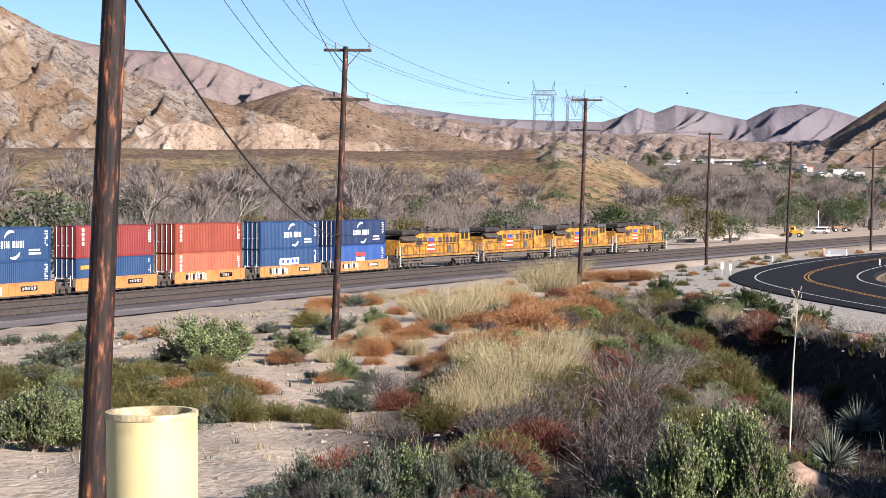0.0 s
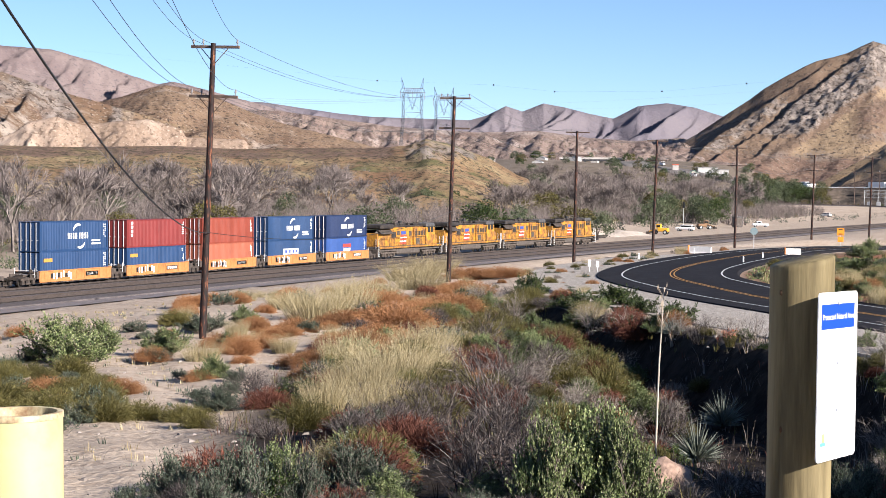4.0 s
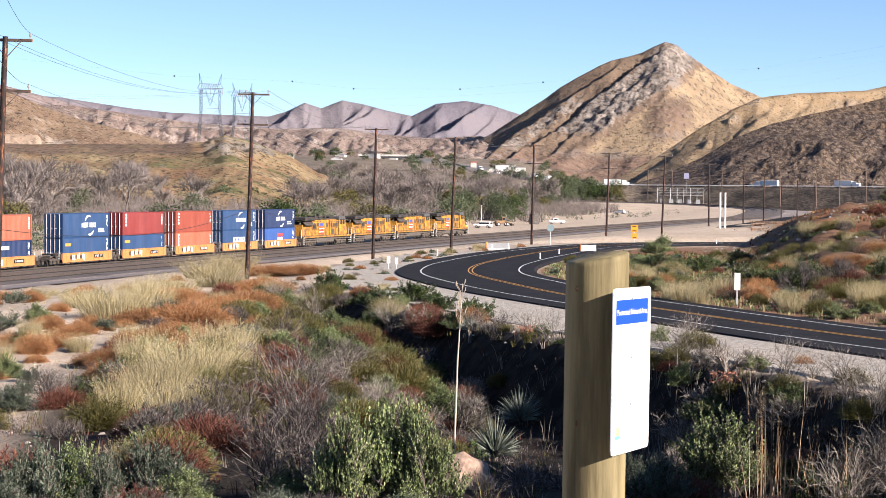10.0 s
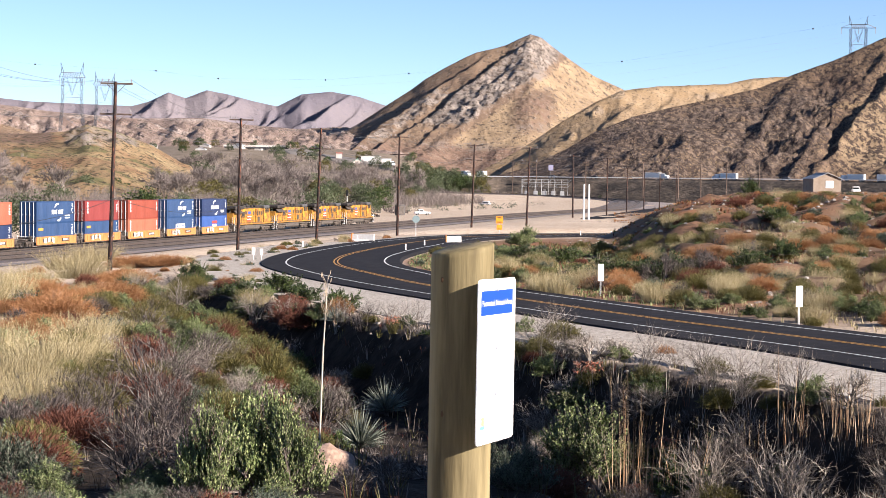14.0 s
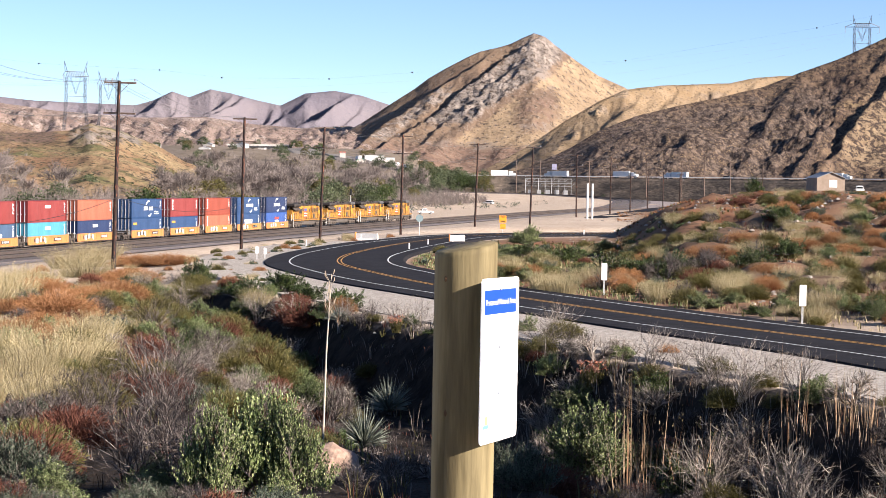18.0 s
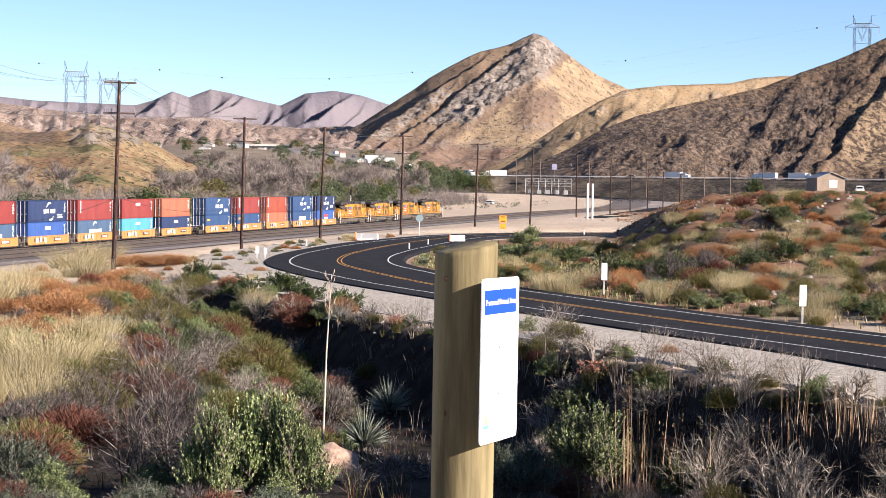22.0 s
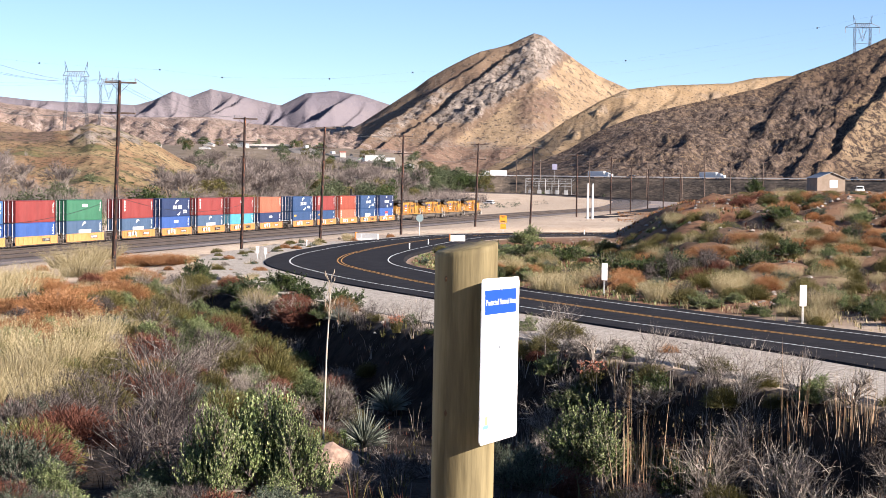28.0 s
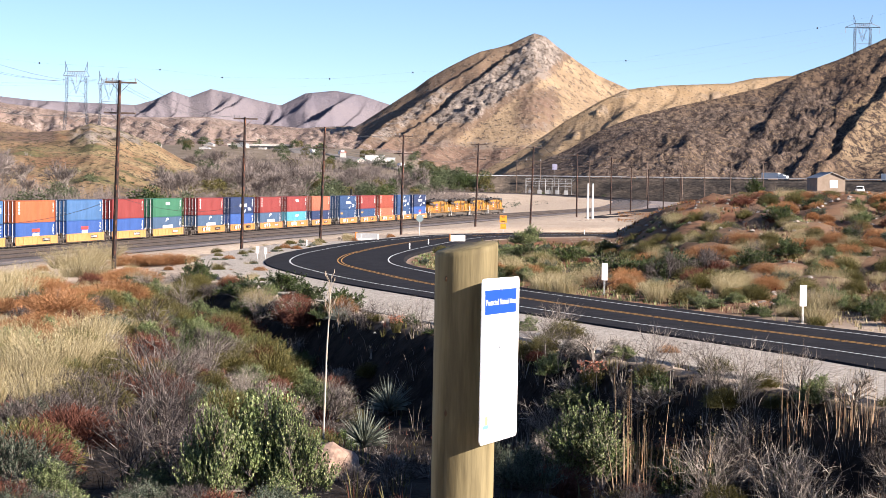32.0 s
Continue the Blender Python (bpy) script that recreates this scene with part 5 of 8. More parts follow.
def yucca_rosette(seed, n=260):
    rng = random.Random(seed)
    lv, lf, sv, sf = [], [], [], []
    for _ in range(n):
        d = rand_dir(rng, 1.12)
        add_blade(lv, lf, d * 0.06 + Vector((0, 0, 0.12)), d, rng.uniform(0.55, 0.95), 0.026, Vector((0, 0, -0.08)), rng, 3)
    add_stick(sv, sf, Vector((0, 0, -0.1)), Vector((0, 0, 0.25)), 0.12, 0.08)
    return tri_mesh("crown", sv, sf, M_BARK), tri_mesh("rosette", lv, lf, L_YUCCA)


def make_kinds():
    """Every kind of plant in a few builds: (name of second part, meshes, label, category, group)."""
    k = {}
    k["G"] = ([leafy_bush("g", s, L_GREEN, 760, 0.95, 0.042, 0.38, 0.12, 22) for s in (1, 2, 3)], "green_shrub", "bright green leafy shrub on dry ground", "shrub")
    k["E"] = ([leafy_bush("e", s, L_DEEP, 430, 0.8, 0.055, 0.36, 0.0, 16) for s in (4, 5)], "dark_shrub", "dark green broad-leaved shrub on the bank", "shrub")
    k["S"] = ([leafy_bush("s", s, L_SAGE, 560, 0.85, 0.070, 0.15, 0.3, 18) for s in (6, 7, 8)], "sagebrush", "grey-green sagebrush with narrow leaves", "shrub")
    k["O"] = ([stem_bush("o", s, L_OLIVE, 1500, 0.95, 0.006, 3) for s in (9, 10)], "broom_shrub", "olive broom-like shrub of fine stems", "shrub")
    k["R"] = ([stem_bush("r", s, L_RUST, 2600, 0.8, 0.0032, 4) for s in (11, 12, 13)], "buckwheat", "rust-red dried buckwheat dome", "shrub")
    k["M"] = ([stem_bush("m", s, L_MAROON, 1300, 0.8, 0.007, 3) for s in (14, 15)], "withered_shrub", "dark maroon withered shrub", "shrub")
    k["D"] = ([twig_bush(s, L_TWIG, 4) for s in (16, 17)] + [wand_bush(s, L_TWIG) for s in (18, 32, 33)], "dead_shrub", "leafless grey shrub of forking twigs", "shrub")
    k["P"] = ([twig_bush(s, L_PURPLE, 4, 0.85, 0.017, 15, 0.6) for s in (19, 20)] + [wand_bush(s, L_PURPLE) for s in (34, 35)], "bare_shrub", "leafless purple-brown shrub of dense twigs", "shrub")
    k["T"] = ([grass_clump(s, L_STRAW, 900, 1.0, 0.0065, 0.6) for s in (21, 22, 23)], "dry_grass", "tall clump of straw-yellow dry grass", "grass")
    k["K"] = ([grass_clump(s, L_STALK, 14, 1.0, 0.013, 0.5) for s in (24, 25)], "dry_stalks", "few tall tan dry stalks", "grass")
    k["W"] = ([flower_weed(s) for s in (26, 31)], "seeding_weed", "weed with green stems and pink-red seed heads", "plant")
    k["B"] = ([leafy_bush("b", s, L_SAGE, 150, 0.75, 0.16, 0.10, 0.6, 9) for s in (27, 28)], "sage_tuft", "small pale grey-green tuft on sand", "plant")
    k["Y"] = ([yucca_rosette(s) for s in (29, 30)], "yucca", "yucca with a rosette of stiff grey-green blades", "yucca")
    return k


KINDS = make_kinds()
plant_rng = random.Random(77)


def plant(kind, x, y, radius, tall=None):
    meshes, name, label, cat = KINDS[kind]
    a, b = meshes[plant_rng.randrange(len(meshes))]
    ob = new(name, a)
    h = tall if tall else radius * plant_rng.uniform(0.85, 1.1)
    ob.matrix_basis = Matrix.LocRotScale((x, y, gz(x, y) - 0.04), Euler((0, 0, plant_rng.uniform(0, 6.28))), (radius, radius, h))
    child = new(b.name.split(".")[0], b)
    child.parent = ob
    if kind == "W":
        tagged(child, kind="stuff")
    return tagged(ob, label, cat, name.replace("_", " ") + " plants", "stuff" if kind == "K" else "")


# kind, x, y, radius, height; placed one by one where they stand out
PLANTS_LEFT = {
    "G": [(-17.6, 34.2, 1.30, 1.30), (-16.4, 33.4, 1.0, 1.1), (-18.4, 38.5, 1.1, 1.0), (-17.0, 33.0, 1.00, 1.35), (-16.9, 34.7, 0.73, 1.10), (-26.0, 63.3, 2.15, 1.93), (-23.8, 68.1, 1.25, 1.36), (-7.1, 25.1, 0.62, 1.08), (-25.9, 85.9, 0.98, 0.98), (-26.4, 67.2, 1.59, 1.81)],
    "S": [(-30.6, 61.5, 1.73, 1.29), (-27.0, 51.5, 1.37, 0.91), (-38.9, 80.5, 0.84, 0.84), (-25.8, 79.9, 1.58, 1.18), (-8.5, 24.7, 0.62, 0.91), (-7.3, 24.0, 0.68, 1.20), (-6.4, 24.3, 0.56, 1.04), (-6.3, 26.9, 0.66, 1.09), (-8.6, 23.1, 0.47, 0.62), (-7.3, 22.4, 0.49, 0.82)],
    "R": [(-21.3, 50.6, 1.04, 0.78), (-19.2, 50.9, 0.94, 0.77), (-22.7, 72.0, 1.07, 0.99), (-23.6, 66.1, 0.88, 0.88), (-21.9, 78.7, 1.15, 0.87), (-21.4, 85.1, 1.24, 0.93), (-18.3, 74.0, 1.08, 0.96), (-17.8, 79.3, 1.27, 0.92), (-22.1, 99.9, 2.08, 1.60), (-18.3, 90.7, 2.03, 1.74), (-17.5, 97.5, 2.02, 1.86), (-24.1, 141.8, 2.48, 1.62), (-17.4, 65.1, 1.16, 0.85), (-15.3, 57.9, 0.75, 0.75), (-22.4, 77.8, 1.02, 0.76), (-20.3, 86.4, 1.53, 1.11)],
    "B": [(-16.9, 55.4, 0.55, 0.76), (-16.1, 49.1, 0.65, 0.49), (-23.9, 52.7, 0.55, 0.73), (-19.6, 57.7, 0.48, 0.46)],
    "O": [(-15.5, 42.7, 0.79, 0.57), (-14.3, 42.3, 0.70, 0.51), (-20.8, 46.2, 1.35, 0.80), (-18.4, 43.1, 1.11, 0.66)],
    "T": [(-11.6, 54.7, 1.76, 1.55), (-11.6, 49.6, 1.36, 1.28), (-13.5, 69.7, 1.56, 1.60), (-22.9, 88.6, 2.44, 1.83), (-23.4, 98.0, 2.21, 1.77), (-28.5, 141.0, 3.38, 1.80), (-32.0, 168.8, 3.22, 1.89), (-11.8, 46.4, 0.90, 1.09), (-9.7, 43.8, 1.06, 1.24), (-26.8, 97.4, 1.74, 1.27), (-7.0, 28.3, 0.51, 0.81)],
    "M": [(-6.3, 27.7, 0.81, 0.99), (-7.0, 34.2, 0.77, 0.88)]}
PLANTS_BEND = {
    "R": [(-18.1, 84.6, 2.44, 1.90), (-16.8, 72.5, 1.75, 1.40), (-17.7, 92.6, 2.07, 1.62), (-20.3, 85.1, 1.65, 1.37), (-20.4, 118.1, 2.44, 1.50), (-23.1, 102.2, 1.97, 1.31), (-21.3, 141.0, 2.45, 1.34)],
    "T": [(-12.0, 56.4, 2.08, 1.60), (-11.5, 49.6, 1.36, 1.41), (-13.5, 68.1, 1.53, 1.40), (-24.1, 106.4, 2.56, 1.64), (-23.6, 119.3, 2.47, 1.52), (-15.3, 63.4, 1.33, 1.64), (-11.4, 60.6, 1.16, 1.24)],
    "P": [(-7.9, 42.7, 1.30, 1.23), (-7.5, 47.6, 1.74, 1.67), (-9.4, 62.7, 1.59, 1.59), (-10.2, 79.2, 1.88, 1.76), (-12.6, 78.4, 1.62, 1.74), (-5.0, 33.0, 1.27, 1.37), (-4.4, 26.2, 1.18, 1.27), (-3.5, 25.6, 0.82, 1.07)],
    "D": [(-14.3, 98.7, 1.41, 1.88), (-7.9, 94.1, 1.5, 1.5), (-10.0, 98.4, 1.4, 1.6)],
    "M": [(-12.6, 93.0, 1.2, 1.2), (-9.0, 92.0, 1.1, 1.0), (-6.8, 33.4, 1.02, 0.97), (-6.5, 29.7, 0.67, 0.67), (-10.9, 66.3, 1.37, 1.27)],
    "O": [(-8.6, 85.6, 1.7, 1.9), (-10.9, 91.5, 1.6, 1.8), (-13.5, 81.3, 1.4, 1.5), (-7.5, 79.4, 1.5, 1.8), (-15.5, 109.1, 1.3, 1.5)],
    "E": [(-9.8, 88.2, 1.2, 1.2), (-11.5, 104.3, 2.0, 1.6), (-7.4, 98.0, 1.7, 1.4), (-15.7, 116.0, 1.47, 2.02), (-9.3, 105.6, 1.99, 1.66), (-5.0, 92.1, 1.59, 1.45)],
    "G": [(-2.5, 25.2, 0.80, 1.80), (-2.0, 25.0, 0.62, 1.5), (-3.1, 24.6, 0.6, 1.55), (-7.0, 29.3, 0.67, 0.86), (-11.5, 73.3, 1.05, 0.93)],
    "S": [(-8.6, 36.6, 0.95, 0.95), (-5.7, 26.3, 0.72, 0.68), (-5.9, 45.7, 0.87, 0.87)]}
PLANTS_NEAR = {
    "Y": [(-2.8, 65.7, 1.35, 1.9), (-2.2, 76.6, 1.33, 1.69), (-5.1, 89.4, 1.27, 1.69)],
    "W": [(-2.1, 83.0, 0.91, 1.30), (-7.0, 80.9, 0.64, 1.02)],
    "D": [(-1.0, 81.6, 1.79, 2.31), (-2.2, 85.1, 1.60, 1.60), (4.1, 72.7, 2.06, 2.06), (5.8, 68.5, 2.16, 2.38), (7.6, 65.1, 2.17, 2.48), (9.2, 62.4, 1.89, 2.18), (10.0, 59.1, 2.17, 2.46), (11.5, 57.4, 1.94, 2.21), (12.5, 54.6, 1.85, 2.30), (6.9, 69.1, 1.74, 1.74), (4.8, 77.3, 1.46, 1.46), (11.2, 59.6, 1.62, 1.91), (8.6, 65.3, 1.55, 1.66)],
    "G": [(5.0, 56.7, 1.89, 2.71), (6.9, 68.6, 1.08, 1.08), (3.7, 79.4, 0.75, 0.90), (4.4, 58.5, 1.39, 2.42)],
    "S": [(1.3, 27.3, 0.65, 0.95), (2.2, 56.9, 0.99, 1.62)],
    "O": [(9.7, 63.4, 1.2, 1.2), (5.2, 76.0, 1.1, 1.0)],
    "R": [(8.8, 70.1, 0.6, 0.7)],
    "K": [(6.4, 54.3, 1.30, 3.47), (7.6, 53.6, 1.20, 2.75), (11.7, 53.0, 1.12, 3.95), (11.9, 52.7, 1.03, 4.45), (10.6, 54.4, 0.97, 3.69), (9.6, 54.6, 0.79, 2.64), (12.4, 52.4, 1.02, 3.58), (5.7, 54.6, 0.78, 4.01), (6.2, 56.1, 0.72, 4.65), (12.3, 51.5, 0.92, 3.70), (13.0, 52.9, 0.86, 2.75), (10.9, 53.9, 0.52, 2.09)],
    "P": [(-4.5, 71.7, 1.70, 2.04), (-3.8, 86.2, 1.63, 1.90), (4.8, 70.4, 1.66, 2.00), (8.9, 55.2, 1.77, 2.13), (-0.7, 27.1, 0.64, 0.77), (-0.1, 28.6, 0.54, 0.77), (-1.2, 25.8, 0.45, 0.49), (0.4, 26.9, 0.55, 0.77)]}

PLANTS_FIELD = {
    "E": [(11.6, 121.5, 2.3, 2.5), (13.8, 121.0, 2.0, 2.2), (16.0, 122.5, 2.4, 2.4), (21.2, 123.0, 1.9, 1.9), (24.5, 128.0, 1.8, 1.8), (22.2, 92.5, 1.5, 1.3), (10.4, 150.0, 2.0, 1.9), (7.4, 158.0, 1.8, 1.7), (3.6, 124.0, 1.3, 1.2), (28.0, 150.0, 2.0, 1.9)],
    "P": [(14.8, 119.0, 2.0, 2.2), (17.6, 121.0, 1.9, 2.0), (9.8, 112.0, 1.3, 1.4)],
    "G": [(14.2, 97.5, 1.4, 0.9), (8.8, 190.0, 2.3, 2.2), (2.6, 150.0, 1.8, 1.1), (4.6, 146.0, 1.7, 1.0), (6.0, 160.0, 1.9, 1.1)],
    "T": [(6.2, 110.0, 1.3, 1.5), (7.3, 108.0, 1.2, 1.4), (12.4, 103.0, 1.3, 1.3), (20.4, 96.0, 1.2, 1.3), (17.8, 110.0, 1.4, 1.2), (24.0, 112.0, 1.4, 1.3)],
    "R": [(18.8, 131.0, 1.8, 1.4), (22.6, 137.0, 1.9, 1.4), (15.6, 136.0, 1.6, 1.3), (26.5, 133.0, 1.8, 1.3)]}

for row in (PLANTS_LEFT, PLANTS_BEND, PLANTS_NEAR, PLANTS_FIELD):
    for kind, spots in row.items():
        for x, y, r, h in spots:
            top_ = row is PLANTS_NEAR and -14.3 < float(beside_road(np.array([x]), np.array([y]))[0]) < -10    # the brow of the bank
            plant(kind, x, y, r * (0.65 if top_ else 0.95 if kind == "R" else 1), h * (0.6 if top_ else 0.8 if kind == "R" else 1))


def scatter(kinds, count, place, r0, r1, seed):
    """Fills a stretch of ground: kinds as a string of letters in their shares; place(rng) gives a spot or None."""
    rng = random.Random(seed)
    for _ in range(count):
        p = place(rng)
        if p:
            plant(rng.choice(kinds), p[0], p[1], rng.uniform(r0, r1))


def polar_spot(a0, a1, d0, d1, keep=None):
    def spot(rng):
        a, d = radians(rng.uniform(a0, a1)), math.sqrt(rng.uniform(d0 * d0, d1 * d1))
        x, y = d * math.sin(a), d * math.cos(a)
        road = float(beside_road(np.array([x]), np.array([y]))[0])
        if -11.6 < road < 5.9 or (keep and not keep(x, y, road)):
            return None
        return x, y
    return spot


# the brushy slope before the road, the ditch bank, the flat by the poles, the field inside the bend and the rise beyond it
def brushy(x, y, r):
    return r < -12.4 and math.degrees(math.atan2(x, y)) > -19 + (math.hypot(x, y) - 25) * 0.085


def open_ditch(x, y):
    """The bare floor of the ditch, coloured dark for its shade, where little grows."""
    return x > -3.4 and y < 82 and math.degrees(math.atan2(x, y)) < 3.2


scatter("PPMOPPEPO", 200, polar_spot(-19, 15, 23, 64, lambda x, y, r: brushy(x, y, r) and not open_ditch(x, y)), 0.5, 1.05, 1)
scatter("DDDDDPKWDDOED", 380, polar_spot(-4, 15, 40, 84, lambda x, y, r: -15.8 < r < -13.6 and not open_ditch(x, y)), 0.75, 1.4, 2)
scatter("DDDDEDGDP", 170, polar_spot(-4, 15, 40, 84, lambda x, y, r: -15.2 < r < -13.5 and not open_ditch(x, y)), 0.9, 1.5, 17)
scatter("OGRODEMOTG", 220, polar_spot(-4, 15, 40, 90, lambda x, y, r: -13.6 < r < -11.8), 0.3, 0.62, 16)
scatter("DDDDPKDE", 230, polar_spot(-4, 15, 40, 84, lambda x, y, r: -18.8 < r < -15.4 and not open_ditch(x, y)), 1.0, 1.9, 12)
scatter("OEEOPDPMGDTRM", 280, polar_spot(-17, -1, 56, 125, lambda x, y, r: brushy(x, y, r) and not open_ditch(x, y)), 0.6, 1.25, 3)
scatter("EOGEOMG", 46, polar_spot(-8, -3.4, 76, 104, lambda x, y, r: -24 < r < -13), 0.9, 1.6, 19)
scatter("DDGDOGEDO", 120, polar_spot(0.5, 15, 42, 82, lambda x, y, r: -14.2 < r < -12.6), 0.6, 1.1, 20)
scatter("SPSGPSM", 75, polar_spot(-18.5, -4.6, 21, 26.5), 0.28, 0.6, 14)
scatter("OOSOB", 60, polar_spot(-29, -21, 44, 62, lambda x, y, r: along(x, y)[1] > 44), 0.4, 0.9, 15)
scatter("RRRTTOB", 60, polar_spot(-19, -9, 68, 125, lambda x, y, r: along(x, y)[1] > 38), 0.5, 1.1, 4)
scatter("SSGOBRB", 50, polar_spot(-31, -17, 40, 85, lambda x, y, r: along(x, y)[1] > 44), 0.35, 0.9, 5)
scatter("TGOOGETOTPRO", 250, polar_spot(0.5, 14.5, 84, 150, lambda x, y, r: r > 6.2), 0.5, 1.25, 6)
scatter("OEPRTOSMRPGO", 260, polar_spot(4.5, 16, 112, 190, lambda x, y, r: r > 7), 0.5, 1.45, 7)
scatter("GBGSOE", 70, polar_spot(-3, 6, 112, 190, lambda x, y, r: r > 6.2), 0.5, 1.1, 18)
scatter("RRORPR", 90, polar_spot(5.8, 18, 190, 420), 0.4, 1.0, 8)
scatter("OTTRB", 50, polar_spot(-16, 1, 110, 200, lambda x, y, r: r < -9.5 and 38 < along(x, y)[1] < 60), 0.3, 0.7, 9)


def verge_spot(rng):
    """A spot on the outer verge of the bend or along the poles."""
    k = rng.randrange(len(ROAD) * 2 // 5, len(ROAD) * 4 // 5)
    p, q = ROAD[k], ROAD[k - 1]
    d = (p - q).normalized()
    o = rng.uniform(6.6, 12.0)
    return p.x - d.y * o, p.y + d.x * o


scatter("OTBDOKTRB", 95, verge_spot, 0.25, 0.7, 10)


def cover(name, label, mat, count, a0, a1, d0, d1, tall, keep, seed, blades=6, width=0.012):
    """Small tufts past counting, over a stretch of ground, in one mesh."""
    rg = np.random.default_rng(seed)
    a, d = np.radians(rg.uniform(a0, a1, count)), np.sqrt(rg.uniform(d0 ** 2, d1 ** 2, count))
    x, y = d * np.sin(a), d * np.cos(a)
    ok = keep(x, y, beside_road(x, y))
    x, y = x[ok], y[ok]
    z = ground_z(x, y) - 0.03
    n = len(x)
    X, Y, Z = (np.repeat(q, blades) for q in (x, y, z))
    m = n * blades
    ang, out = rg.uniform(0, 6.283, m), rg.uniform(0.0, 0.16, m)
    h = np.repeat(rg.uniform(0.5, 1.2, n), blades) * rg.uniform(0.6, 1.1, m) * tall
    lean = rg.uniform(0.1, 0.75, m)
    bx_, by_ = X + np.cos(ang) * out, Y + np.sin(ang) * out
    far = np.hypot(X, Y)
    w = np.maximum(width, far * 0.00016)
    sx, sy = -np.sin(ang) * w, np.cos(ang) * w
    tx, ty = bx_ + np.cos(ang) * h * lean, by_ + np.sin(ang) * h * lean
    mx_, my_ = bx_ + np.cos(ang) * h * lean * 0.35, by_ + np.sin(ang) * h * lean * 0.35
    vs = np.stack([np.stack([bx_ - sx, by_ - sy, Z], 1), np.stack([bx_ + sx, by_ + sy, Z], 1), np.stack([mx_ + sx * 0.8, my_ + sy * 0.8, Z + h * 0.55], 1),
                   np.stack([mx_ - sx * 0.8, my_ - sy * 0.8, Z + h * 0.55], 1), np.stack([tx, ty, Z + h], 1)], 1).reshape(-1, 3)
    k = np.arange(m) * 5
    faces = [tuple(q) for q in np.stack([k, k + 1, k + 2, k + 3], 1).tolist()] + [tuple(q) for q in np.stack([k + 3, k + 2, k + 4], 1).tolist()]
    return tagged(new(name, tri_mesh(name, vs.tolist(), faces, mat)), label, "ground cover", kind="stuff")


def field_side(x, y, r):
    return (r > 5.9) & ((np.degrees(np.arctan2(x, y)) > 5.5) | (np.hypot(x, y) < 200))


def brush_side(x, y, r):
    return (r < -12.3) & (np.degrees(np.arctan2(x, y)) > -19 + (np.hypot(x, y) - 25) * 0.085)


def bank_side(x, y, r):
    return (r < -13.4) & (r > -18.0) & ((np.degrees(np.arctan2(x, y)) > 2.0) | (np.sin(x * 1.9 + y * 0.7) * np.sin(y * 1.3) > 0.55))


def flat_side(x, y, r):
    return (r < -12) & (along(x, y)[1] > 36)


cover("dry_grass_cover", "short straw-coloured grass over the rise", L_STRAW, 2000, -0.5, 17, 82, 150, 0.4, field_side, 1)
cover("olive_cover", "low olive brush over the rise", L_OLIVE, 2000, -0.5, 17, 82, 225, 0.5, field_side, 2)
cover("maroon_cover", "dead dark brown weeds over the rise", L_MAROON, 2400, 3, 17, 95, 300, 0.45, field_side, 13)
cover("rust_cover", "low rust-red weeds over the rise", L_RUST, 8000, 5.5, 18, 165, 430, 0.34, field_side, 3)
cover("green_cover", "low green weeds inside the bend", L_GREEN, 5200, -3.5, 8, 98, 190, 0.32, field_side, 4)
cover("twig_litter", "fallen dark twigs under the brush", L_PURPLE, 1800, -19, 16, 22, 90, 0.42, brush_side, 5, 6, 0.006)
cover("brown_litter", "dead brown weeds under the brush", L_MAROON, 1300, -19, 16, 22, 110, 0.4, brush_side, 6, 6, 0.008)
cover("olive_litter", "dull olive weeds under the brush", L_OLIVE, 1300, -19, 16, 22, 120, 0.45, brush_side, 7, 6, 0.008)
cover("bank_twigs", "tangled grey dead stems on the road bank", L_TWIG, 3800, -5, 16, 38, 92, 1.2, bank_side, 10, 4, 0.009)
cover("bank_stalks", "thin tan dead stalks on the road bank", L_STALK, 800, -5, 16, 38, 92, 1.1, bank_side, 11, 2, 0.009)
cover("bank_weed", "dull weeds at the top of the road bank", L_OLIVE, 1300, -6, 16, 38, 96, 0.35, lambda x, y, r: (r < -11.4) & (r > -14.0), 12, 6, 0.008)
cover("sparse_grass", "sparse dry tufts on the sand", L_STRAW, 700, -31, -9, 30, 125, 0.22, flat_side, 8, 7, 0.008)
cover("sparse_weed", "sparse grey weeds on the sand", L_SAGE, 420, -31, -9, 30, 125, 0.2, flat_side, 9, 9, 0.012)


# ---- trees of the river bed ----
def bare_tree(seed):
    """A leafless cottonwood, ten metres tall at scale one: pale limbs and a haze of twigs."""
    rng = random.Random(seed)
    sv, sf, lv, lf = [], [], [], []

    def grow(p, d, length, r, k):
        q = p + d * length
        if k >= 2:
            add_stick(sv, sf, p, q, r, r * 0.68)
        else:
            add_blade(lv, lf, p, d, length * 1.9, max(r, 0.034), rand_dir(rng) * 0.25, rng)
        if k:
            for _ in range(3 if k != 1 else 5):
                nd = (d + rand_dir(rng) * 0.62 + Vector((0, 0, 0.15))).normalized()
                grow(p.lerp(q, rng.uniform(0.6, 1.0)), nd, length * rng.uniform(0.62, 0.86), r * 0.6, k - 1)
    for _ in range(rng.choice((1, 2, 3))):
        grow(Vector((rng.uniform(-0.4, 0.4), rng.uniform(-0.4, 0.4), 0)), Vector((rng.uniform(-0.3, 0.3), rng.uniform(-0.3, 0.3), 1)).normalized(), 2.6, 0.16, 5)
    return tri_mesh("trunk", sv, sf, M_LIMB), tri_mesh("crown", lv, lf, L_TWIGS)


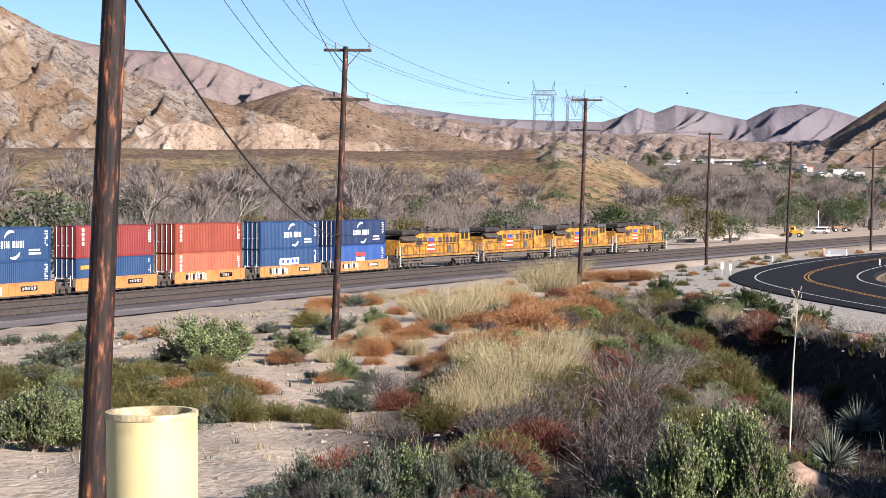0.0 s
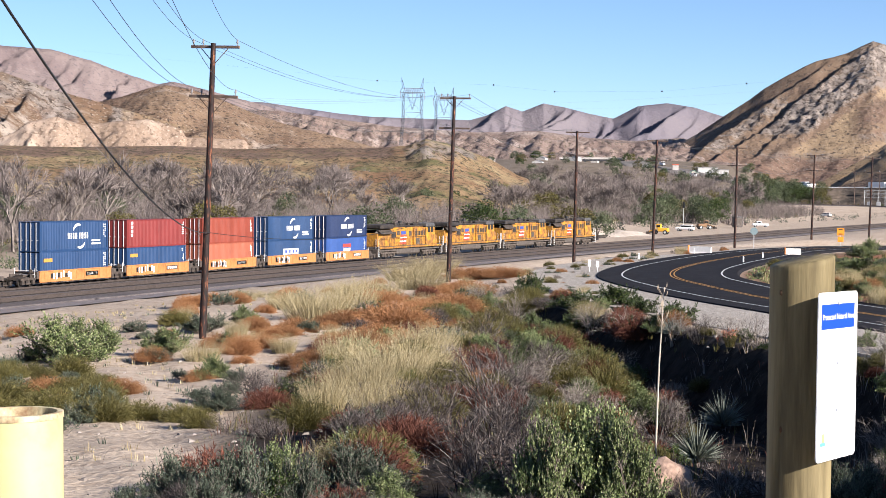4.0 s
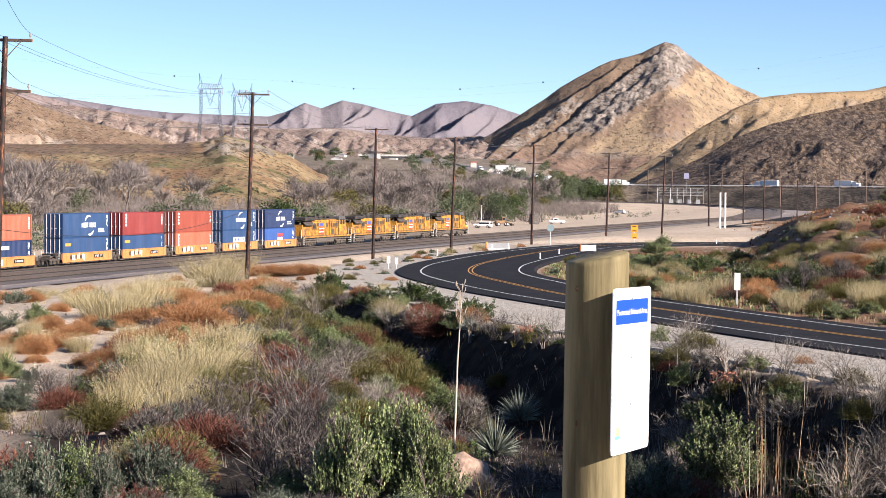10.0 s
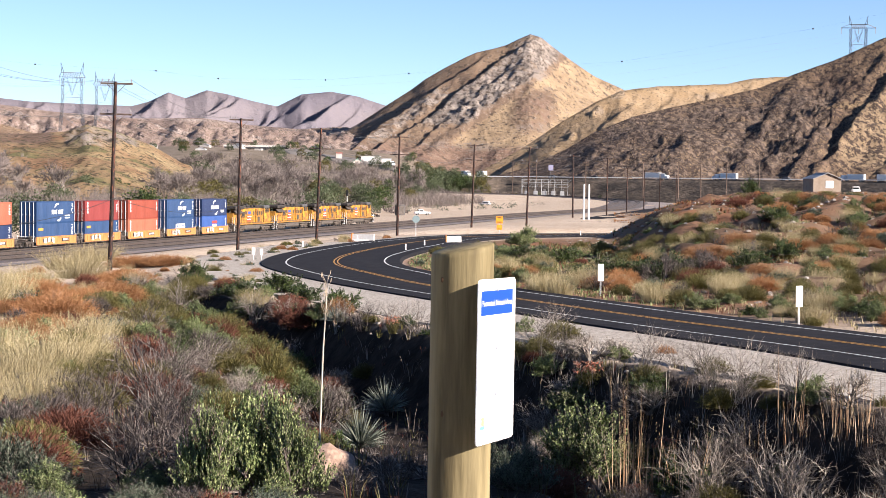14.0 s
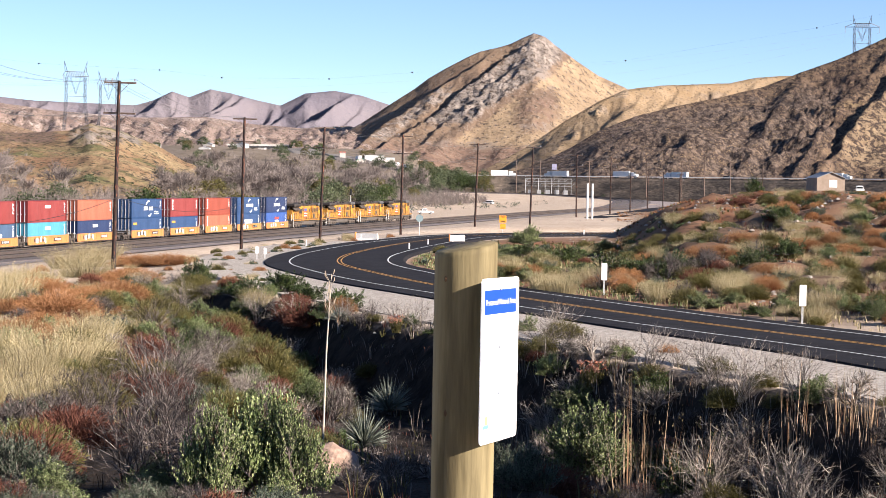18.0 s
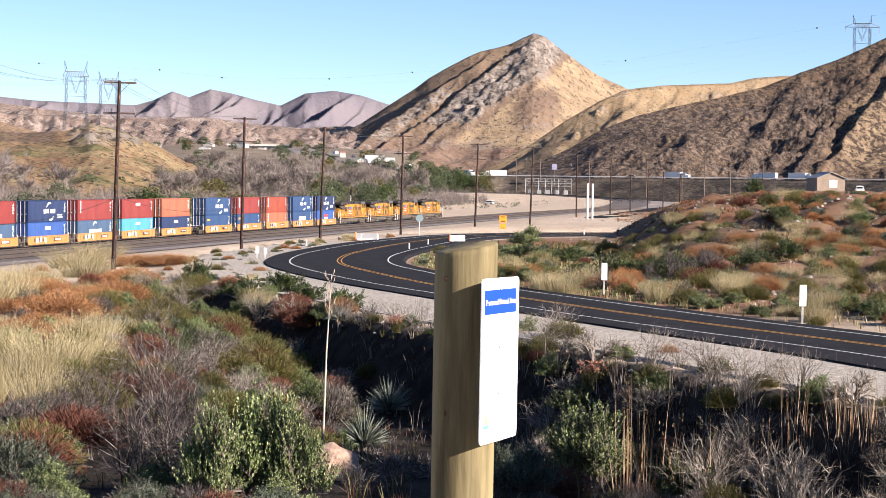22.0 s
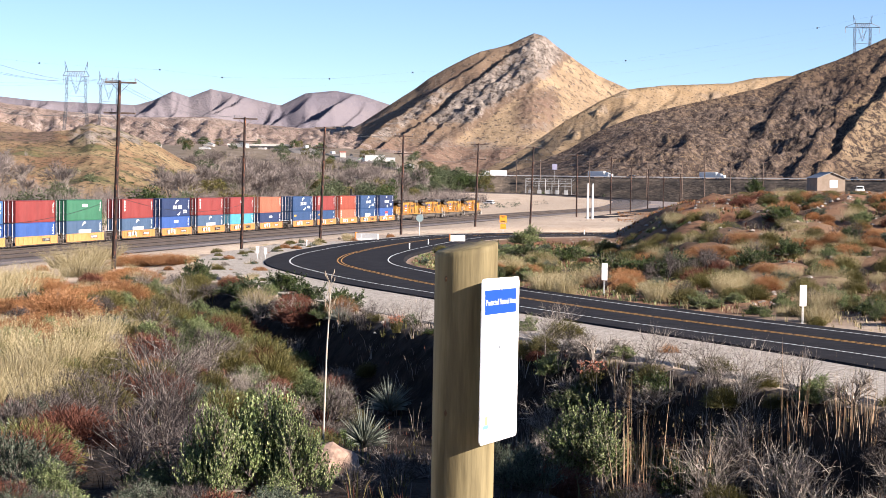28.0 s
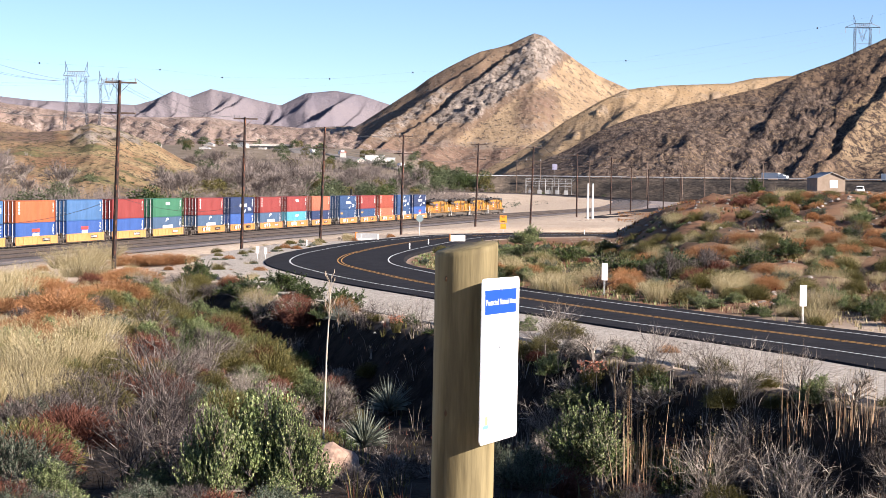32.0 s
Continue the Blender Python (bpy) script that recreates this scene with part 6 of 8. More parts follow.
def green_tree(seed, mat):
    rng = random.Random(seed)
    sv, sf, lv, lf = [], [], [], []
    for _ in range(4):
        base = Vector((rng.uniform(-0.4, 0.4), rng.uniform(-0.4, 0.4), 0))
        top = Vector((rng.uniform(-1.6, 1.6), rng.uniform(-1.6, 1.6), rng.uniform(3.5, 5.5)))
        add_stick(sv, sf, base, base.lerp(top, 0.5), 0.2, 0.13), add_stick(sv, sf, base.lerp(top, 0.5), top, 0.13, 0.05)
    for _ in range(44):
        d = rand_dir(rng, 0.5)
        c = Vector((d.x * 3.1, d.y * 3.1, 3.6 + d.z * 3.2)) * rng.uniform(0.75, 1.0)
        r = rng.uniform(0.6, 1.25)
        for _ in range(62):
            e = rand_dir(rng, 0.3)
            add_leaf(lv, lf, c + e * r * rng.uniform(0.4, 1), (e + rand_dir(rng) * 0.7).normalized(), rand_dir(rng), 0.34, 0.10)
    return tri_mesh("trunk", sv, sf, M_LIMB), tri_mesh("crown", lv, lf, mat)


M_LIMB = material("pale_limb", [(0.085, 0.07, 0.06), (0.15, 0.125, 0.108), (0.29, 0.25, 0.22)], 1.5, 0.95)
L_TWIGS = leaf_mat("tree_twigs", (0.14, 0.113, 0.102), (0.245, 0.202, 0.182), (0.38, 0.32, 0.29), 0.9)
BARE = [bare_tree(s) for s in (1, 2, 3, 4, 5)]
L_WILLOW = leaf_mat("leaf_willow", (0.045, 0.065, 0.03), (0.10, 0.125, 0.06), (0.19, 0.21, 0.12))
LEAFY = [green_tree(6, L_WILLOW), green_tree(7, L_OLIVE), green_tree(8, L_DEEP), green_tree(9, L_WILLOW)]
tree_rng = random.Random(5)


def tree(kind, x, y, scale):
    a, b = tree_rng.choice(BARE if kind == "bare" else LEAFY)
    ob = new("bare_tree" if kind == "bare" else "green_tree", a)
    ob.matrix_basis = Matrix.LocRotScale((x, y, gz(x, y) - 0.1), Euler((0, 0, tree_rng.uniform(0, 6.28))), (scale * 1.15, scale * 1.15, scale))
    crown = new("crown", b)
    crown.parent = ob
    tagged(ob, "leafless grey cottonwood in the dry river bed" if kind == "bare" else "leafy green willow in the dry river bed", "tree", "river trees")


for i in range(255):
    s, v = tree_rng.uniform(-290, 560), -42 - 118 * tree_rng.random() ** 1.4
    if s > -10:
        v -= 42 * min(1, (s + 10) / 60)
    p = on_track(s, v)
    if v > -58 and s < 60 or tree_rng.random() < 0.17:
        tree("green", p.x, p.y, tree_rng.uniform(0.6, 1.15))
    else:
        tree("bare", p.x, p.y, tree_rng.uniform(1.15, 2.0))
for i in range(40):                                   # the thicket where the line bends away
    p = on_track(tree_rng.uniform(330, 560), -tree_rng.uniform(75, 170))
    tree("green" if tree_rng.random() < 0.65 else "bare", p.x, p.y, tree_rng.uniform(0.7, 1.3))
for i in range(170):                                  # scrub and trees farther up the valley
    a, d = radians(tree_rng.uniform(-12.5, -1.6)), tree_rng.uniform(560, 900)
    tree("green" if tree_rng.random() < 0.45 else "bare", d * math.sin(a), d * math.cos(a), tree_rng.uniform(0.8, 1.5))


def thicket(name, label, mat, count, s0, s1, v0, v1, seed):
    """Willow scrub along the river bed: leafy clumps past counting."""
    rg = random.Random(seed)
    lv, lf = [], []
    for _ in range(count):
        p = on_track(rg.uniform(s0, s1), -rg.uniform(v0, v1))
        g, r = gz(p.x, p.y), rg.uniform(0.8, 2.0)
        for _ in range(42):
            e = rand_dir(rg, 0.6)
            add_leaf(lv, lf, Vector((p.x, p.y, g + r * 0.3)) + Vector((e.x * r, e.y * r, abs(e.z) * r * 1.2)) * rg.uniform(0.5, 1), (e + rand_dir(rg) * 0.6 + Vector((0, 0, 0.5))).normalized(), rand_dir(rg), 0.42, 0.09)
    tagged(new(name, tri_mesh(name, lv, lf, mat)), label, "thicket", kind="stuff")


thicket("willow_thicket", "green willow scrub behind the railway", L_WILLOW, 620, -290, 120, 26, 75, 1)
thicket("willow_thicket", "dull olive scrub in the river bed", L_OLIVE, 420, -290, 520, 60, 150, 2)
thicket("willow_thicket", "grey-green scrub in the river bed", L_SAGE, 560, -290, 520, 30, 160, 3)


def bare_thicket(count, s0, s1, v0, v1, seed):
    """Leafless saplings past counting: upright grey rods with forked tops."""
    rg = random.Random(seed)
    lv, lf = [], []
    for _ in range(count):
        p = on_track(rg.uniform(s0, s1), -rg.uniform(v0, v1))
        g, h = gz(p.x, p.y), rg.uniform(2.5, 7.5)
        for _ in range(26):
            q = Vector((p.x + rg.uniform(-1.5, 1.5), p.y + rg.uniform(-1.5, 1.5), g))
            d = Vector((rg.uniform(-0.3, 0.3), rg.uniform(-0.3, 0.3), 1)).normalized()
            tip = add_blade(lv, lf, q, d, h * rg.uniform(0.5, 1), 0.05, Vector((0, 0, 0)), rg)
            for _ in range(4):
                add_blade(lv, lf, q.lerp(tip, rg.uniform(0.3, 0.9)), (d + rand_dir(rg) * 0.7).normalized(), rg.uniform(0.6, 2.0), 0.035, Vector((0, 0, 0.05)), rg, 1)
    tagged(new("bare_thicket", tri_mesh("bare_thicket", lv, lf, L_TWIGS)), "dense leafless grey saplings in the river bed", "thicket", kind="stuff")


bare_thicket(3300, -290, 540, 60, 200, 4)


def far_thicket(count, a0, a1, d0, d1, seed):
    """Leafless brush and saplings past counting, far up the valley."""
    rg = random.Random(seed)
    lv, lf = [], []
    for _ in range(count):
        a, d = radians(rg.uniform(a0, a1)), rg.uniform(d0, d1)
        x, y = d * math.sin(a), d * math.cos(a)
        g, h = gz(x, y), rg.uniform(2.5, 7.0)
        for _ in range(18):
            q = Vector((x + rg.uniform(-3, 3), y + rg.uniform(-3, 3), g))
            e = Vector((rg.uniform(-0.5, 0.5), rg.uniform(-0.5, 0.5), 1)).normalized()
            add_blade(lv, lf, q, e, h * rg.uniform(0.5, 1), 0.13, rand_dir(rg) * 0.3, rg)
    tagged(new("bare_thicket", tri_mesh("bare_thicket", lv, lf, L_TWIGS)), "leafless grey brush far up the valley", "thicket", kind="stuff")


far_thicket(1500, -13, -1.2, 600, 1350, 21)
for i in range(44):                                   # brush below the freeway wall
    a, d = radians(tree_rng.uniform(0.3, 5.5)), tree_rng.uniform(962, 974)
    tree("green" if tree_rng.random() < 0.5 else "bare", d * math.sin(a), d * math.cos(a), tree_rng.uniform(0.3, 0.6))
for i in range(30):                                   # green grove where the valley narrows
    a, d = radians(tree_rng.uniform(-1.2, 1.4)), tree_rng.uniform(968, 1040)
    tree("green", d * math.sin(a), d * math.cos(a), tree_rng.uniform(1.2, 1.9))
for i in range(60):                                   # single trees over the far valley floor
    a, d = radians(tree_rng.uniform(-11, 0.5)), tree_rng.uniform(900, 1900)
    tree("green", d * math.sin(a), d * math.cos(a), tree_rng.uniform(0.7, 1.3))
for a, d, k in ((-9.2, 330, 1.25), (-8.0, 345, 1.0), (-6.4, 360, 1.1), (-5.6, 380, 0.9), (-3.9, 470, 1.3), (-12.8, 300, 1.1), (-27.2, 190, 1.3)):   # round willows among the bare trees
    tree("green", d * math.sin(radians(a)), d * math.cos(radians(a)), k)
plant("E", 370 * math.sin(radians(9.75)), 370 * math.cos(radians(9.75)), 2.6, 4.2)


def stones(name, label, count, a0, a1, d0, d1, keep, seed, size):
    """Loose stones past counting: bent wedges lying on the ground."""
    rg = np.random.default_rng(seed)
    a, d = np.radians(rg.uniform(a0, a1, count)), np.sqrt(rg.uniform(d0 ** 2, d1 ** 2, count))
    x, y = d * np.sin(a), d * np.cos(a)
    ok = keep(x, y, beside_road(x, y))
    x, y = x[ok], y[ok]
    z = rolling(x, y)
    n = len(x)
    shape = np.array([(-1, -0.8, -0.4), (1, -0.9, -0.4), (0.9, 1, -0.4), (-0.9, 0.8, -0.4), (-0.5, -0.4, 0.5), (0.6, -0.3, 0.7), (0.4, 0.5, 0.55), (-0.5, 0.5, 0.4)])
    r = size * rg.uniform(0.4, 1.5, n) ** 1.6
    t = rg.uniform(0, 6.283, n)
    jit = rg.uniform(0.7, 1.3, (n, 8, 3))
    P = shape[None] * jit * r[:, None, None]
    X = x[:, None] + P[:, :, 0] * np.cos(t)[:, None] - P[:, :, 1] * np.sin(t)[:, None]
    Y = y[:, None] + P[:, :, 0] * np.sin(t)[:, None] + P[:, :, 1] * np.cos(t)[:, None]
    Z = z[:, None] + P[:, :, 2] * 0.8
    k = np.arange(n)[:, None] * 8
    quads = np.array([(4, 5, 6, 7), (0, 1, 5, 4), (1, 2, 6, 5), (2, 3, 7, 6), (3, 0, 4, 7)])
    faces = (k[:, :, None] + quads[None]).reshape(-1, 4)
    return tagged(new(name, tri_mesh(name, np.stack([X, Y, Z], -1).reshape(-1, 3).tolist(), faces.tolist(), M_STONE)), label, "stones", kind="stuff")


M_STONE = material("pale_stone", [(0.17, 0.14, 0.12), (0.29, 0.25, 0.215), (0.40, 0.36, 0.32)], 3, 0.95, 0, 0.5, 20, island=0.35)
stones("rubble", "pale loose stones over the rise", 5200, 4, 17, 95, 330, lambda x, y, r: r > 9, 1, 0.11)
stones("rubble", "pale loose stones along the gravel shoulder", 2600, -8, 16, 42, 130, lambda x, y, r: (r < -6.5) & (r > -13.5), 2, 0.09)
stones("rubble", "loose stones on the trodden sand", 900, -31, -12, 28, 100, lambda x, y, r: along(x, y)[1] > 40, 3, 0.05)


# ---- utility poles and wires ----
m_pole = material("pole_wood", [(0.010, 0.007, 0.006), (0.026, 0.012, 0.009), (0.085, 0.03, 0.016), (0.30, 0.125, 0.055)], 9.0, 0.7, 0, 0.8, 30, stretch=(1, 1, 0.22), stops=[0.40, 0.54, 0.60, 0.70], second=(1.3, 0.7, 1.3))
m_arm = material("arm_wood", [(0.05, 0.035, 0.03), (0.13, 0.09, 0.07), (0.2, 0.15, 0.12)], 5, 0.9, stretch=(0.3, 1, 1))
m_insul = plain("insulator", (0.20, 0.19, 0.19), 0.25, 0, 0.15)
m_wire = plain("wire", (0.05, 0.05, 0.052), 0.6, 0.2, 0.1)
m_cable = plain("cable", (0.015, 0.015, 0.016), 0.6, 0, 0.1)
HEAD = {}


def utility_pole(key, x, y, lean, tall=12.5, thick=0.17, arms=(0.15, 2.35)):
    """A wooden pole with crossarms square to the line, leaning by some degrees."""
    ob = new("utility_pole")
    ob.matrix_basis = pose(x, y, gz(x, y) - 0.4, 0, lean, 0)
    bm = bmesh.new()
    rod(bm, (0, 0, 0), (0, 0, tall + 0.4), thick, thick * 0.68, 18)
    part("pole", bm, m_pole, ob)
    turn = Matrix.Rotation(-H0, 4, "Z")
    pts = {}
    for j, down in enumerate(arms):
        z = tall + 0.4 - down
        bm = bmesh.new()
        box(bm, -1.23, 1.23, 0.12, 0.23, z - 0.06, z + 0.07, 0.01, turn)
        arm = part("crossarm", bm, m_arm, ob)
        bm = bmesh.new()
        for k in (-1, 1):
            rod(bm, turn @ Vector((k * 0.7, 0.12, z - 0.05)), turn @ Vector((0, 0.14, z - 0.75)), 0.02, 0.02, 5)
        part("brace", bm, m_arm, ob)
        for i, k in enumerate((-1.12, -0.62, 1.12)):
            bm = bmesh.new()
            c = turn @ Vector((k, 0.17, z + 0.07))
            rod(bm, c, c + Vector((0, 0, 0.12)), 0.02, 0.02, 6)
            rod(bm, c + Vector((0, 0, 0.1)), c + Vector((0, 0, 0.2)), 0.06, 0.04, 8)
            rod(bm, c + Vector((0, 0, 0.2)), c + Vector((0, 0, 0.27)), 0.045, 0.03, 8)
            part("insulator", bm, m_insul, arm)
            pts[(j, i)] = c + Vector((0, 0, 0.24))
    pts["low"] = turn @ Vector((0.15, 0, tall - 8.0))
    HEAD[key] = {k: ob.matrix_basis @ v for k, v in pts.items()}
    return tagged(ob, "weathered reddish-brown wooden utility pole with two crossarms", "utility pole", "poles along the railway")


POLES = [(-25.2, 77.2, 2.0), (-23.8, 130.6, 1.5), (-19.6, 175.8, 1.0), (-13.9, 204.4, 1.8), (-5.3, 227.1, 0.8), (4.8, 271.8, 1.5), (13.9, 289.2, 1.7), (26.7, 362.6, -0.2), (36.4, 394.3, 0.3)]
for i, (x, y, lean) in enumerate(POLES):
    utility_pole(i + 1, x, y, lean, (13.1, 13.7, 12.95, 12.8)[i] if i < 4 else 12.5)
near_pole = utility_pole(0, -10.86, 22.6, 2.6, 12.6, 0.2)
tagged(near_pole, "thick rust-streaked wooden utility pole close by", "utility pole")
for j, (x, y) in enumerate([(46.5, 450.0), (57.0, 505.0), (68.0, 560.0), (81.0, 620.0)]):
    utility_pole(10 + j, x, y, 0.5, 11.0)


def wire(a, b, sag, r, mat=None, name="wire", label="thin dark overhead wire between poles"):
    vs, fs = [], []
    n = 18
    pts = [a.lerp(b, i / n) - Vector((0, 0, 4 * sag * (i / n) * (1 - i / n))) for i in range(n + 1)]
    d = (b - a).normalized()
    u = d.orthogonal().normalized()
    w = d.cross(u)
    for i, p in enumerate(pts):
        vs += [tuple(p + u * (r * math.cos(k * 1.5708)) + w * (r * math.sin(k * 1.5708))) for k in range(4)]
        if i:
            fs += [(4 * i - 4 + k, 4 * i - 4 + (k + 1) % 4, 4 * i + (k + 1) % 4, 4 * i + k) for k in range(4)]
    me = bpy.data.meshes.new(name)
    me.from_pydata(vs, [], fs)
    me.materials.append(mat or m_wire)
    return tagged(new(name, me), label, "wire", "overhead wires")


for i in range(9):
    for j in (0, 1):
        for k in range(3):
            if i < 6 or k != 1:
                wire(HEAD[i][(j, k)], HEAD[i + 1][(j, k)], 0.5 + 0.012 * (HEAD[i][(j, k)] - HEAD[i + 1][(j, k)]).length, 0.009 if i < 2 else 0.012)
a, b = HEAD[0]["low"] + Vector((0, 0, 3.3)), HEAD[1]["low"]
wire(a, b, 1.0, 0.022, m_cable, "cable", "sagging black cable between poles")
wire(b, HEAD[2]["low"], 1.0, 0.018, m_cable, "cable", "sagging black cable between poles")
wire(HEAD[2]["low"], HEAD[3]["low"], 0.9, 0.018, m_cable, "cable", "sagging black cable between poles")

# ---- bollard and sign close to the camera ----
m_cream = material("cream_paint", [(0.34, 0.27, 0.13), (0.49, 0.43, 0.215), (0.54, 0.48, 0.26)], 5, 0.5, 0, 0.05, 40, stops=[0.22, 0.42, 0.7])
m_rustrim = material("rust_rim", [(0.16, 0.085, 0.045), (0.42, 0.34, 0.20), (0.60, 0.54, 0.36)], 18, 0.9, 0, 0.5, 60)
bx, by = 4.43 * math.sin(radians(-23.6)), 4.43 * math.cos(radians(-23.6))
bollard = tagged(new("bollard"), "cream-painted steel pipe bollard with a rusty rim", "bollard")
bollard.matrix_basis = pose(bx, by, gz(bx, by), 0, -0.6, 0)
tall = 8.767 - gz(bx, by)
bm = bmesh.new()
rod(bm, (0, 0, -0.2), (0, 0, tall - 0.012), 0.11, 0.11, 48, False)
rod(bm, (0, 0, tall - 0.6), (0, 0, tall - 0.02), 0.098, 0.098, 48, False)
part("pipe", bm, m_cream, bollard, smooth=True)
bm = bmesh.new()
ring = [(0.112, tall - 0.014), (0.112, tall), (0.097, tall), (0.097, tall - 0.05)]
rows = [[bm.verts.new((r * math.cos(2 * math.pi * i / 48), r * math.sin(2 * math.pi * i / 48), z)) for i in range(48)] for r, z in ring]
for a, b in zip(rows, rows[1:]):
    for i in range(48):
        bm.faces.new((a[i], a[(i + 1) % 48], b[(i + 1) % 48], b[i]))
part("rim", bm, m_rustrim, bollard, "chipped rusty rim")
bm = bmesh.new()
rod(bm, (0.0, 0, tall - 0.35), (0.0, 0, tall - 0.3), 0.097, 0.097, 32)
part("fill", bm, m_rustrim, bollard)

m_post = material("post_wood", [(0.035, 0.026, 0.013), (0.12, 0.094, 0.045), (0.215, 0.172, 0.086), (0.29, 0.235, 0.125)], 9, 0.8, 0, 0.5, 40, stretch=(1, 1, 0.09), stops=[0.25, 0.42, 0.55, 0.72])
px, py = 0.0817, 5.71
post_z = gz(px, py)
post = tagged(new("sign_post"), "round pressure-treated timber post with checks and knots", "post")
post.matrix_basis = pose(px - 0.02, py, post_z, 0, 0.4, 0)
top = 9.3 - 5.71 * math.tan(radians(2.02)) - post_z
bm = bmesh.new()
n = 64


def facets(a):
    """The post's outline: a peeled round log, a little uneven."""
    return 0.0985 + 0.0012 * math.sin(2 * a + 0.6) + 0.0008 * math.sin(5 * a)


levels = np.concatenate([np.linspace(-0.3, top - 0.02, 14), [top - 0.005, top]])
prev = None
for z in levels:
    row = []
    for i in range(n):
        a = 2 * math.pi * i / n
        r = facets(a) * (1 + 0.008 * math.sin(3 * a + 2 * z) + 0.006 * math.sin(7 * a))
        crack = 0.010 * max(0, 1 - abs(((a - 4.05 + 0.05 * math.sin(6 * z)) + math.pi) % (2 * math.pi) - math.pi) / 0.05)
        if z > top - 0.01:
            r -= 0.006 if z == top else 0.0
        tilt = 0.018 * math.cos(a - 0.4) if z >= top - 0.021 else 0
        row.append(bm.verts.new(((r - crack) * math.cos(a), (r - crack) * math.sin(a), z + tilt)))
    if prev:
        for i in range(n):
            bm.faces.new((prev[i], prev[(i + 1) % n], row[(i + 1) % n], row[i]))
    prev = row
bm.faces.new(prev)
part("timber", bm, m_post, post, smooth=True)
bm = bmesh.new()
for a, z in ((4.0, top - 0.10), (4.1, top - 0.52), (4.9, top - 0.80)):
    bmesh.ops.create_uvsphere(bm, u_segments=10, v_segments=6, radius=0.008, matrix=Matrix.Translation((0.094 * math.cos(a), 0.094 * math.sin(a), z)) @ Matrix.Diagonal((1, 1, 1.5, 1)))
knots = part("knot", bm, plain("knot_wood", (0.09, 0.05, 0.025), 0.9), post)

m_sign = plain("sign_white", (0.82, 0.82, 0.80), 0.4, 0, 0.03)
m_signblue = plain("sign_blue", (0.015, 0.06, 0.36), 0.4, 0, 0.05)
m_signgrey = plain("sign_grey", (0.30, 0.32, 0.36), 0.5, 0, 0.1)
m_signgreen = plain("sign_green", (0.25, 0.55, 0.15), 0.5, 0, 0.1)
sign = tagged(new("notice_sign"), "white aluminium notice sign with a blue heading band", "sign")
SW, SH = 0.305, 0.512
sign.matrix_basis = Matrix.Translation((0.180, 5.655, 9.3 - 0.29 - 0.262)) @ Matrix.Rotation(radians(66), 4, "Z") @ Matrix.Rotation(radians(0.8), 4, "Y")


def sign_bar(name, x0, x1, z0, z1, mat, label="", lift=0.0006):
    bm = bmesh.new()
    box(bm, x0, x1, -0.004 - lift, -0.0015, z0, z1)
    return part(name, bm, mat, sign, label)


bm = bmesh.new()
r = 0.016
outline = []
for cx, cz, a0 in ((SW / 2 - r, SH / 2 - r, 0), (-SW / 2 + r, SH / 2 - r, 90), (-SW / 2 + r, -SH / 2 + r, 180), (SW / 2 - r, -SH / 2 + r, 270)):
    for k in range(6):
        a = radians(a0 + 18 * k)
        outline.append(bm.verts.new((cx + r * math.cos(a), -0.004, cz + r * math.sin(a))))
f = bm.faces.new(outline)
ext = bmesh.ops.extrude_face_region(bm, geom=[f])["geom"]
for v in ext:
    if isinstance(v, bmesh.types.BMVert):
        v.co.y += 0.004
bmesh.ops.recalc_face_normals(bm, faces=bm.faces)
part("panel", bm, m_sign, sign)
sign_bar("heading_band", -0.132, 0.128, SH / 2 - 0.112, SH / 2 - 0.036, m_signblue, "blue heading band")
sign_bar("border_line", -0.132, 0.128, SH / 2 - 0.022, SH / 2 - 0.020, m_signgrey)
sign_bar("border_line", -0.132, 0.128, -SH / 2 + 0.020, -SH / 2 + 0.022, m_signgrey)
for z, w in ((0.085, 0.09), (0.06, 0.12), (0.03, 0.10), (-0.01, 0.12), (-0.03, 0.08), (-0.07, 0.11), (-0.09, 0.05)):
    sign_bar("text_line", -0.1, -0.1 + w * 0.5, z, z + 0.0025, plain("sign_pale", (0.68, 0.69, 0.71), 0.5, 0, 0.02))
for z in (0.04, -0.105, SH / 2 - 0.034):
    bm = bmesh.new()
    rod(bm, (-0.005, -0.001, z), (-0.005, -0.008, z), 0.006, 0.005, 10)
    part("bolt", bm, m_signgrey, sign)
sign_bar("logo_mark", -0.128, -0.085, -SH / 2 + 0.047, -SH / 2 + 0.058, plain("logo_blue", (0.12, 0.45, 0.60), 0.5, 0, 0.05))
sign_bar("logo_mark", -0.115, -0.092, -SH / 2 + 0.058, -SH / 2 + 0.085, m_signgreen)
sign_bar("logo_mark", 0.0, 0.07, -SH / 2 + 0.062, -SH / 2 + 0.078, plain("logo_gold", (0.75, 0.68, 0.35), 0.5, 0, 0.05))
words = bpy.data.curves.new("heading_text", "FONT")
words.body, words.size, words.align_x, words.extrude = "Protected Natural Area", 0.0255, "CENTER", 0.0002
words.materials.append(m_sign)
text = new("heading_text", words)
text.parent = sign
text.matrix_basis = Matrix.Translation((-0.002, -0.0054, SH / 2 - 0.083)) @ Matrix.Rotation(radians(90), 4, "X")


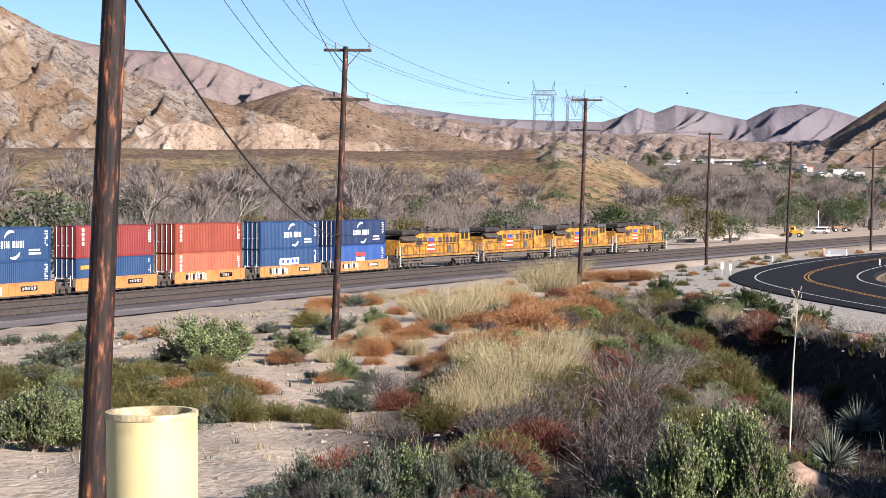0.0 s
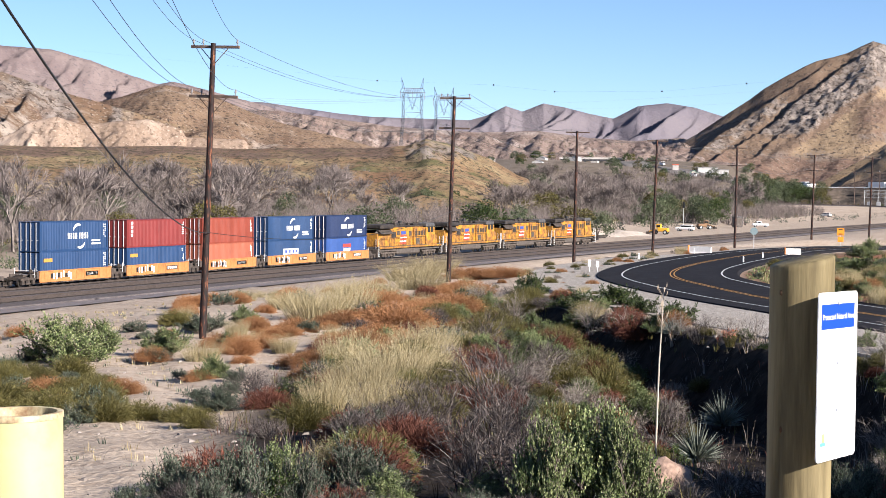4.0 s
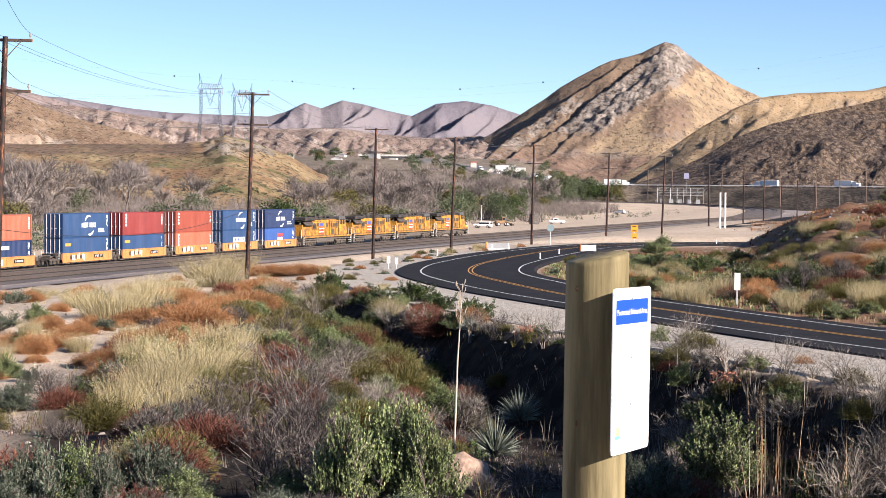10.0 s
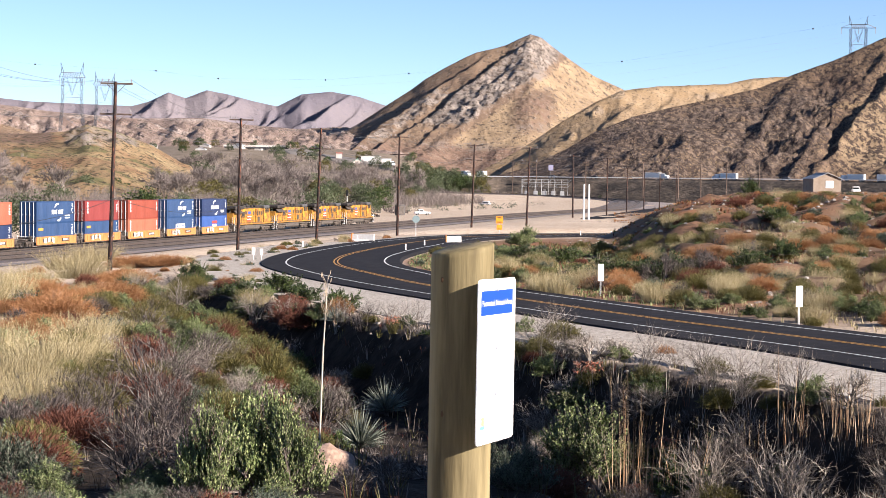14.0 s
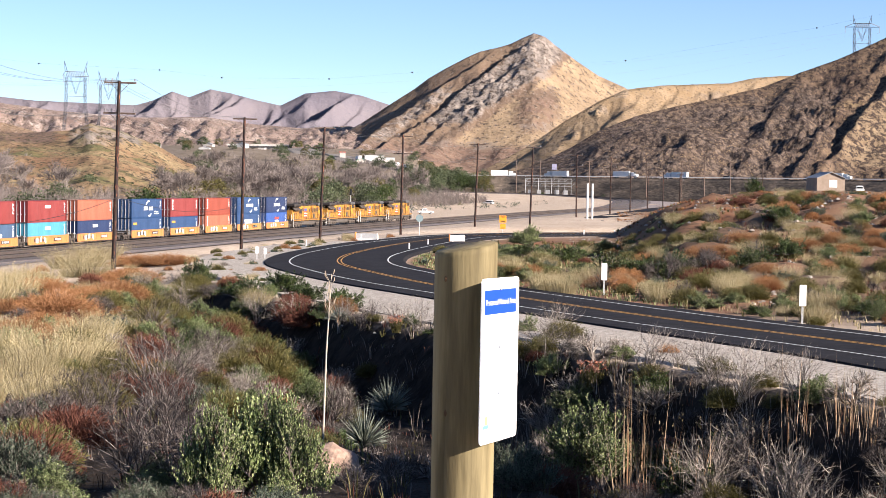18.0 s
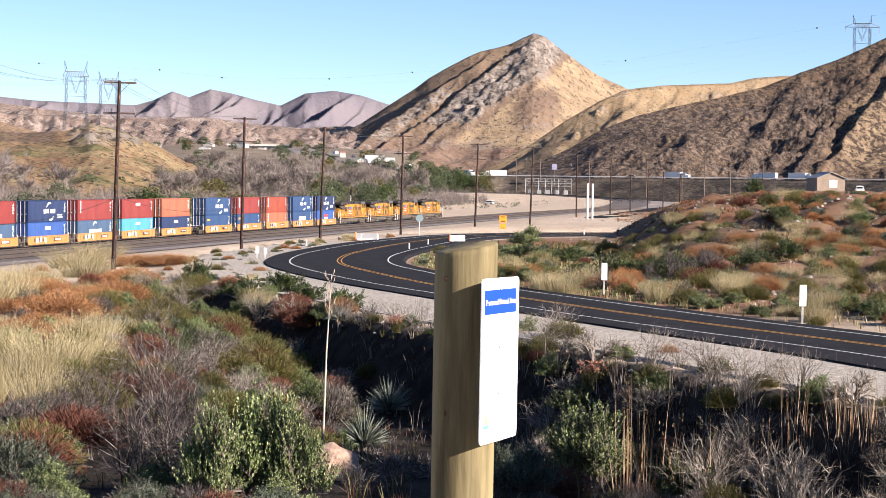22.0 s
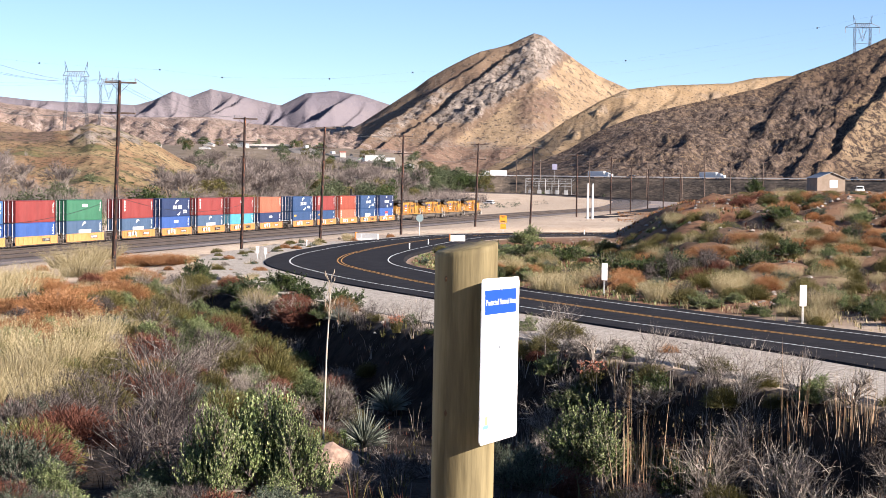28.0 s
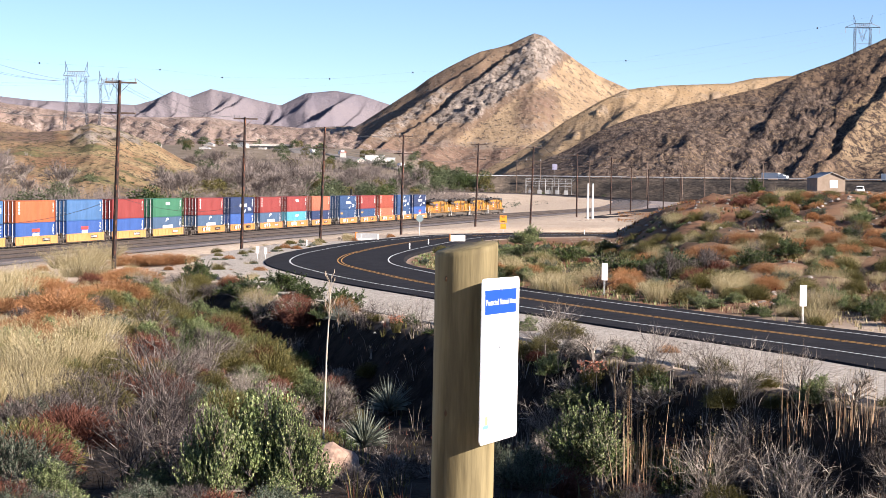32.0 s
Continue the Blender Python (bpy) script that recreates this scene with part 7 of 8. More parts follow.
# ---- roadside ----
def object_marker(x, y, yaw):
    ob = tagged(new("object_marker"), "white-backed object marker on a thin steel post", "road marker", "roadside markers")
    z = gz(x, y)
    ob.matrix_basis = pose(x, y, z, 0, 0, yaw)
    bm = bmesh.new()
    box(bm, -0.04, -0.015, -0.02, 0.02, -0.2, 1.9)
    box(bm, 0.015, 0.04, -0.02, 0.02, -0.2, 1.9)
    part("post", bm, m_galv, ob)
    bm = bmesh.new()
    box(bm, -0.17, 0.17, -0.035, -0.025, 0.95, 1.95, 0.004)
    part("panel", bm, m_sign, ob, "white panel")


object_marker(9.6, 107.1, 5)
object_marker(17.2, 86.1, 10)


def delineator(x, y, h=0.75):
    ob = tagged(new("delineator"), "short white flexible road delineator", "road marker", "delineators")
    ob.matrix_basis = pose(x, y, gz(x, y), 0, 0, random.uniform(-20, 20))
    bm = bmesh.new()
    box(bm, -0.06, 0.06, -0.03, 0.03, -0.1, h, 0.015)
    part("stake", bm, m_sign, ob)
    bm = bmesh.new()
    box(bm, -0.062, 0.062, -0.034, -0.028, h - 0.2, h - 0.1)
    part("reflector", bm, m_galv, ob)


for x, y in [(-3.2, 173), (-1.5, 186), (9.8, 213), (18, 230.5), (22, 231.5), (-13.5, 179), (-9, 199)]:
    delineator(x, y)


def barrier(x, y, yaw, length=3.0):
    """A short length of white concrete barrier."""
    ob = tagged(new("concrete_barrier"), "white concrete road barrier", "barrier", "barriers at the bend")
    ob.matrix_basis = pose(x, y, gz(x, y), 0, 0, yaw)
    bm = bmesh.new()
    prof = [(-0.3, 0), (-0.3, 0.08), (-0.17, 0.3), (-0.1, 0.85), (0.1, 0.85), (0.17, 0.3), (0.3, 0.08), (0.3, 0)]
    a = [bm.verts.new((-length / 2, y0, z0)) for y0, z0 in prof]
    b = [bm.verts.new((length / 2, y0, z0)) for y0, z0 in prof]
    for i in range(len(prof) - 1):
        bm.faces.new((a[i], a[i + 1], b[i + 1], b[i]))
    bm.faces.new(a), bm.faces.new(b)
    bmesh.ops.recalc_face_normals(bm, faces=bm.faces)
    part("wall_block", bm, plain("white_concrete", (0.72, 0.69, 0.64), 0.8, 0, 0.1, 4), ob)
    bm = bmesh.new()
    box(bm, -length / 2 - 0.12, -length / 2 - 0.04, -0.2, 0.2, 0.1, 0.95)
    part("end_board", bm, plain("orange_board", (0.65, 0.22, 0.05), 0.6), ob)


barrier(-8.4, 200.5, -22, 2.6)
barrier(1.6, 197.5, 10, 1.6)
m_amber = plain("amber_sheet", (0.72, 0.27, 0.02), 0.6, 0, 0.1)


def road_sign(name, x, y, yaw, h, w, tall, mat, label, shape="rect", bars=0):
    ob = tagged(new(name), label, "road sign", "road signs")
    ob.matrix_basis = pose(x, y, gz(x, y), 0, 0, yaw)
    bm = bmesh.new()
    box(bm, -0.032, 0.032, -0.045, 0.02, -0.2, h + tall * 0.9)
    part("post", bm, m_galv, ob)
    bm = bmesh.new()
    if shape == "rect":
        box(bm, -w / 2, w / 2, -0.07, -0.055, h, h + tall, 0.004)
    else:
        n = 8 if shape == "octagon" else 4
        k = math.pi / n if n == 8 else 0
        ring = [bm.verts.new((w / 2 * math.cos(2 * math.pi * i / n + k), -0.06, h + tall / 2 + tall / 2 * math.sin(2 * math.pi * i / n + k))) for i in range(n)]
        f = bm.faces.new(ring)
        for v in bmesh.ops.extrude_face_region(bm, geom=[f])["geom"]:
            if isinstance(v, bmesh.types.BMVert):
                v.co.y -= 0.012
        bmesh.ops.recalc_face_normals(bm, faces=bm.faces)
    panel = part("panel", bm, mat, ob)
    for i in range(bars):
        bm = bmesh.new()
        z = h + tall * (0.2 + 0.6 * i / max(1, bars - 1))
        box(bm, -w * 0.28, w * 0.28, -0.086, -0.074, z - tall * 0.06, z + tall * 0.06)
        part("symbol", bm, m_black, panel)


road_sign("curve_sign", 8.0, 241.5, 0, 1.35, 0.95, 0.95, m_amber, "amber curve warning sign with a dark arrow", bars=2)
road_sign("speed_plate", 8.0, 241.3, 0, 0.5, 0.75, 0.7, m_amber, "small amber advisory plate below a sign", bars=1)
road_sign("stop_sign", -2.9, 222.6, 8, 1.7, 0.95, 0.95, plain("sign_back", (0.15, 0.20, 0.21), 0.7, 0, 0.1), "back of an octagonal sign on a steel post", "octagon")
road_sign("white_sign", -15.2, 148.0, 12, 0.62, 0.25, 0.55, m_sign, "small white sign with dark bars on a post", bars=3)
road_sign("white_sign", -14.6, 148.6, 12, 0.55, 0.22, 0.5, m_sign, "small white sign with dark bars on a post", bars=3)
road_sign("warning_sign", 32.0, 233.0, 0, 1.3, 0.9, 0.9, m_amber, "distant amber diamond warning sign", "diamond", 1)
road_sign("white_sign", 29.6, 232.0, 0, 1.0, 0.8, 0.8, m_sign, "round white sign back on a post", "octagon")
for x, y, h in [(27.5, 345, 6.6), (28.6, 347, 6.6)]:
    ob = tagged(new("white_mast"), "tall white-painted steel post beside the line", "post", "white masts")
    ob.matrix_basis = pose(x, y, gz(x, y), 0, 0, 0)
    bm = bmesh.new()
    rod(bm, (0, 0, -0.3), (0, 0, h), 0.2, 0.17, 12)
    part("shaft", bm, m_paintw, ob)
    bm = bmesh.new()
    rod(bm, (0, 0, h), (0, 0, h + 0.12), 0.22, 0.22, 12)
    part("cap", bm, m_galv, ob)
# dead yucca stalk and boulder below the bank
stalk = tagged(new("yucca_stalk"), "tall pale dead yucca stalk standing in brush", "plant")
stalk.matrix_basis = pose(-2.6, 39.9, gz(-2.6, 39.9), 0, 1.6, 0)
STEM = 3.8
bm = bmesh.new()
rod(bm, (0, 0, -0.1), (0, 0, STEM * 0.55), 0.024, 0.019, 8)
rod(bm, (0, 0, STEM * 0.55), (0.05, 0, STEM), 0.019, 0.006, 8)
part("stem", bm, plain("dead_stem", (0.46, 0.40, 0.32), 0.8, 0, 0.15, 12), stalk)
m_pods = plain("dead_pods", (0.42, 0.34, 0.25), 0.9, 0, 0.2, 12)
rng = random.Random(3)
for i in range(16):
    z = STEM * rng.uniform(0.72, 0.99)
    a, w = rng.uniform(0, 6.28), rng.uniform(0.08, 0.15)
    bm = bmesh.new()
    rod(bm, (0.03, 0, z), (0.03 + w * math.cos(a), w * math.sin(a), z + 0.22), 0.006, 0.004, 4)
    rod(bm, (0.03 + w * 0.9 * math.cos(a), w * 0.9 * math.sin(a), z + 0.18), (0.03 + w * math.cos(a), w * math.sin(a), z + 0.26), 0.011, 0.006, 5)
    part("seed_branch", bm, m_pods, stalk)


def boulder(x, y, r, seed, label, mat):
    bm = bmesh.new()
    bmesh.ops.create_icosphere(bm, subdivisions=4, radius=1)
    for v in bm.verts:
        k = 1 + 0.22 * noise.noise(v.co * 1.3 + Vector((seed, 0, 0))) + 0.08 * noise.noise(v.co * 4 + Vector((0, seed, 0)))
        v.co = Vector((v.co.x * k * r, v.co.y * k * r * 0.8, v.co.z * k * r * 0.72))
    ob = part("boulder", bm, mat)
    ob.matrix_basis = pose(x, y, gz(x, y) + r * 0.25, 0, 0, seed * 50)
    tagged(ob, label, "rock", "rocks in the ditch")


m_rock = material("pink_rock", [(0.20, 0.135, 0.10), (0.30, 0.205, 0.155), (0.38, 0.275, 0.215)], 2.5, 0.9, 0, 0.8, 9, second=(11, 0.8, 1.15))
boulder(-1.72, 28.0, 0.56, 1.0, "pale pink weathered boulder at the foot of brush", m_rock)
for i in range(26):
    a, d = radians(rng.uniform(-2, 13)), rng.uniform(34, 62)
    boulder(d * math.sin(a), d * math.cos(a), rng.uniform(0.1, 0.3), i + 2.0, "small pale stone on the ditch bank", m_rock)


# ---- vehicles and plant by the line ----
m_tyre = plain("tyre", (0.018, 0.018, 0.018), 0.9, 0, 0.2)
m_carwhite = plain("car_white", (0.75, 0.75, 0.74), 0.35, 0, 0.04)


def wheel_at(parent, x, y, r, w=0.22):
    bm = bmesh.new()
    rod(bm, (x - w / 2, y, r), (x + w / 2, y, r), r, r, 18)
    t = part("wheel", bm, m_tyre, parent)
    bm = bmesh.new()
    rod(bm, (x - w / 2 - 0.01, y, r), (x + w / 2 + 0.01, y, r), r * 0.55, r * 0.55, 12)
    part("rim", bm, m_galv, t)


def car(name, x, y, yaw, paint, label, bed=False, lift=None):
    ob = tagged(new(name), label, "vehicle")
    ob.matrix_basis = pose(x, y, gz(x, y) if lift is None else lift, 0, 0, yaw)
    bm = bmesh.new()
    box(bm, -0.95, 0.95, -2.5, 2.5, 0.45, 1.05, 0.12)
    part("body", bm, paint, ob)
    bm = bmesh.new()
    y0, y1 = (-0.4, 1.3) if bed else (-2.3, 1.2)
    vs = box(bm, -0.85, 0.85, y0, y1, 1.0, 1.75)
    for v in vs:
        if v.co.z > 1.5:
            v.co.x *= 0.86
            v.co.y = v.co.y * 0.86 + 0.1 * (y0 + y1) / 2
    bmesh.ops.bevel(bm, geom=list(bm.edges), offset=0.06, segments=1, affect="EDGES")
    cabin = part("cabin", bm, paint, ob)
    for k in (-1, 1):
        bm = bmesh.new()
        box(bm, k * 0.81 - 0.03, k * 0.81 + 0.03, y0 + 0.25, y1 - 0.3, 1.12, 1.55)
        part("side_window", bm, m_glass, cabin)
    bm = bmesh.new()
    box(bm, -0.7, 0.7, y1 - 0.13, y1 + 0.0, 1.1, 1.55)
    box(bm, -0.7, 0.7, y0 - 0.0, y0 + 0.13, 1.1, 1.55)
    part("windscreen", bm, m_glass, cabin)
    for yy in (-1.55, 1.6):
        for xx in (-0.85, 0.85):
            wheel_at(ob, xx, yy, 0.38)
    return ob


def loader(x, y, yaw, paint, label):
    """A wheeled front loader with a raised arm and bucket."""
    ob = tagged(new("wheel_loader"), label, "machine")
    ob.matrix_basis = pose(x, y, gz(x, y), 0, 0, yaw) @ Matrix.Scale(0.72, 4)
    bm = bmesh.new()
    box(bm, -1.1, 1.1, -3.2, 0.4, 1.0, 2.2, 0.15)
    part("engine_body", bm, paint, ob)
    bm = bmesh.new()
    box(bm, -0.8, 0.8, -0.6, 1.0, 2.2, 3.5, 0.1)
    cab = part("cab", bm, paint, ob)
    bm = bmesh.new()
    box(bm, -0.82, 0.82, -0.4, 0.8, 2.5, 3.25)
    part("window", bm, m_glass, cab)
    bm = bmesh.new()
    for k in (-0.7, 0.7):
        rod(bm, (k, 0.8, 1.9), (k, 3.6, 1.0), 0.17, 0.14, 6)
    part("arm", bm, paint, ob)
    bm = bmesh.new()
    for a, b in (((0, 3.5, 0.3), 1.2),):
        box(bm, -1.4, 1.4, 3.4, 3.5, 0.2, 1.3)
        box(bm, -1.4, 1.4, 3.5, 4.4, 0.2, 0.3)
        for k in (-1.4, 1.3):
            box(bm, k, k + 0.1, 3.5, 4.3, 0.2, 1.0)
    part("bucket", bm, m_steel, ob)
    for yy in (-2.2, 1.6):
        for xx in (-1.15, 1.15):
            wheel_at(ob, xx, yy, 0.75, 0.5)


m_machine = plain("machine_yellow", (0.68, 0.36, 0.03), 0.5, 0, 0.15)
m_machdark = plain("machine_brown", (0.22, 0.13, 0.07), 0.7, 0, 0.3)
def yard(az, d):
    return d * math.sin(radians(az)), d * math.cos(radians(az))


loader(*yard(-3.68, 445), 80, m_machine, "yellow wheel loader parked on the sandy lot")
loader(*yard(-2.25, 525), -70, m_machdark, "brown dusty loader parked on the sandy lot")
car("parked_car", *yard(-2.88, 492), 75, m_carwhite, "white parked sport utility vehicle on sand")
car("pickup_truck", *yard(-0.55, 567), 100, m_carwhite, "white parked pickup truck on the sandy lot", True)
car("parked_van", *yard(1.44, 800), 60, m_carwhite, "white work van parked far across the lot")
for az, d, w, h in ((-1.26, 561, 2.6, 3.2), (-8.25, 520, 2.4, 3.0), (-7.55, 530, 3.2, 2.6)):
    x, y = yard(az, d)
    ob = tagged(new("signal_cabinet"), "grey steel railway equipment cabinet", "cabinet", "line cabinets")
    ob.matrix_basis = pose(x, y, gz(x, y), 0, 0, 20)
    bm = bmesh.new()
    box(bm, -w / 2, w / 2, -1, 1, -0.1, h, 0.04)
    part("case", bm, m_cabgrey, ob)
    bm = bmesh.new()
    box(bm, -w / 2 + 0.15, w / 2 - 0.15, -1.04, -1.0, 0.2, h - 0.2, 0.01)
    part("door", bm, m_lowgrey, ob)
    bm = bmesh.new()
    box(bm, -w / 2 - 0.15, w / 2 + 0.15, -1.15, 1.15, h, h + 0.12, 0.02)
    part("roof", bm, m_cabgrey, ob)
x, y = yard(-2.93, 545)
ob = tagged(new("railway_signal"), "railway signal mast with a dark head", "signal")
ob.matrix_basis = pose(x, y, gz(x, y), 0, 0, 0)
bm = bmesh.new()
rod(bm, (0, 0, -0.2), (0, 0, 6.2), 0.12, 0.1, 8)
part("mast", bm, m_galv, ob)
bm = bmesh.new()
box(bm, -0.35, 0.35, -0.1, 0.1, 6.0, 7.9, 0.05)
head = part("signal_head", bm, m_black, ob)
for z in (6.4, 6.95, 7.5):
    bm = bmesh.new()
    rod(bm, (0, -0.1, z), (0, -0.35, z), 0.14, 0.14, 10, False)
    part("hood", bm, m_black, head)
# a low heap of spoil and a stack of old ties behind the engines
m_spoil = material("spoil", [(0.30, 0.25, 0.20), (0.45, 0.38, 0.31), (0.55, 0.48, 0.40)], 0.7, 0.95, 0, 0.8, 5)
for az, d, r, h in ((-6.2, 420, 13, 2.6), (-7.4, 430, 10, 2.0), (-4.8, 430, 9, 1.6), (-9.4, 400, 9, 1.5)):
    x, y = yard(az, d)
    bm = bmesh.new()
    bmesh.ops.create_grid(bm, x_segments=36, y_segments=26, size=1)
    for v in bm.verts:
        q = max(0, 1 - math.hypot(v.co.x, v.co.y))
        v.co = Vector((v.co.x * r, v.co.y * r * 0.7, h * q * (1 + 0.8 * noise.noise(v.co * 3 + Vector((az, 0, 0)))) - 0.15))
    ob = part("spoil_mound", bm, m_spoil, smooth=True)
    ob.matrix_basis = pose(x, y, gz(x, y), 0, 0, 20)
    tagged(ob, "low heap of pale sandy spoil", "mound", "spoil heaps")
for az, d in ((-9.2, 372), (-7.0, 385), (-5.6, 400)):
    x, y = yard(az, d)
    stack = tagged(new("tie_stack"), "stack of old dark railway ties", "timber stack", "tie stacks")
    stack.matrix_basis = pose(x, y, gz(x, y), 0, 0, 75)
    for i in range(18):
        bm = bmesh.new()
        lay, k = divmod(i, 6)
        box(bm, -0.12, 0.12, -1.3, 1.3, 0, 0.22, 0.02)
        t = part("tie", bm, m_tie, stack)
        t.matrix_basis = pose(-3 + k * 1.2 + 0.2 * lay, rng.uniform(-0.3, 0.3), 0.23 * lay, 0, 0, rng.uniform(-12, 12) + 70)


# ---- far buildings, bridge, freeway and towers ----
def spot(az, d):
    return d * math.sin(radians(az)), d * math.cos(radians(az))


m_concrete = plain("concrete", (0.42, 0.39, 0.36), 0.85, 0, 0.12, 0.3)
m_walldark = plain("retaining_wall", (0.05, 0.05, 0.055), 0.85, 0, 0.2, 0.3)
m_metalwall = material("sheet_wall", [(0.20, 0.15, 0.11), (0.27, 0.21, 0.16)], 0.8, 0.7)
m_roof = plain("sheet_roof", (0.28, 0.275, 0.27), 0.5, 0.3, 0.08)


def building(name, az, d, wide, deep, high, z, yaw, wall, roof, label, gable=0.0, door=True):
    x, y = spot(az, d)
    ob = tagged(new(name), label, "building")
    ob.matrix_basis = pose(x, y, z, 0, 0, yaw)
    bm = bmesh.new()
    box(bm, -wide / 2, wide / 2, -deep / 2, deep / 2, -3, high)
    if gable:
        for yy in (-deep / 2, deep / 2 - 0.1):
            a, b, c = (bm.verts.new(p) for p in ((-wide / 2, yy, high), (wide / 2, yy, high), (0, yy, high + gable)))
            f = bm.faces.new((a, b, c))
            for v in bmesh.ops.extrude_face_region(bm, geom=[f])["geom"]:
                if isinstance(v, bmesh.types.BMVert):
                    v.co.y += 0.1
    part("wall", bm, wall, ob)
    bm = bmesh.new()
    if gable:
        for k in (-1, 1):
            m = Matrix.Translation((k * wide / 4, 0, high + gable / 2 + 0.08)) @ Matrix.Rotation(k * math.atan2(gable, wide / 2), 4, "Y")
            box(bm, -math.hypot(wide / 2, gable) / 2 - 0.2, math.hypot(wide / 2, gable) / 2 + 0.2, -deep / 2 - 0.4, deep / 2 + 0.4, -0.06, 0.06, 0, m)
    else:
        box(bm, -wide / 2 - 0.3, wide / 2 + 0.3, -deep / 2 - 0.3, deep / 2 + 0.3, high, high + 0.5)
    part("roof", bm, roof, ob)
    if door:
        bm = bmesh.new()
        box(bm, -wide * 0.06, wide * 0.22, -deep / 2 - 0.06, -deep / 2 + 0.02, 0, high * 0.8)
        part("roller_door", bm, m_paintw, ob, "white roller door")
    return ob


m_pale = plain("pale_wall", (0.46, 0.45, 0.43), 0.7, 0, 0.15)
building("shed", 11.92, 430, 6.6, 8, 2.1, 9.3 + 430 * math.tan(radians(0.0)), 6, m_metalwall, m_roof, "tan sheet-metal shed with a white roller door", 1.3)
car("parked_van", *spot(12.95, 430), 170, m_paintw, "white van parked beside the shed")
zf = 9.3 + 1400 * math.tan(radians(0.72))
building("roadhouse", -2.2, 1400, 15, 10, 3.2, zf - 1, 5, m_pale, m_pale, "white flat-roofed building far up the valley", 0, False)
building("roadhouse", -1.72, 1420, 8, 8, 2.0, zf - 1, 5, m_pale, m_roof, "low white building far up the valley", 0, False)
building("kiosk", -2.62, 1360, 7, 6, 0.7, zf - 3, 5, plain("kiosk_wall", (0.5, 0.45, 0.4)), plain("green_roof", (0.05, 0.36, 0.22), 0.6), "small building with a bright green roof", 2.2, False)
building("station_tower", -3.2, 1400, 4.5, 5, 5.5, zf - 1, 5, m_concrete, plain("red_roof", (0.6, 0.10, 0.05), 0.6), "narrow building with a red sign roof", 0, False)
for i in range(7):
    az = rng.uniform(-9.5, -3.5)
    d = rng.uniform(1500, 1750)
    building("house", az, d, rng.uniform(6, 11), 7, rng.uniform(1.8, 3.0), gz(*spot(az, d)), rng.uniform(-20, 20), m_pale if i % 2 else m_concrete, m_roof, "small pale building far up the valley", 1.5, False)
# overpass
zb = 9.3 + 1650 * math.tan(radians(1.02))
overpass = tagged(new("overpass"), "long low concrete freeway overpass far up the valley", "bridge")
bx0, by0 = spot(-5.8, 1650)
overpass.matrix_basis = pose(bx0, by0, zb, 0, 0, 6)
bm = bmesh.new()
box(bm, -29, 29, -6, 6, 0, 2.0, 0.1)
part("deck", bm, m_walldark, overpass)
bm = bmesh.new()
box(bm, -30, 30, -6.3, -6.0, 1.4, 3.0)
part("parapet", bm, m_concrete, overpass)
for k in (-22, -7, 8, 22):
    bm = bmesh.new()
    rod(bm, (k, 0, -14), (k, 0, 0), 1.3, 1.3, 10)
    part("pier", bm, m_concrete, overpass)
# freeway on its wall, in front of the burnt slope
m_bench = material("bench_earth", [(0.03, 0.026, 0.023), (0.075, 0.06, 0.048), (0.15, 0.115, 0.085)], 0.12, 0.95, 0, 0.8, 0.6, second=(0.5, 0.6, 1.4), stretch=(1, 1, 2.5))
FW_D, FW_Z = 1000.0, 12.8
arc = [Vector(spot(a, FW_D - 8 * max(0, a - 2))) for a in np.arange(0.6, 22, 0.25)]
tagged(part("freeway", ribbon(arc, -24, 0, lambda x, y: FW_Z, 0.0, 1), m_asphalt), "freeway on a bench below the burnt hill", "freeway", kind="structure")
RAMP = Vector(spot(-5.2, 1680))
m_oldroad = material("worn_road", [(0.11, 0.10, 0.09), (0.16, 0.145, 0.13), (0.21, 0.19, 0.17)], 0.2, 0.95)


def ramp_z(x, y):
    """The freeway leaves its bench and lies on the valley floor."""
    k = float(smooth01((Vector((x, y)) - arc[0]).length, 10, 130))
    return FW_Z * (1 - k) + (gz(x, y) + 0.5) * k


ramp_line = [RAMP.lerp(arc[0], k / 60) for k in range(61)]
tagged(part("freeway_ramp", ribbon(ramp_line, -24, 0, ramp_z, 0.0, 4, (4, 2.5)), m_oldroad), "freeway coming down the valley from the overpass", "freeway", kind="structure")
bm = bmesh.new()
prev = None
for i, p in enumerate(arc):
    row = [bm.verts.new((p.x, p.y, FW_Z + 0.02)), bm.verts.new((p.x * 0.997, p.y * 0.997, FW_Z - 1.5)), bm.verts.new((p.x * 0.985, p.y * 0.985, min(2.0, gz(p.x * 0.985, p.y * 0.985) - 1)))]
    if prev:
        for k in range(2):
            bm.faces.new((prev[k], row[k], row[k + 1], prev[k + 1]))
    prev = row
bmesh.ops.recalc_face_normals(bm, faces=bm.faces)
tagged(part("retaining_wall", bm, m_bench), "dark weathered bank below the freeway", "wall", kind="structure")
rail = tagged(new("guard_rail"), "steel guard rail along the freeway", "guard rail")
bm = ribbon(arc, -0.2, 0.0, lambda x, y: FW_Z + 0.9, 0.0, 1, 0.35)
part("beam", bm, m_galv, rail)
bm = bmesh.new()
for p in arc[::2]:
    box(bm, p.x - 0.12, p.x + 0.12, p.y + 0.3, p.y + 0.5, FW_Z, FW_Z + 0.8)
part("posts", bm, m_galv, rail)["kind"] = "stuff"
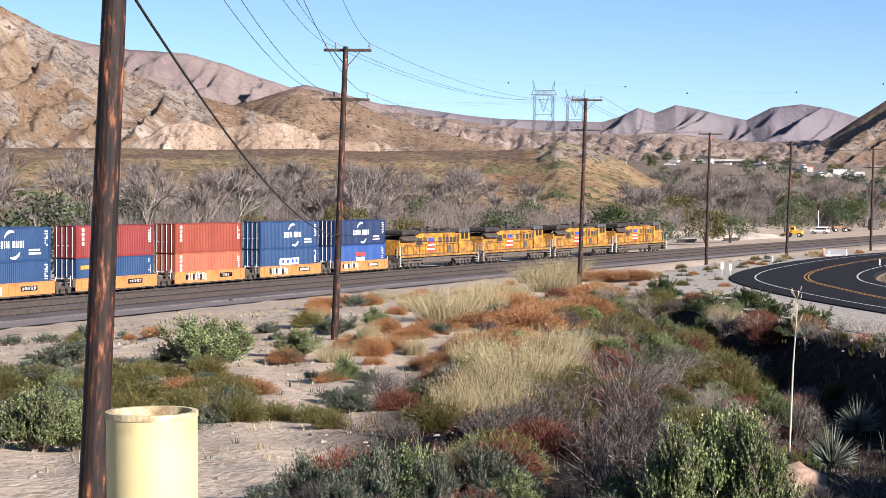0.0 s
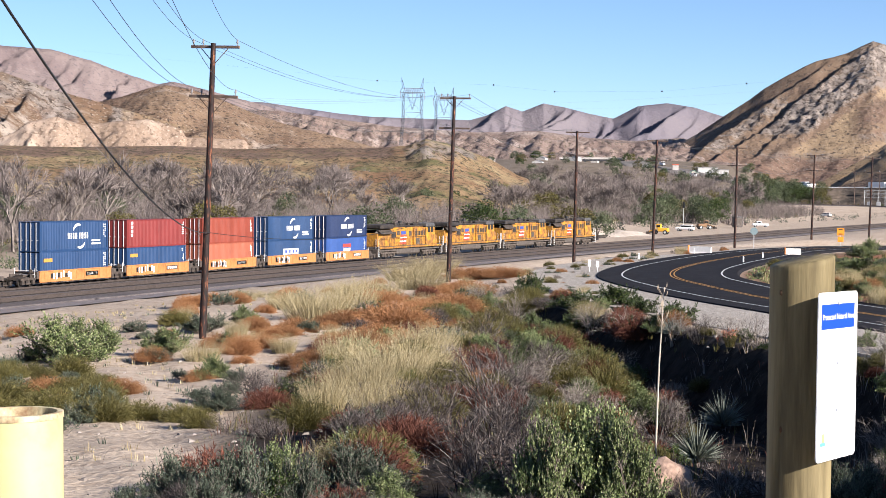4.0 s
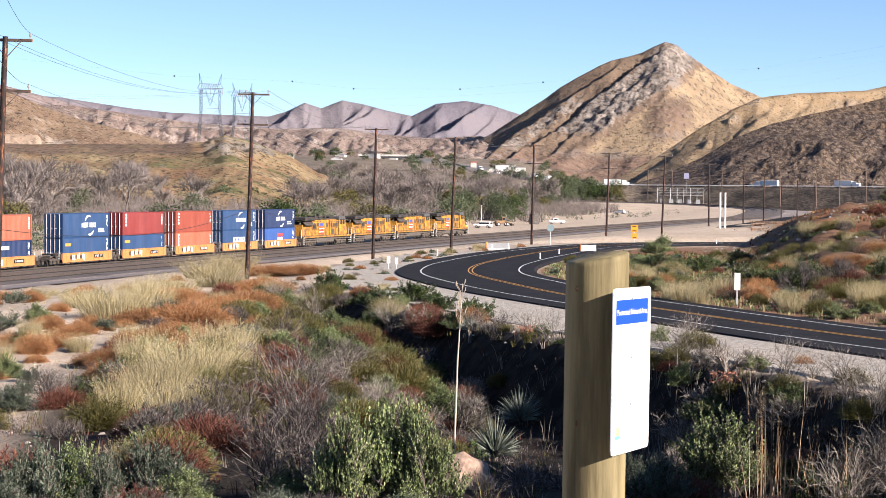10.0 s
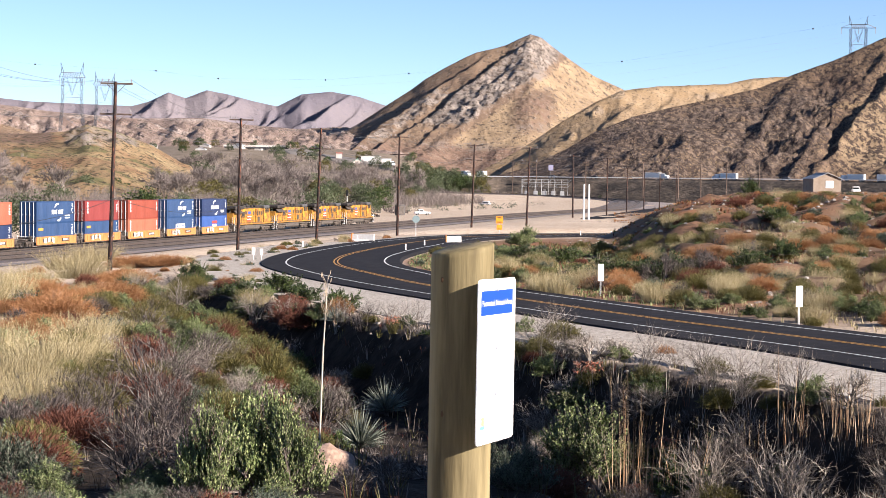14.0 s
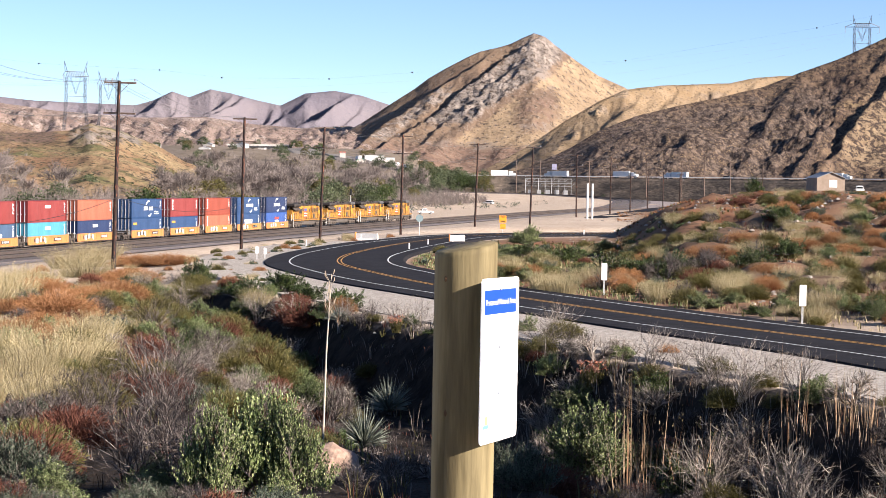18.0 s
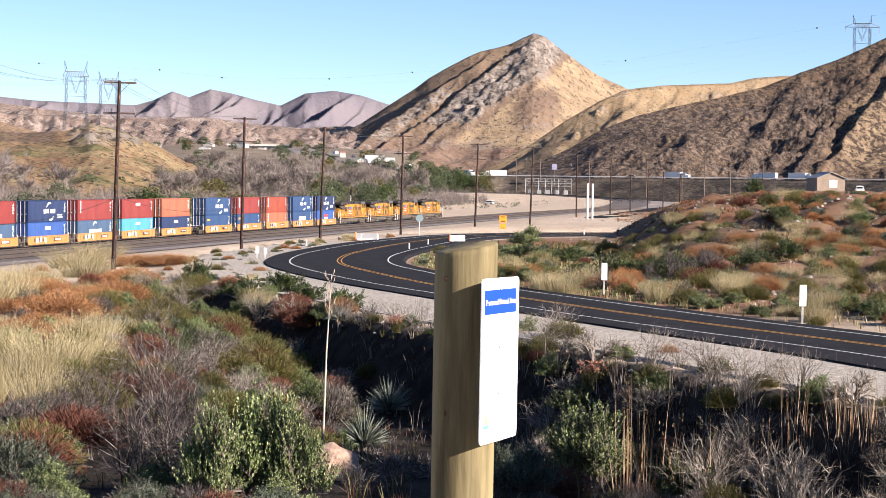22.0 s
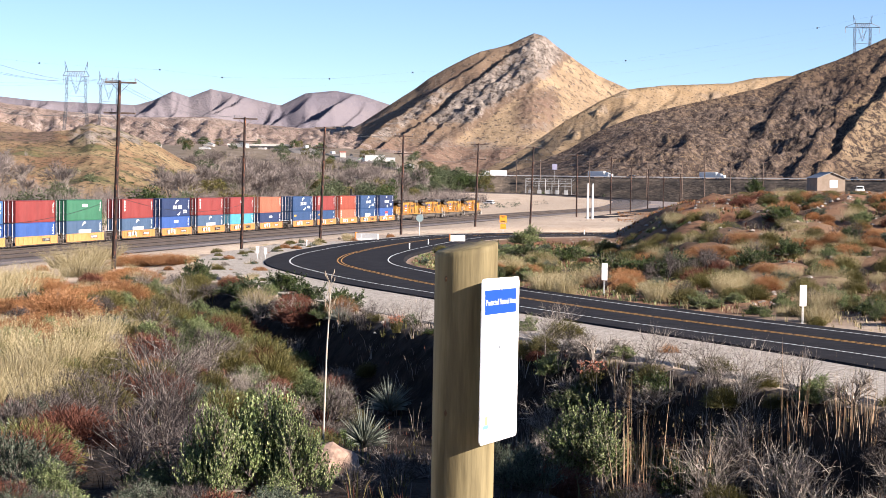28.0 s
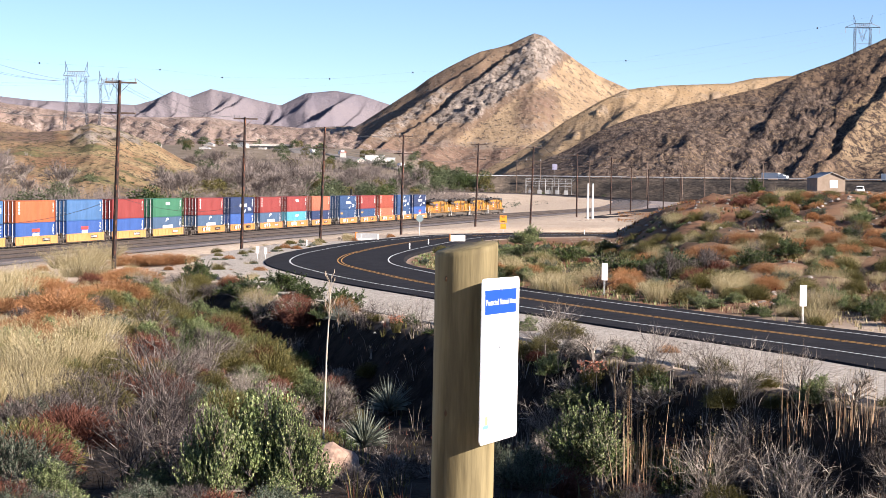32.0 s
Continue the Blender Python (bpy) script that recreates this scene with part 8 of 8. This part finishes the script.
for a in (2.3, 3.05, 4.6, 6.4, 7.5, 8.2, 9.0, 10.0):
    x, y = spot(a, 985 - 8 * max(0, a - 2))
    ob = tagged(new("light_pole"), "slim grey pole beside the freeway", "pole", "freeway poles")
    ob.matrix_basis = pose(x, y, FW_Z - 4, 0, 0, 0)
    bm = bmesh.new()
    rod(bm, (0, 0, -6), (0, 0, 13), 0.3, 0.2, 8)
    part("shaft", bm, m_arm, ob)
    bm = bmesh.new()
    rod(bm, (-1.6, 0, 12.6), (1.6, 0, 12.6), 0.14, 0.14, 6)
    part("arm", bm, m_arm, ob)
# frames of a small electric substation before the wall
m_frame = plain("frame_steel", (0.30, 0.30, 0.30), 0.6, 0.2, 0.15)
yard_fr = tagged(new("substation"), "pale steel frames of an electric substation", "substation")
sx, sy = spot(3.2, 940)
yard_fr.matrix_basis = pose(sx, sy, gz(sx, sy), 0, 0, -4)
for i in range(8):
    for z in (0,):
        bm = bmesh.new()
        rod(bm, (-10 + 3.4 * i, 0, -1), (-10 + 3.4 * i, 0, 8.5), 0.10, 0.09, 6)
        part("column", bm, m_frame, yard_fr)
for row_y, tall_z in ((0.0, 8.3), (5.0, 8.3), (10.0, 6.0)):
    for z in (tall_z - 1.5, tall_z):
        bm = bmesh.new()
        rod(bm, (-10, row_y, z), (14, row_y, z), 0.10, 0.10, 6)
        part("beam", bm, m_frame, yard_fr)
    for i in range(8):
        if row_y:
            bm = bmesh.new()
            rod(bm, (-10 + 3.4 * i, row_y, -1), (-10 + 3.4 * i, row_y, tall_z), 0.11, 0.10, 6)
            part("column", bm, m_frame, yard_fr)
        bm = bmesh.new()
        rod(bm, (-10 + 3.4 * i, row_y, tall_z - 1.5), (-8.3 + 3.4 * i, row_y, tall_z), 0.07, 0.07, 5)
        part("brace", bm, m_frame, yard_fr)
for i in range(5):
    bm = bmesh.new()
    box(bm, -8.6 + 4.6 * i, -6.4 + 4.6 * i, 2.2, 3.8, -0.5, 2.4, 0.1)
    tank = part("transformer", bm, m_frame, yard_fr, "pale grey transformer tank")
    for k in (-0.6, 0, 0.6):
        bm = bmesh.new()
        rod(bm, (-7.5 + 4.6 * i + k, 3.0, 2.4), (-7.5 + 4.6 * i + k, 3.0, 3.6), 0.12, 0.08, 6)
        part("bushing", bm, m_insul, tank)
road_sign("freeway_sign", *spot(3.5, 982), -5, 17.0 - gz(*spot(3.5, 982)), 2.6, 3.0, plain("sign_lilac", (0.30, 0.29, 0.40), 0.7), "large pale roadside board on a post")

# freeway traffic
m_trailer = plain("trailer_white", (0.72, 0.72, 0.71), 0.45, 0, 0.06)
m_cabs = [plain("cab_white", (0.7, 0.7, 0.7), 0.4), plain("cab_dark", (0.10, 0.11, 0.13), 0.4), plain("cab_blue", (0.08, 0.13, 0.3), 0.4)]


def semi(paint):
    ob = tagged(new("box_truck"), "white box truck driving on the freeway", "truck", "freeway trucks")
    bm = bmesh.new()
    box(bm, -1.25, 1.25, -4.4, 5.0, 1.0, 3.6, 0.05)
    part("trailer", bm, m_trailer, ob)
    bm = bmesh.new()
    box(bm, -1.2, 1.2, 5.5, 8.0, 0.9, 3.2, 0.15)
    cab = part("cab", bm, paint, ob)
    bm = bmesh.new()
    box(bm, -1.1, 1.1, 8.0, 9.6, 0.9, 2.2, 0.15)
    part("bonnet", bm, paint, ob)
    bm = bmesh.new()
    box(bm, -1.1, 1.1, 7.98, 8.03, 2.4, 3.2)
    part("windscreen", bm, m_glass, cab)
    for yy in (-3.4, -2.2, 5.2, 8.6):
        for xx in (-1.05, 1.05):
            wheel_at(ob, xx, yy, 0.5, 0.3)
    return ob


ARC_A = np.arange(0.6, 22, 0.25)
ARC_S = np.concatenate([[0], np.cumsum([(q - p).length for p, q in zip(arc, arc[1:])])])
traffic = []
semi_first = semi(m_cabs[0])
car_first = car("freeway_car", 0, 0, 0, m_cabs[1], "car driving on the freeway", lift=FW_Z)
car_first["group"] = "freeway cars"
STREAM = [("t", 150, 1), ("c", 95, 1), ("t", 40, 1), ("c", 5, 1), ("t", -60, 1), ("t", -110, 1), ("c", -165, 1), ("t", -240, 1), ("c", -300, 1), ("t", -360, 1), ("t", -430, 1), ("c", -480, 1), ("t", -560, 1), ("t", -625, 1),
          ("t", 70, -1), ("c", 130, -1), ("t", 205, -1), ("c", 270, -1), ("t", 345, -1), ("c", 420, -1), ("t", 500, -1), ("t", 570, -1), ("c", 640, -1), ("t", 720, -1), ("c", 790, -1)]
for i, (kind, s0, way) in enumerate(STREAM):
    lane = (6 if kind == "t" else 9) if way > 0 else (15 if kind == "t" else 18)
    base = semi_first if kind == "t" else car_first
    ob = base if (kind == "t" and i == 0) or (kind == "c" and i == 1) else copy_thing(base, Matrix.Identity(4))
    traffic.append((ob, s0, way, lane))


def freeway_pose(s, way, lane):
    """A place on the freeway s metres along; before its start it comes down from the overpass."""
    if s < 0:
        d = (arc[0] - RAMP).normalized()
        p = arc[0] + d * s + Vector((-d.y, d.x)) * lane
        return pose(p.x, p.y, ramp_z(p.x, p.y) + 0.05, 0, 0, math.degrees(math.atan2(-d.x * way, d.y * way)))
    t = min(max(s, ARC_S[0]), ARC_S[-1])
    k = min(int(np.searchsorted(ARC_S, t)), len(arc) - 2)
    k = max(1, k) - 1
    d = (arc[k + 1] - arc[k]).normalized()
    p = arc[k] + d * (s - ARC_S[k])
    n = Vector((-d.y, d.x))
    p = p + n * lane
    return pose(p.x, p.y, FW_Z + 0.01, 0, 0, math.degrees(math.atan2(-d.x * way, d.y * way)))


# transmission towers
def lattice_tower(az, d, top_el, label, high=56.0, spread=10.5, legs=7.6, foot=9.5):
    """A portal tower: two braced lattice masts under a deep truss beam with a horn at each end."""
    x, y = spot(az, d)
    top = 9.3 + d * math.tan(radians(top_el))
    k = high / 56.0
    ob = tagged(new("transmission_tower"), label, "pylon", "transmission towers")
    ob.matrix_basis = pose(x, y, top - high, 0, 0, -az + 8)
    r = d * 0.00008 + 0.03
    z1, z2 = high - 13.0 * k, high - 8.6 * k               # the beam's lower and upper chord

    def piece(name, sticks, mat=None):
        vs, fs = [], []
        for a, b, w in sticks:
            add_stick(vs, fs, Vector(a), Vector(b), r * w, r * w)
        piece_ob = shared(name, tri_mesh(name, vs, fs, mat or m_tower), ob)
        if len(sticks) > 8:
            piece_ob["kind"] = "stuff"

    def leg_x(z):
        return foot + (legs - foot) * min(1, z / (z1 * 0.55))
    levels = [z1 * f for f in (0, 0.16, 0.32, 0.48, 0.64, 0.82, 1.0)]
    for side in (-1, 1):
        sticks = []
        for yy in (-2.2, 2.2):
            for a, b in zip(levels, levels[1:]):
                for dx in (-0.9, 0.9):
                    sticks.append(((side * leg_x(a) + dx, yy, a), (side * leg_x(b) + dx, yy, b), 1.0))
                sticks.append(((side * leg_x(a) - 0.9, yy, a), (side * leg_x(b) + 0.9, yy, b), 0.7))
                sticks.append(((side * leg_x(a) + 0.9, yy, a), (side * leg_x(b) - 0.9, yy, b), 0.7))
        piece("leg", sticks)
    sticks = []                                            # crossing braces between the legs, and the V below the beam
    for yy in (-2.2, 2.2):
        for a, b in ((levels[0], levels[2]), (levels[2], levels[4]), (levels[4], levels[6])):
            sticks += [((-leg_x(a), yy, a), (leg_x(b), yy, b), 0.45), ((leg_x(a), yy, a), (-leg_x(b), yy, b), 0.45)]
            sticks.append(((-leg_x(b), yy, b), (leg_x(b), yy, b), 0.7))
        sticks += [((0, yy, levels[4] + 2), (-legs * 0.55, yy, z1), 0.9), ((0, yy, levels[4] + 2), (legs * 0.55, yy, z1), 0.9)]
    piece("bracing", sticks)
    sticks = []
    for yy in (-1.6, 1.6):
        sticks += [((-spread, yy, z1 + 0.8), (spread, yy, z1 + 0.8), 1.2), ((-legs - 1, yy, z2), (legs + 1, yy, z2), 1.2)]
        sticks += [((-spread, yy, z1 + 0.8), (-legs - 1, yy, z2), 1.0), ((spread, yy, z1 + 0.8), (legs + 1, yy, z2), 1.0)]
        n = 8
        for i in range(n):
            a, b = -legs + 2 * legs * i / n, -legs + 2 * legs * (i + 1) / n
            sticks += [((a, yy, z1 + 0.8), ((a + b) / 2, yy, z2), 0.8), (((a + b) / 2, yy, z2), (b, yy, z1 + 0.8), 0.8)]
    piece("crossbeam", sticks)
    for side in (-1, 1):
        tip = (side * (legs + 1.6), 0, high)
        piece("horn", [((side * (legs + dx), yy, z2), tip, 0.9) for dx in (-0.9, 0.9) for yy in (-1.2, 1.2)])
    ends = (-spread + 0.5, 0, spread - 0.5)
    for e in ends:
        piece("insulator_string", [((e, 0, z1 + 0.8), (e, 0, z1 - 5.0 * k), 1.3)], m_insul)
    return [ob.matrix_basis @ Vector((e, 0, z1 - 5.0 * k)) for e in ends]


m_tower = plain("tower_steel", (0.17, 0.175, 0.19), 0.9, 0.0, 0.1)
ta = lattice_tower(-11.5, 1500, 3.6, "grey steel lattice transmission tower on the knoll")
tb = lattice_tower(-10.5, 1700, 3.32, "more distant grey lattice transmission tower", 56.0)
tc = lattice_tower(12.93, 1720, 5.3, "lattice transmission tower behind the burnt hill crest", 52.0, 16.0, 7.0, 5.5)
lattice_tower(-1.2, 2300, 1.75, "slim distant lattice transmission tower", 40.0, 5.0, 3.0, 4.0)
for k in range(3):
    far = Vector((*spot(-34 - 0.3 * k, 1350), 9.3 + 1350 * math.tan(radians(5.6 - 0.4 * k))))
    wire(ta[k], far, 22, 0.055, None, "power_line", "high-voltage line across the valley")
    wire(tb[k], tc[k], 14 + 9 * k, 0.03, m_tower, "power_line", "high-voltage line across the valley")
# the line that carries marker balls over the valley
def high(az, el, d=1650.0):
    return Vector((*spot(az, d), 9.3 + d * math.tan(radians(el))))


BALLS = [(-12.62, 3.50), (-8.94, 3.39), (-7.01, 3.19), (-3.65, 3.21), (-1.03, 3.45), (5.68, 3.89), (11.56, 4.91)]
chain = [high(-22.0, 4.3)] + [high(a, e) for a, e in BALLS] + [high(15.3, 5.7)]
vs, fs = [], []
for p, q in zip(chain, chain[1:]):
    add_stick(vs, fs, p, q, 0.025, 0.025)
tagged(new("power_line", tri_mesh("power_line", vs, fs, m_wire)), "high-voltage line strung with marker balls", "wire", "overhead wires")
for az, el in BALLS:
    bm = bmesh.new()
    bmesh.ops.create_uvsphere(bm, u_segments=14, v_segments=8, radius=0.75)
    ob = part("marker_ball", bm, m_black)
    ob.matrix_basis = Matrix.Translation(high(az, el))
    tagged(ob, "dark aviation marker ball on a power line", "marker ball", "marker balls")


# ---- what moves ----
def motions():
    for ob, back, z in train:
        rows = []
        for k in range(9):
            s = SPEED * k * 4.0 - back
            p = on_track(s)
            rows.append((k * 4.0, pose(p.x, p.y, z, 0, 0, -math.degrees(float(np.interp(s, SS, HD))))))
        walk(ob, rows)
    for ob, s0, way, lane in traffic:
        walk(ob, [(t, freeway_pose(s0 + way * 25.0 * t, way, lane)) for t in np.arange(0, 32.1, 2.0)])


motions()
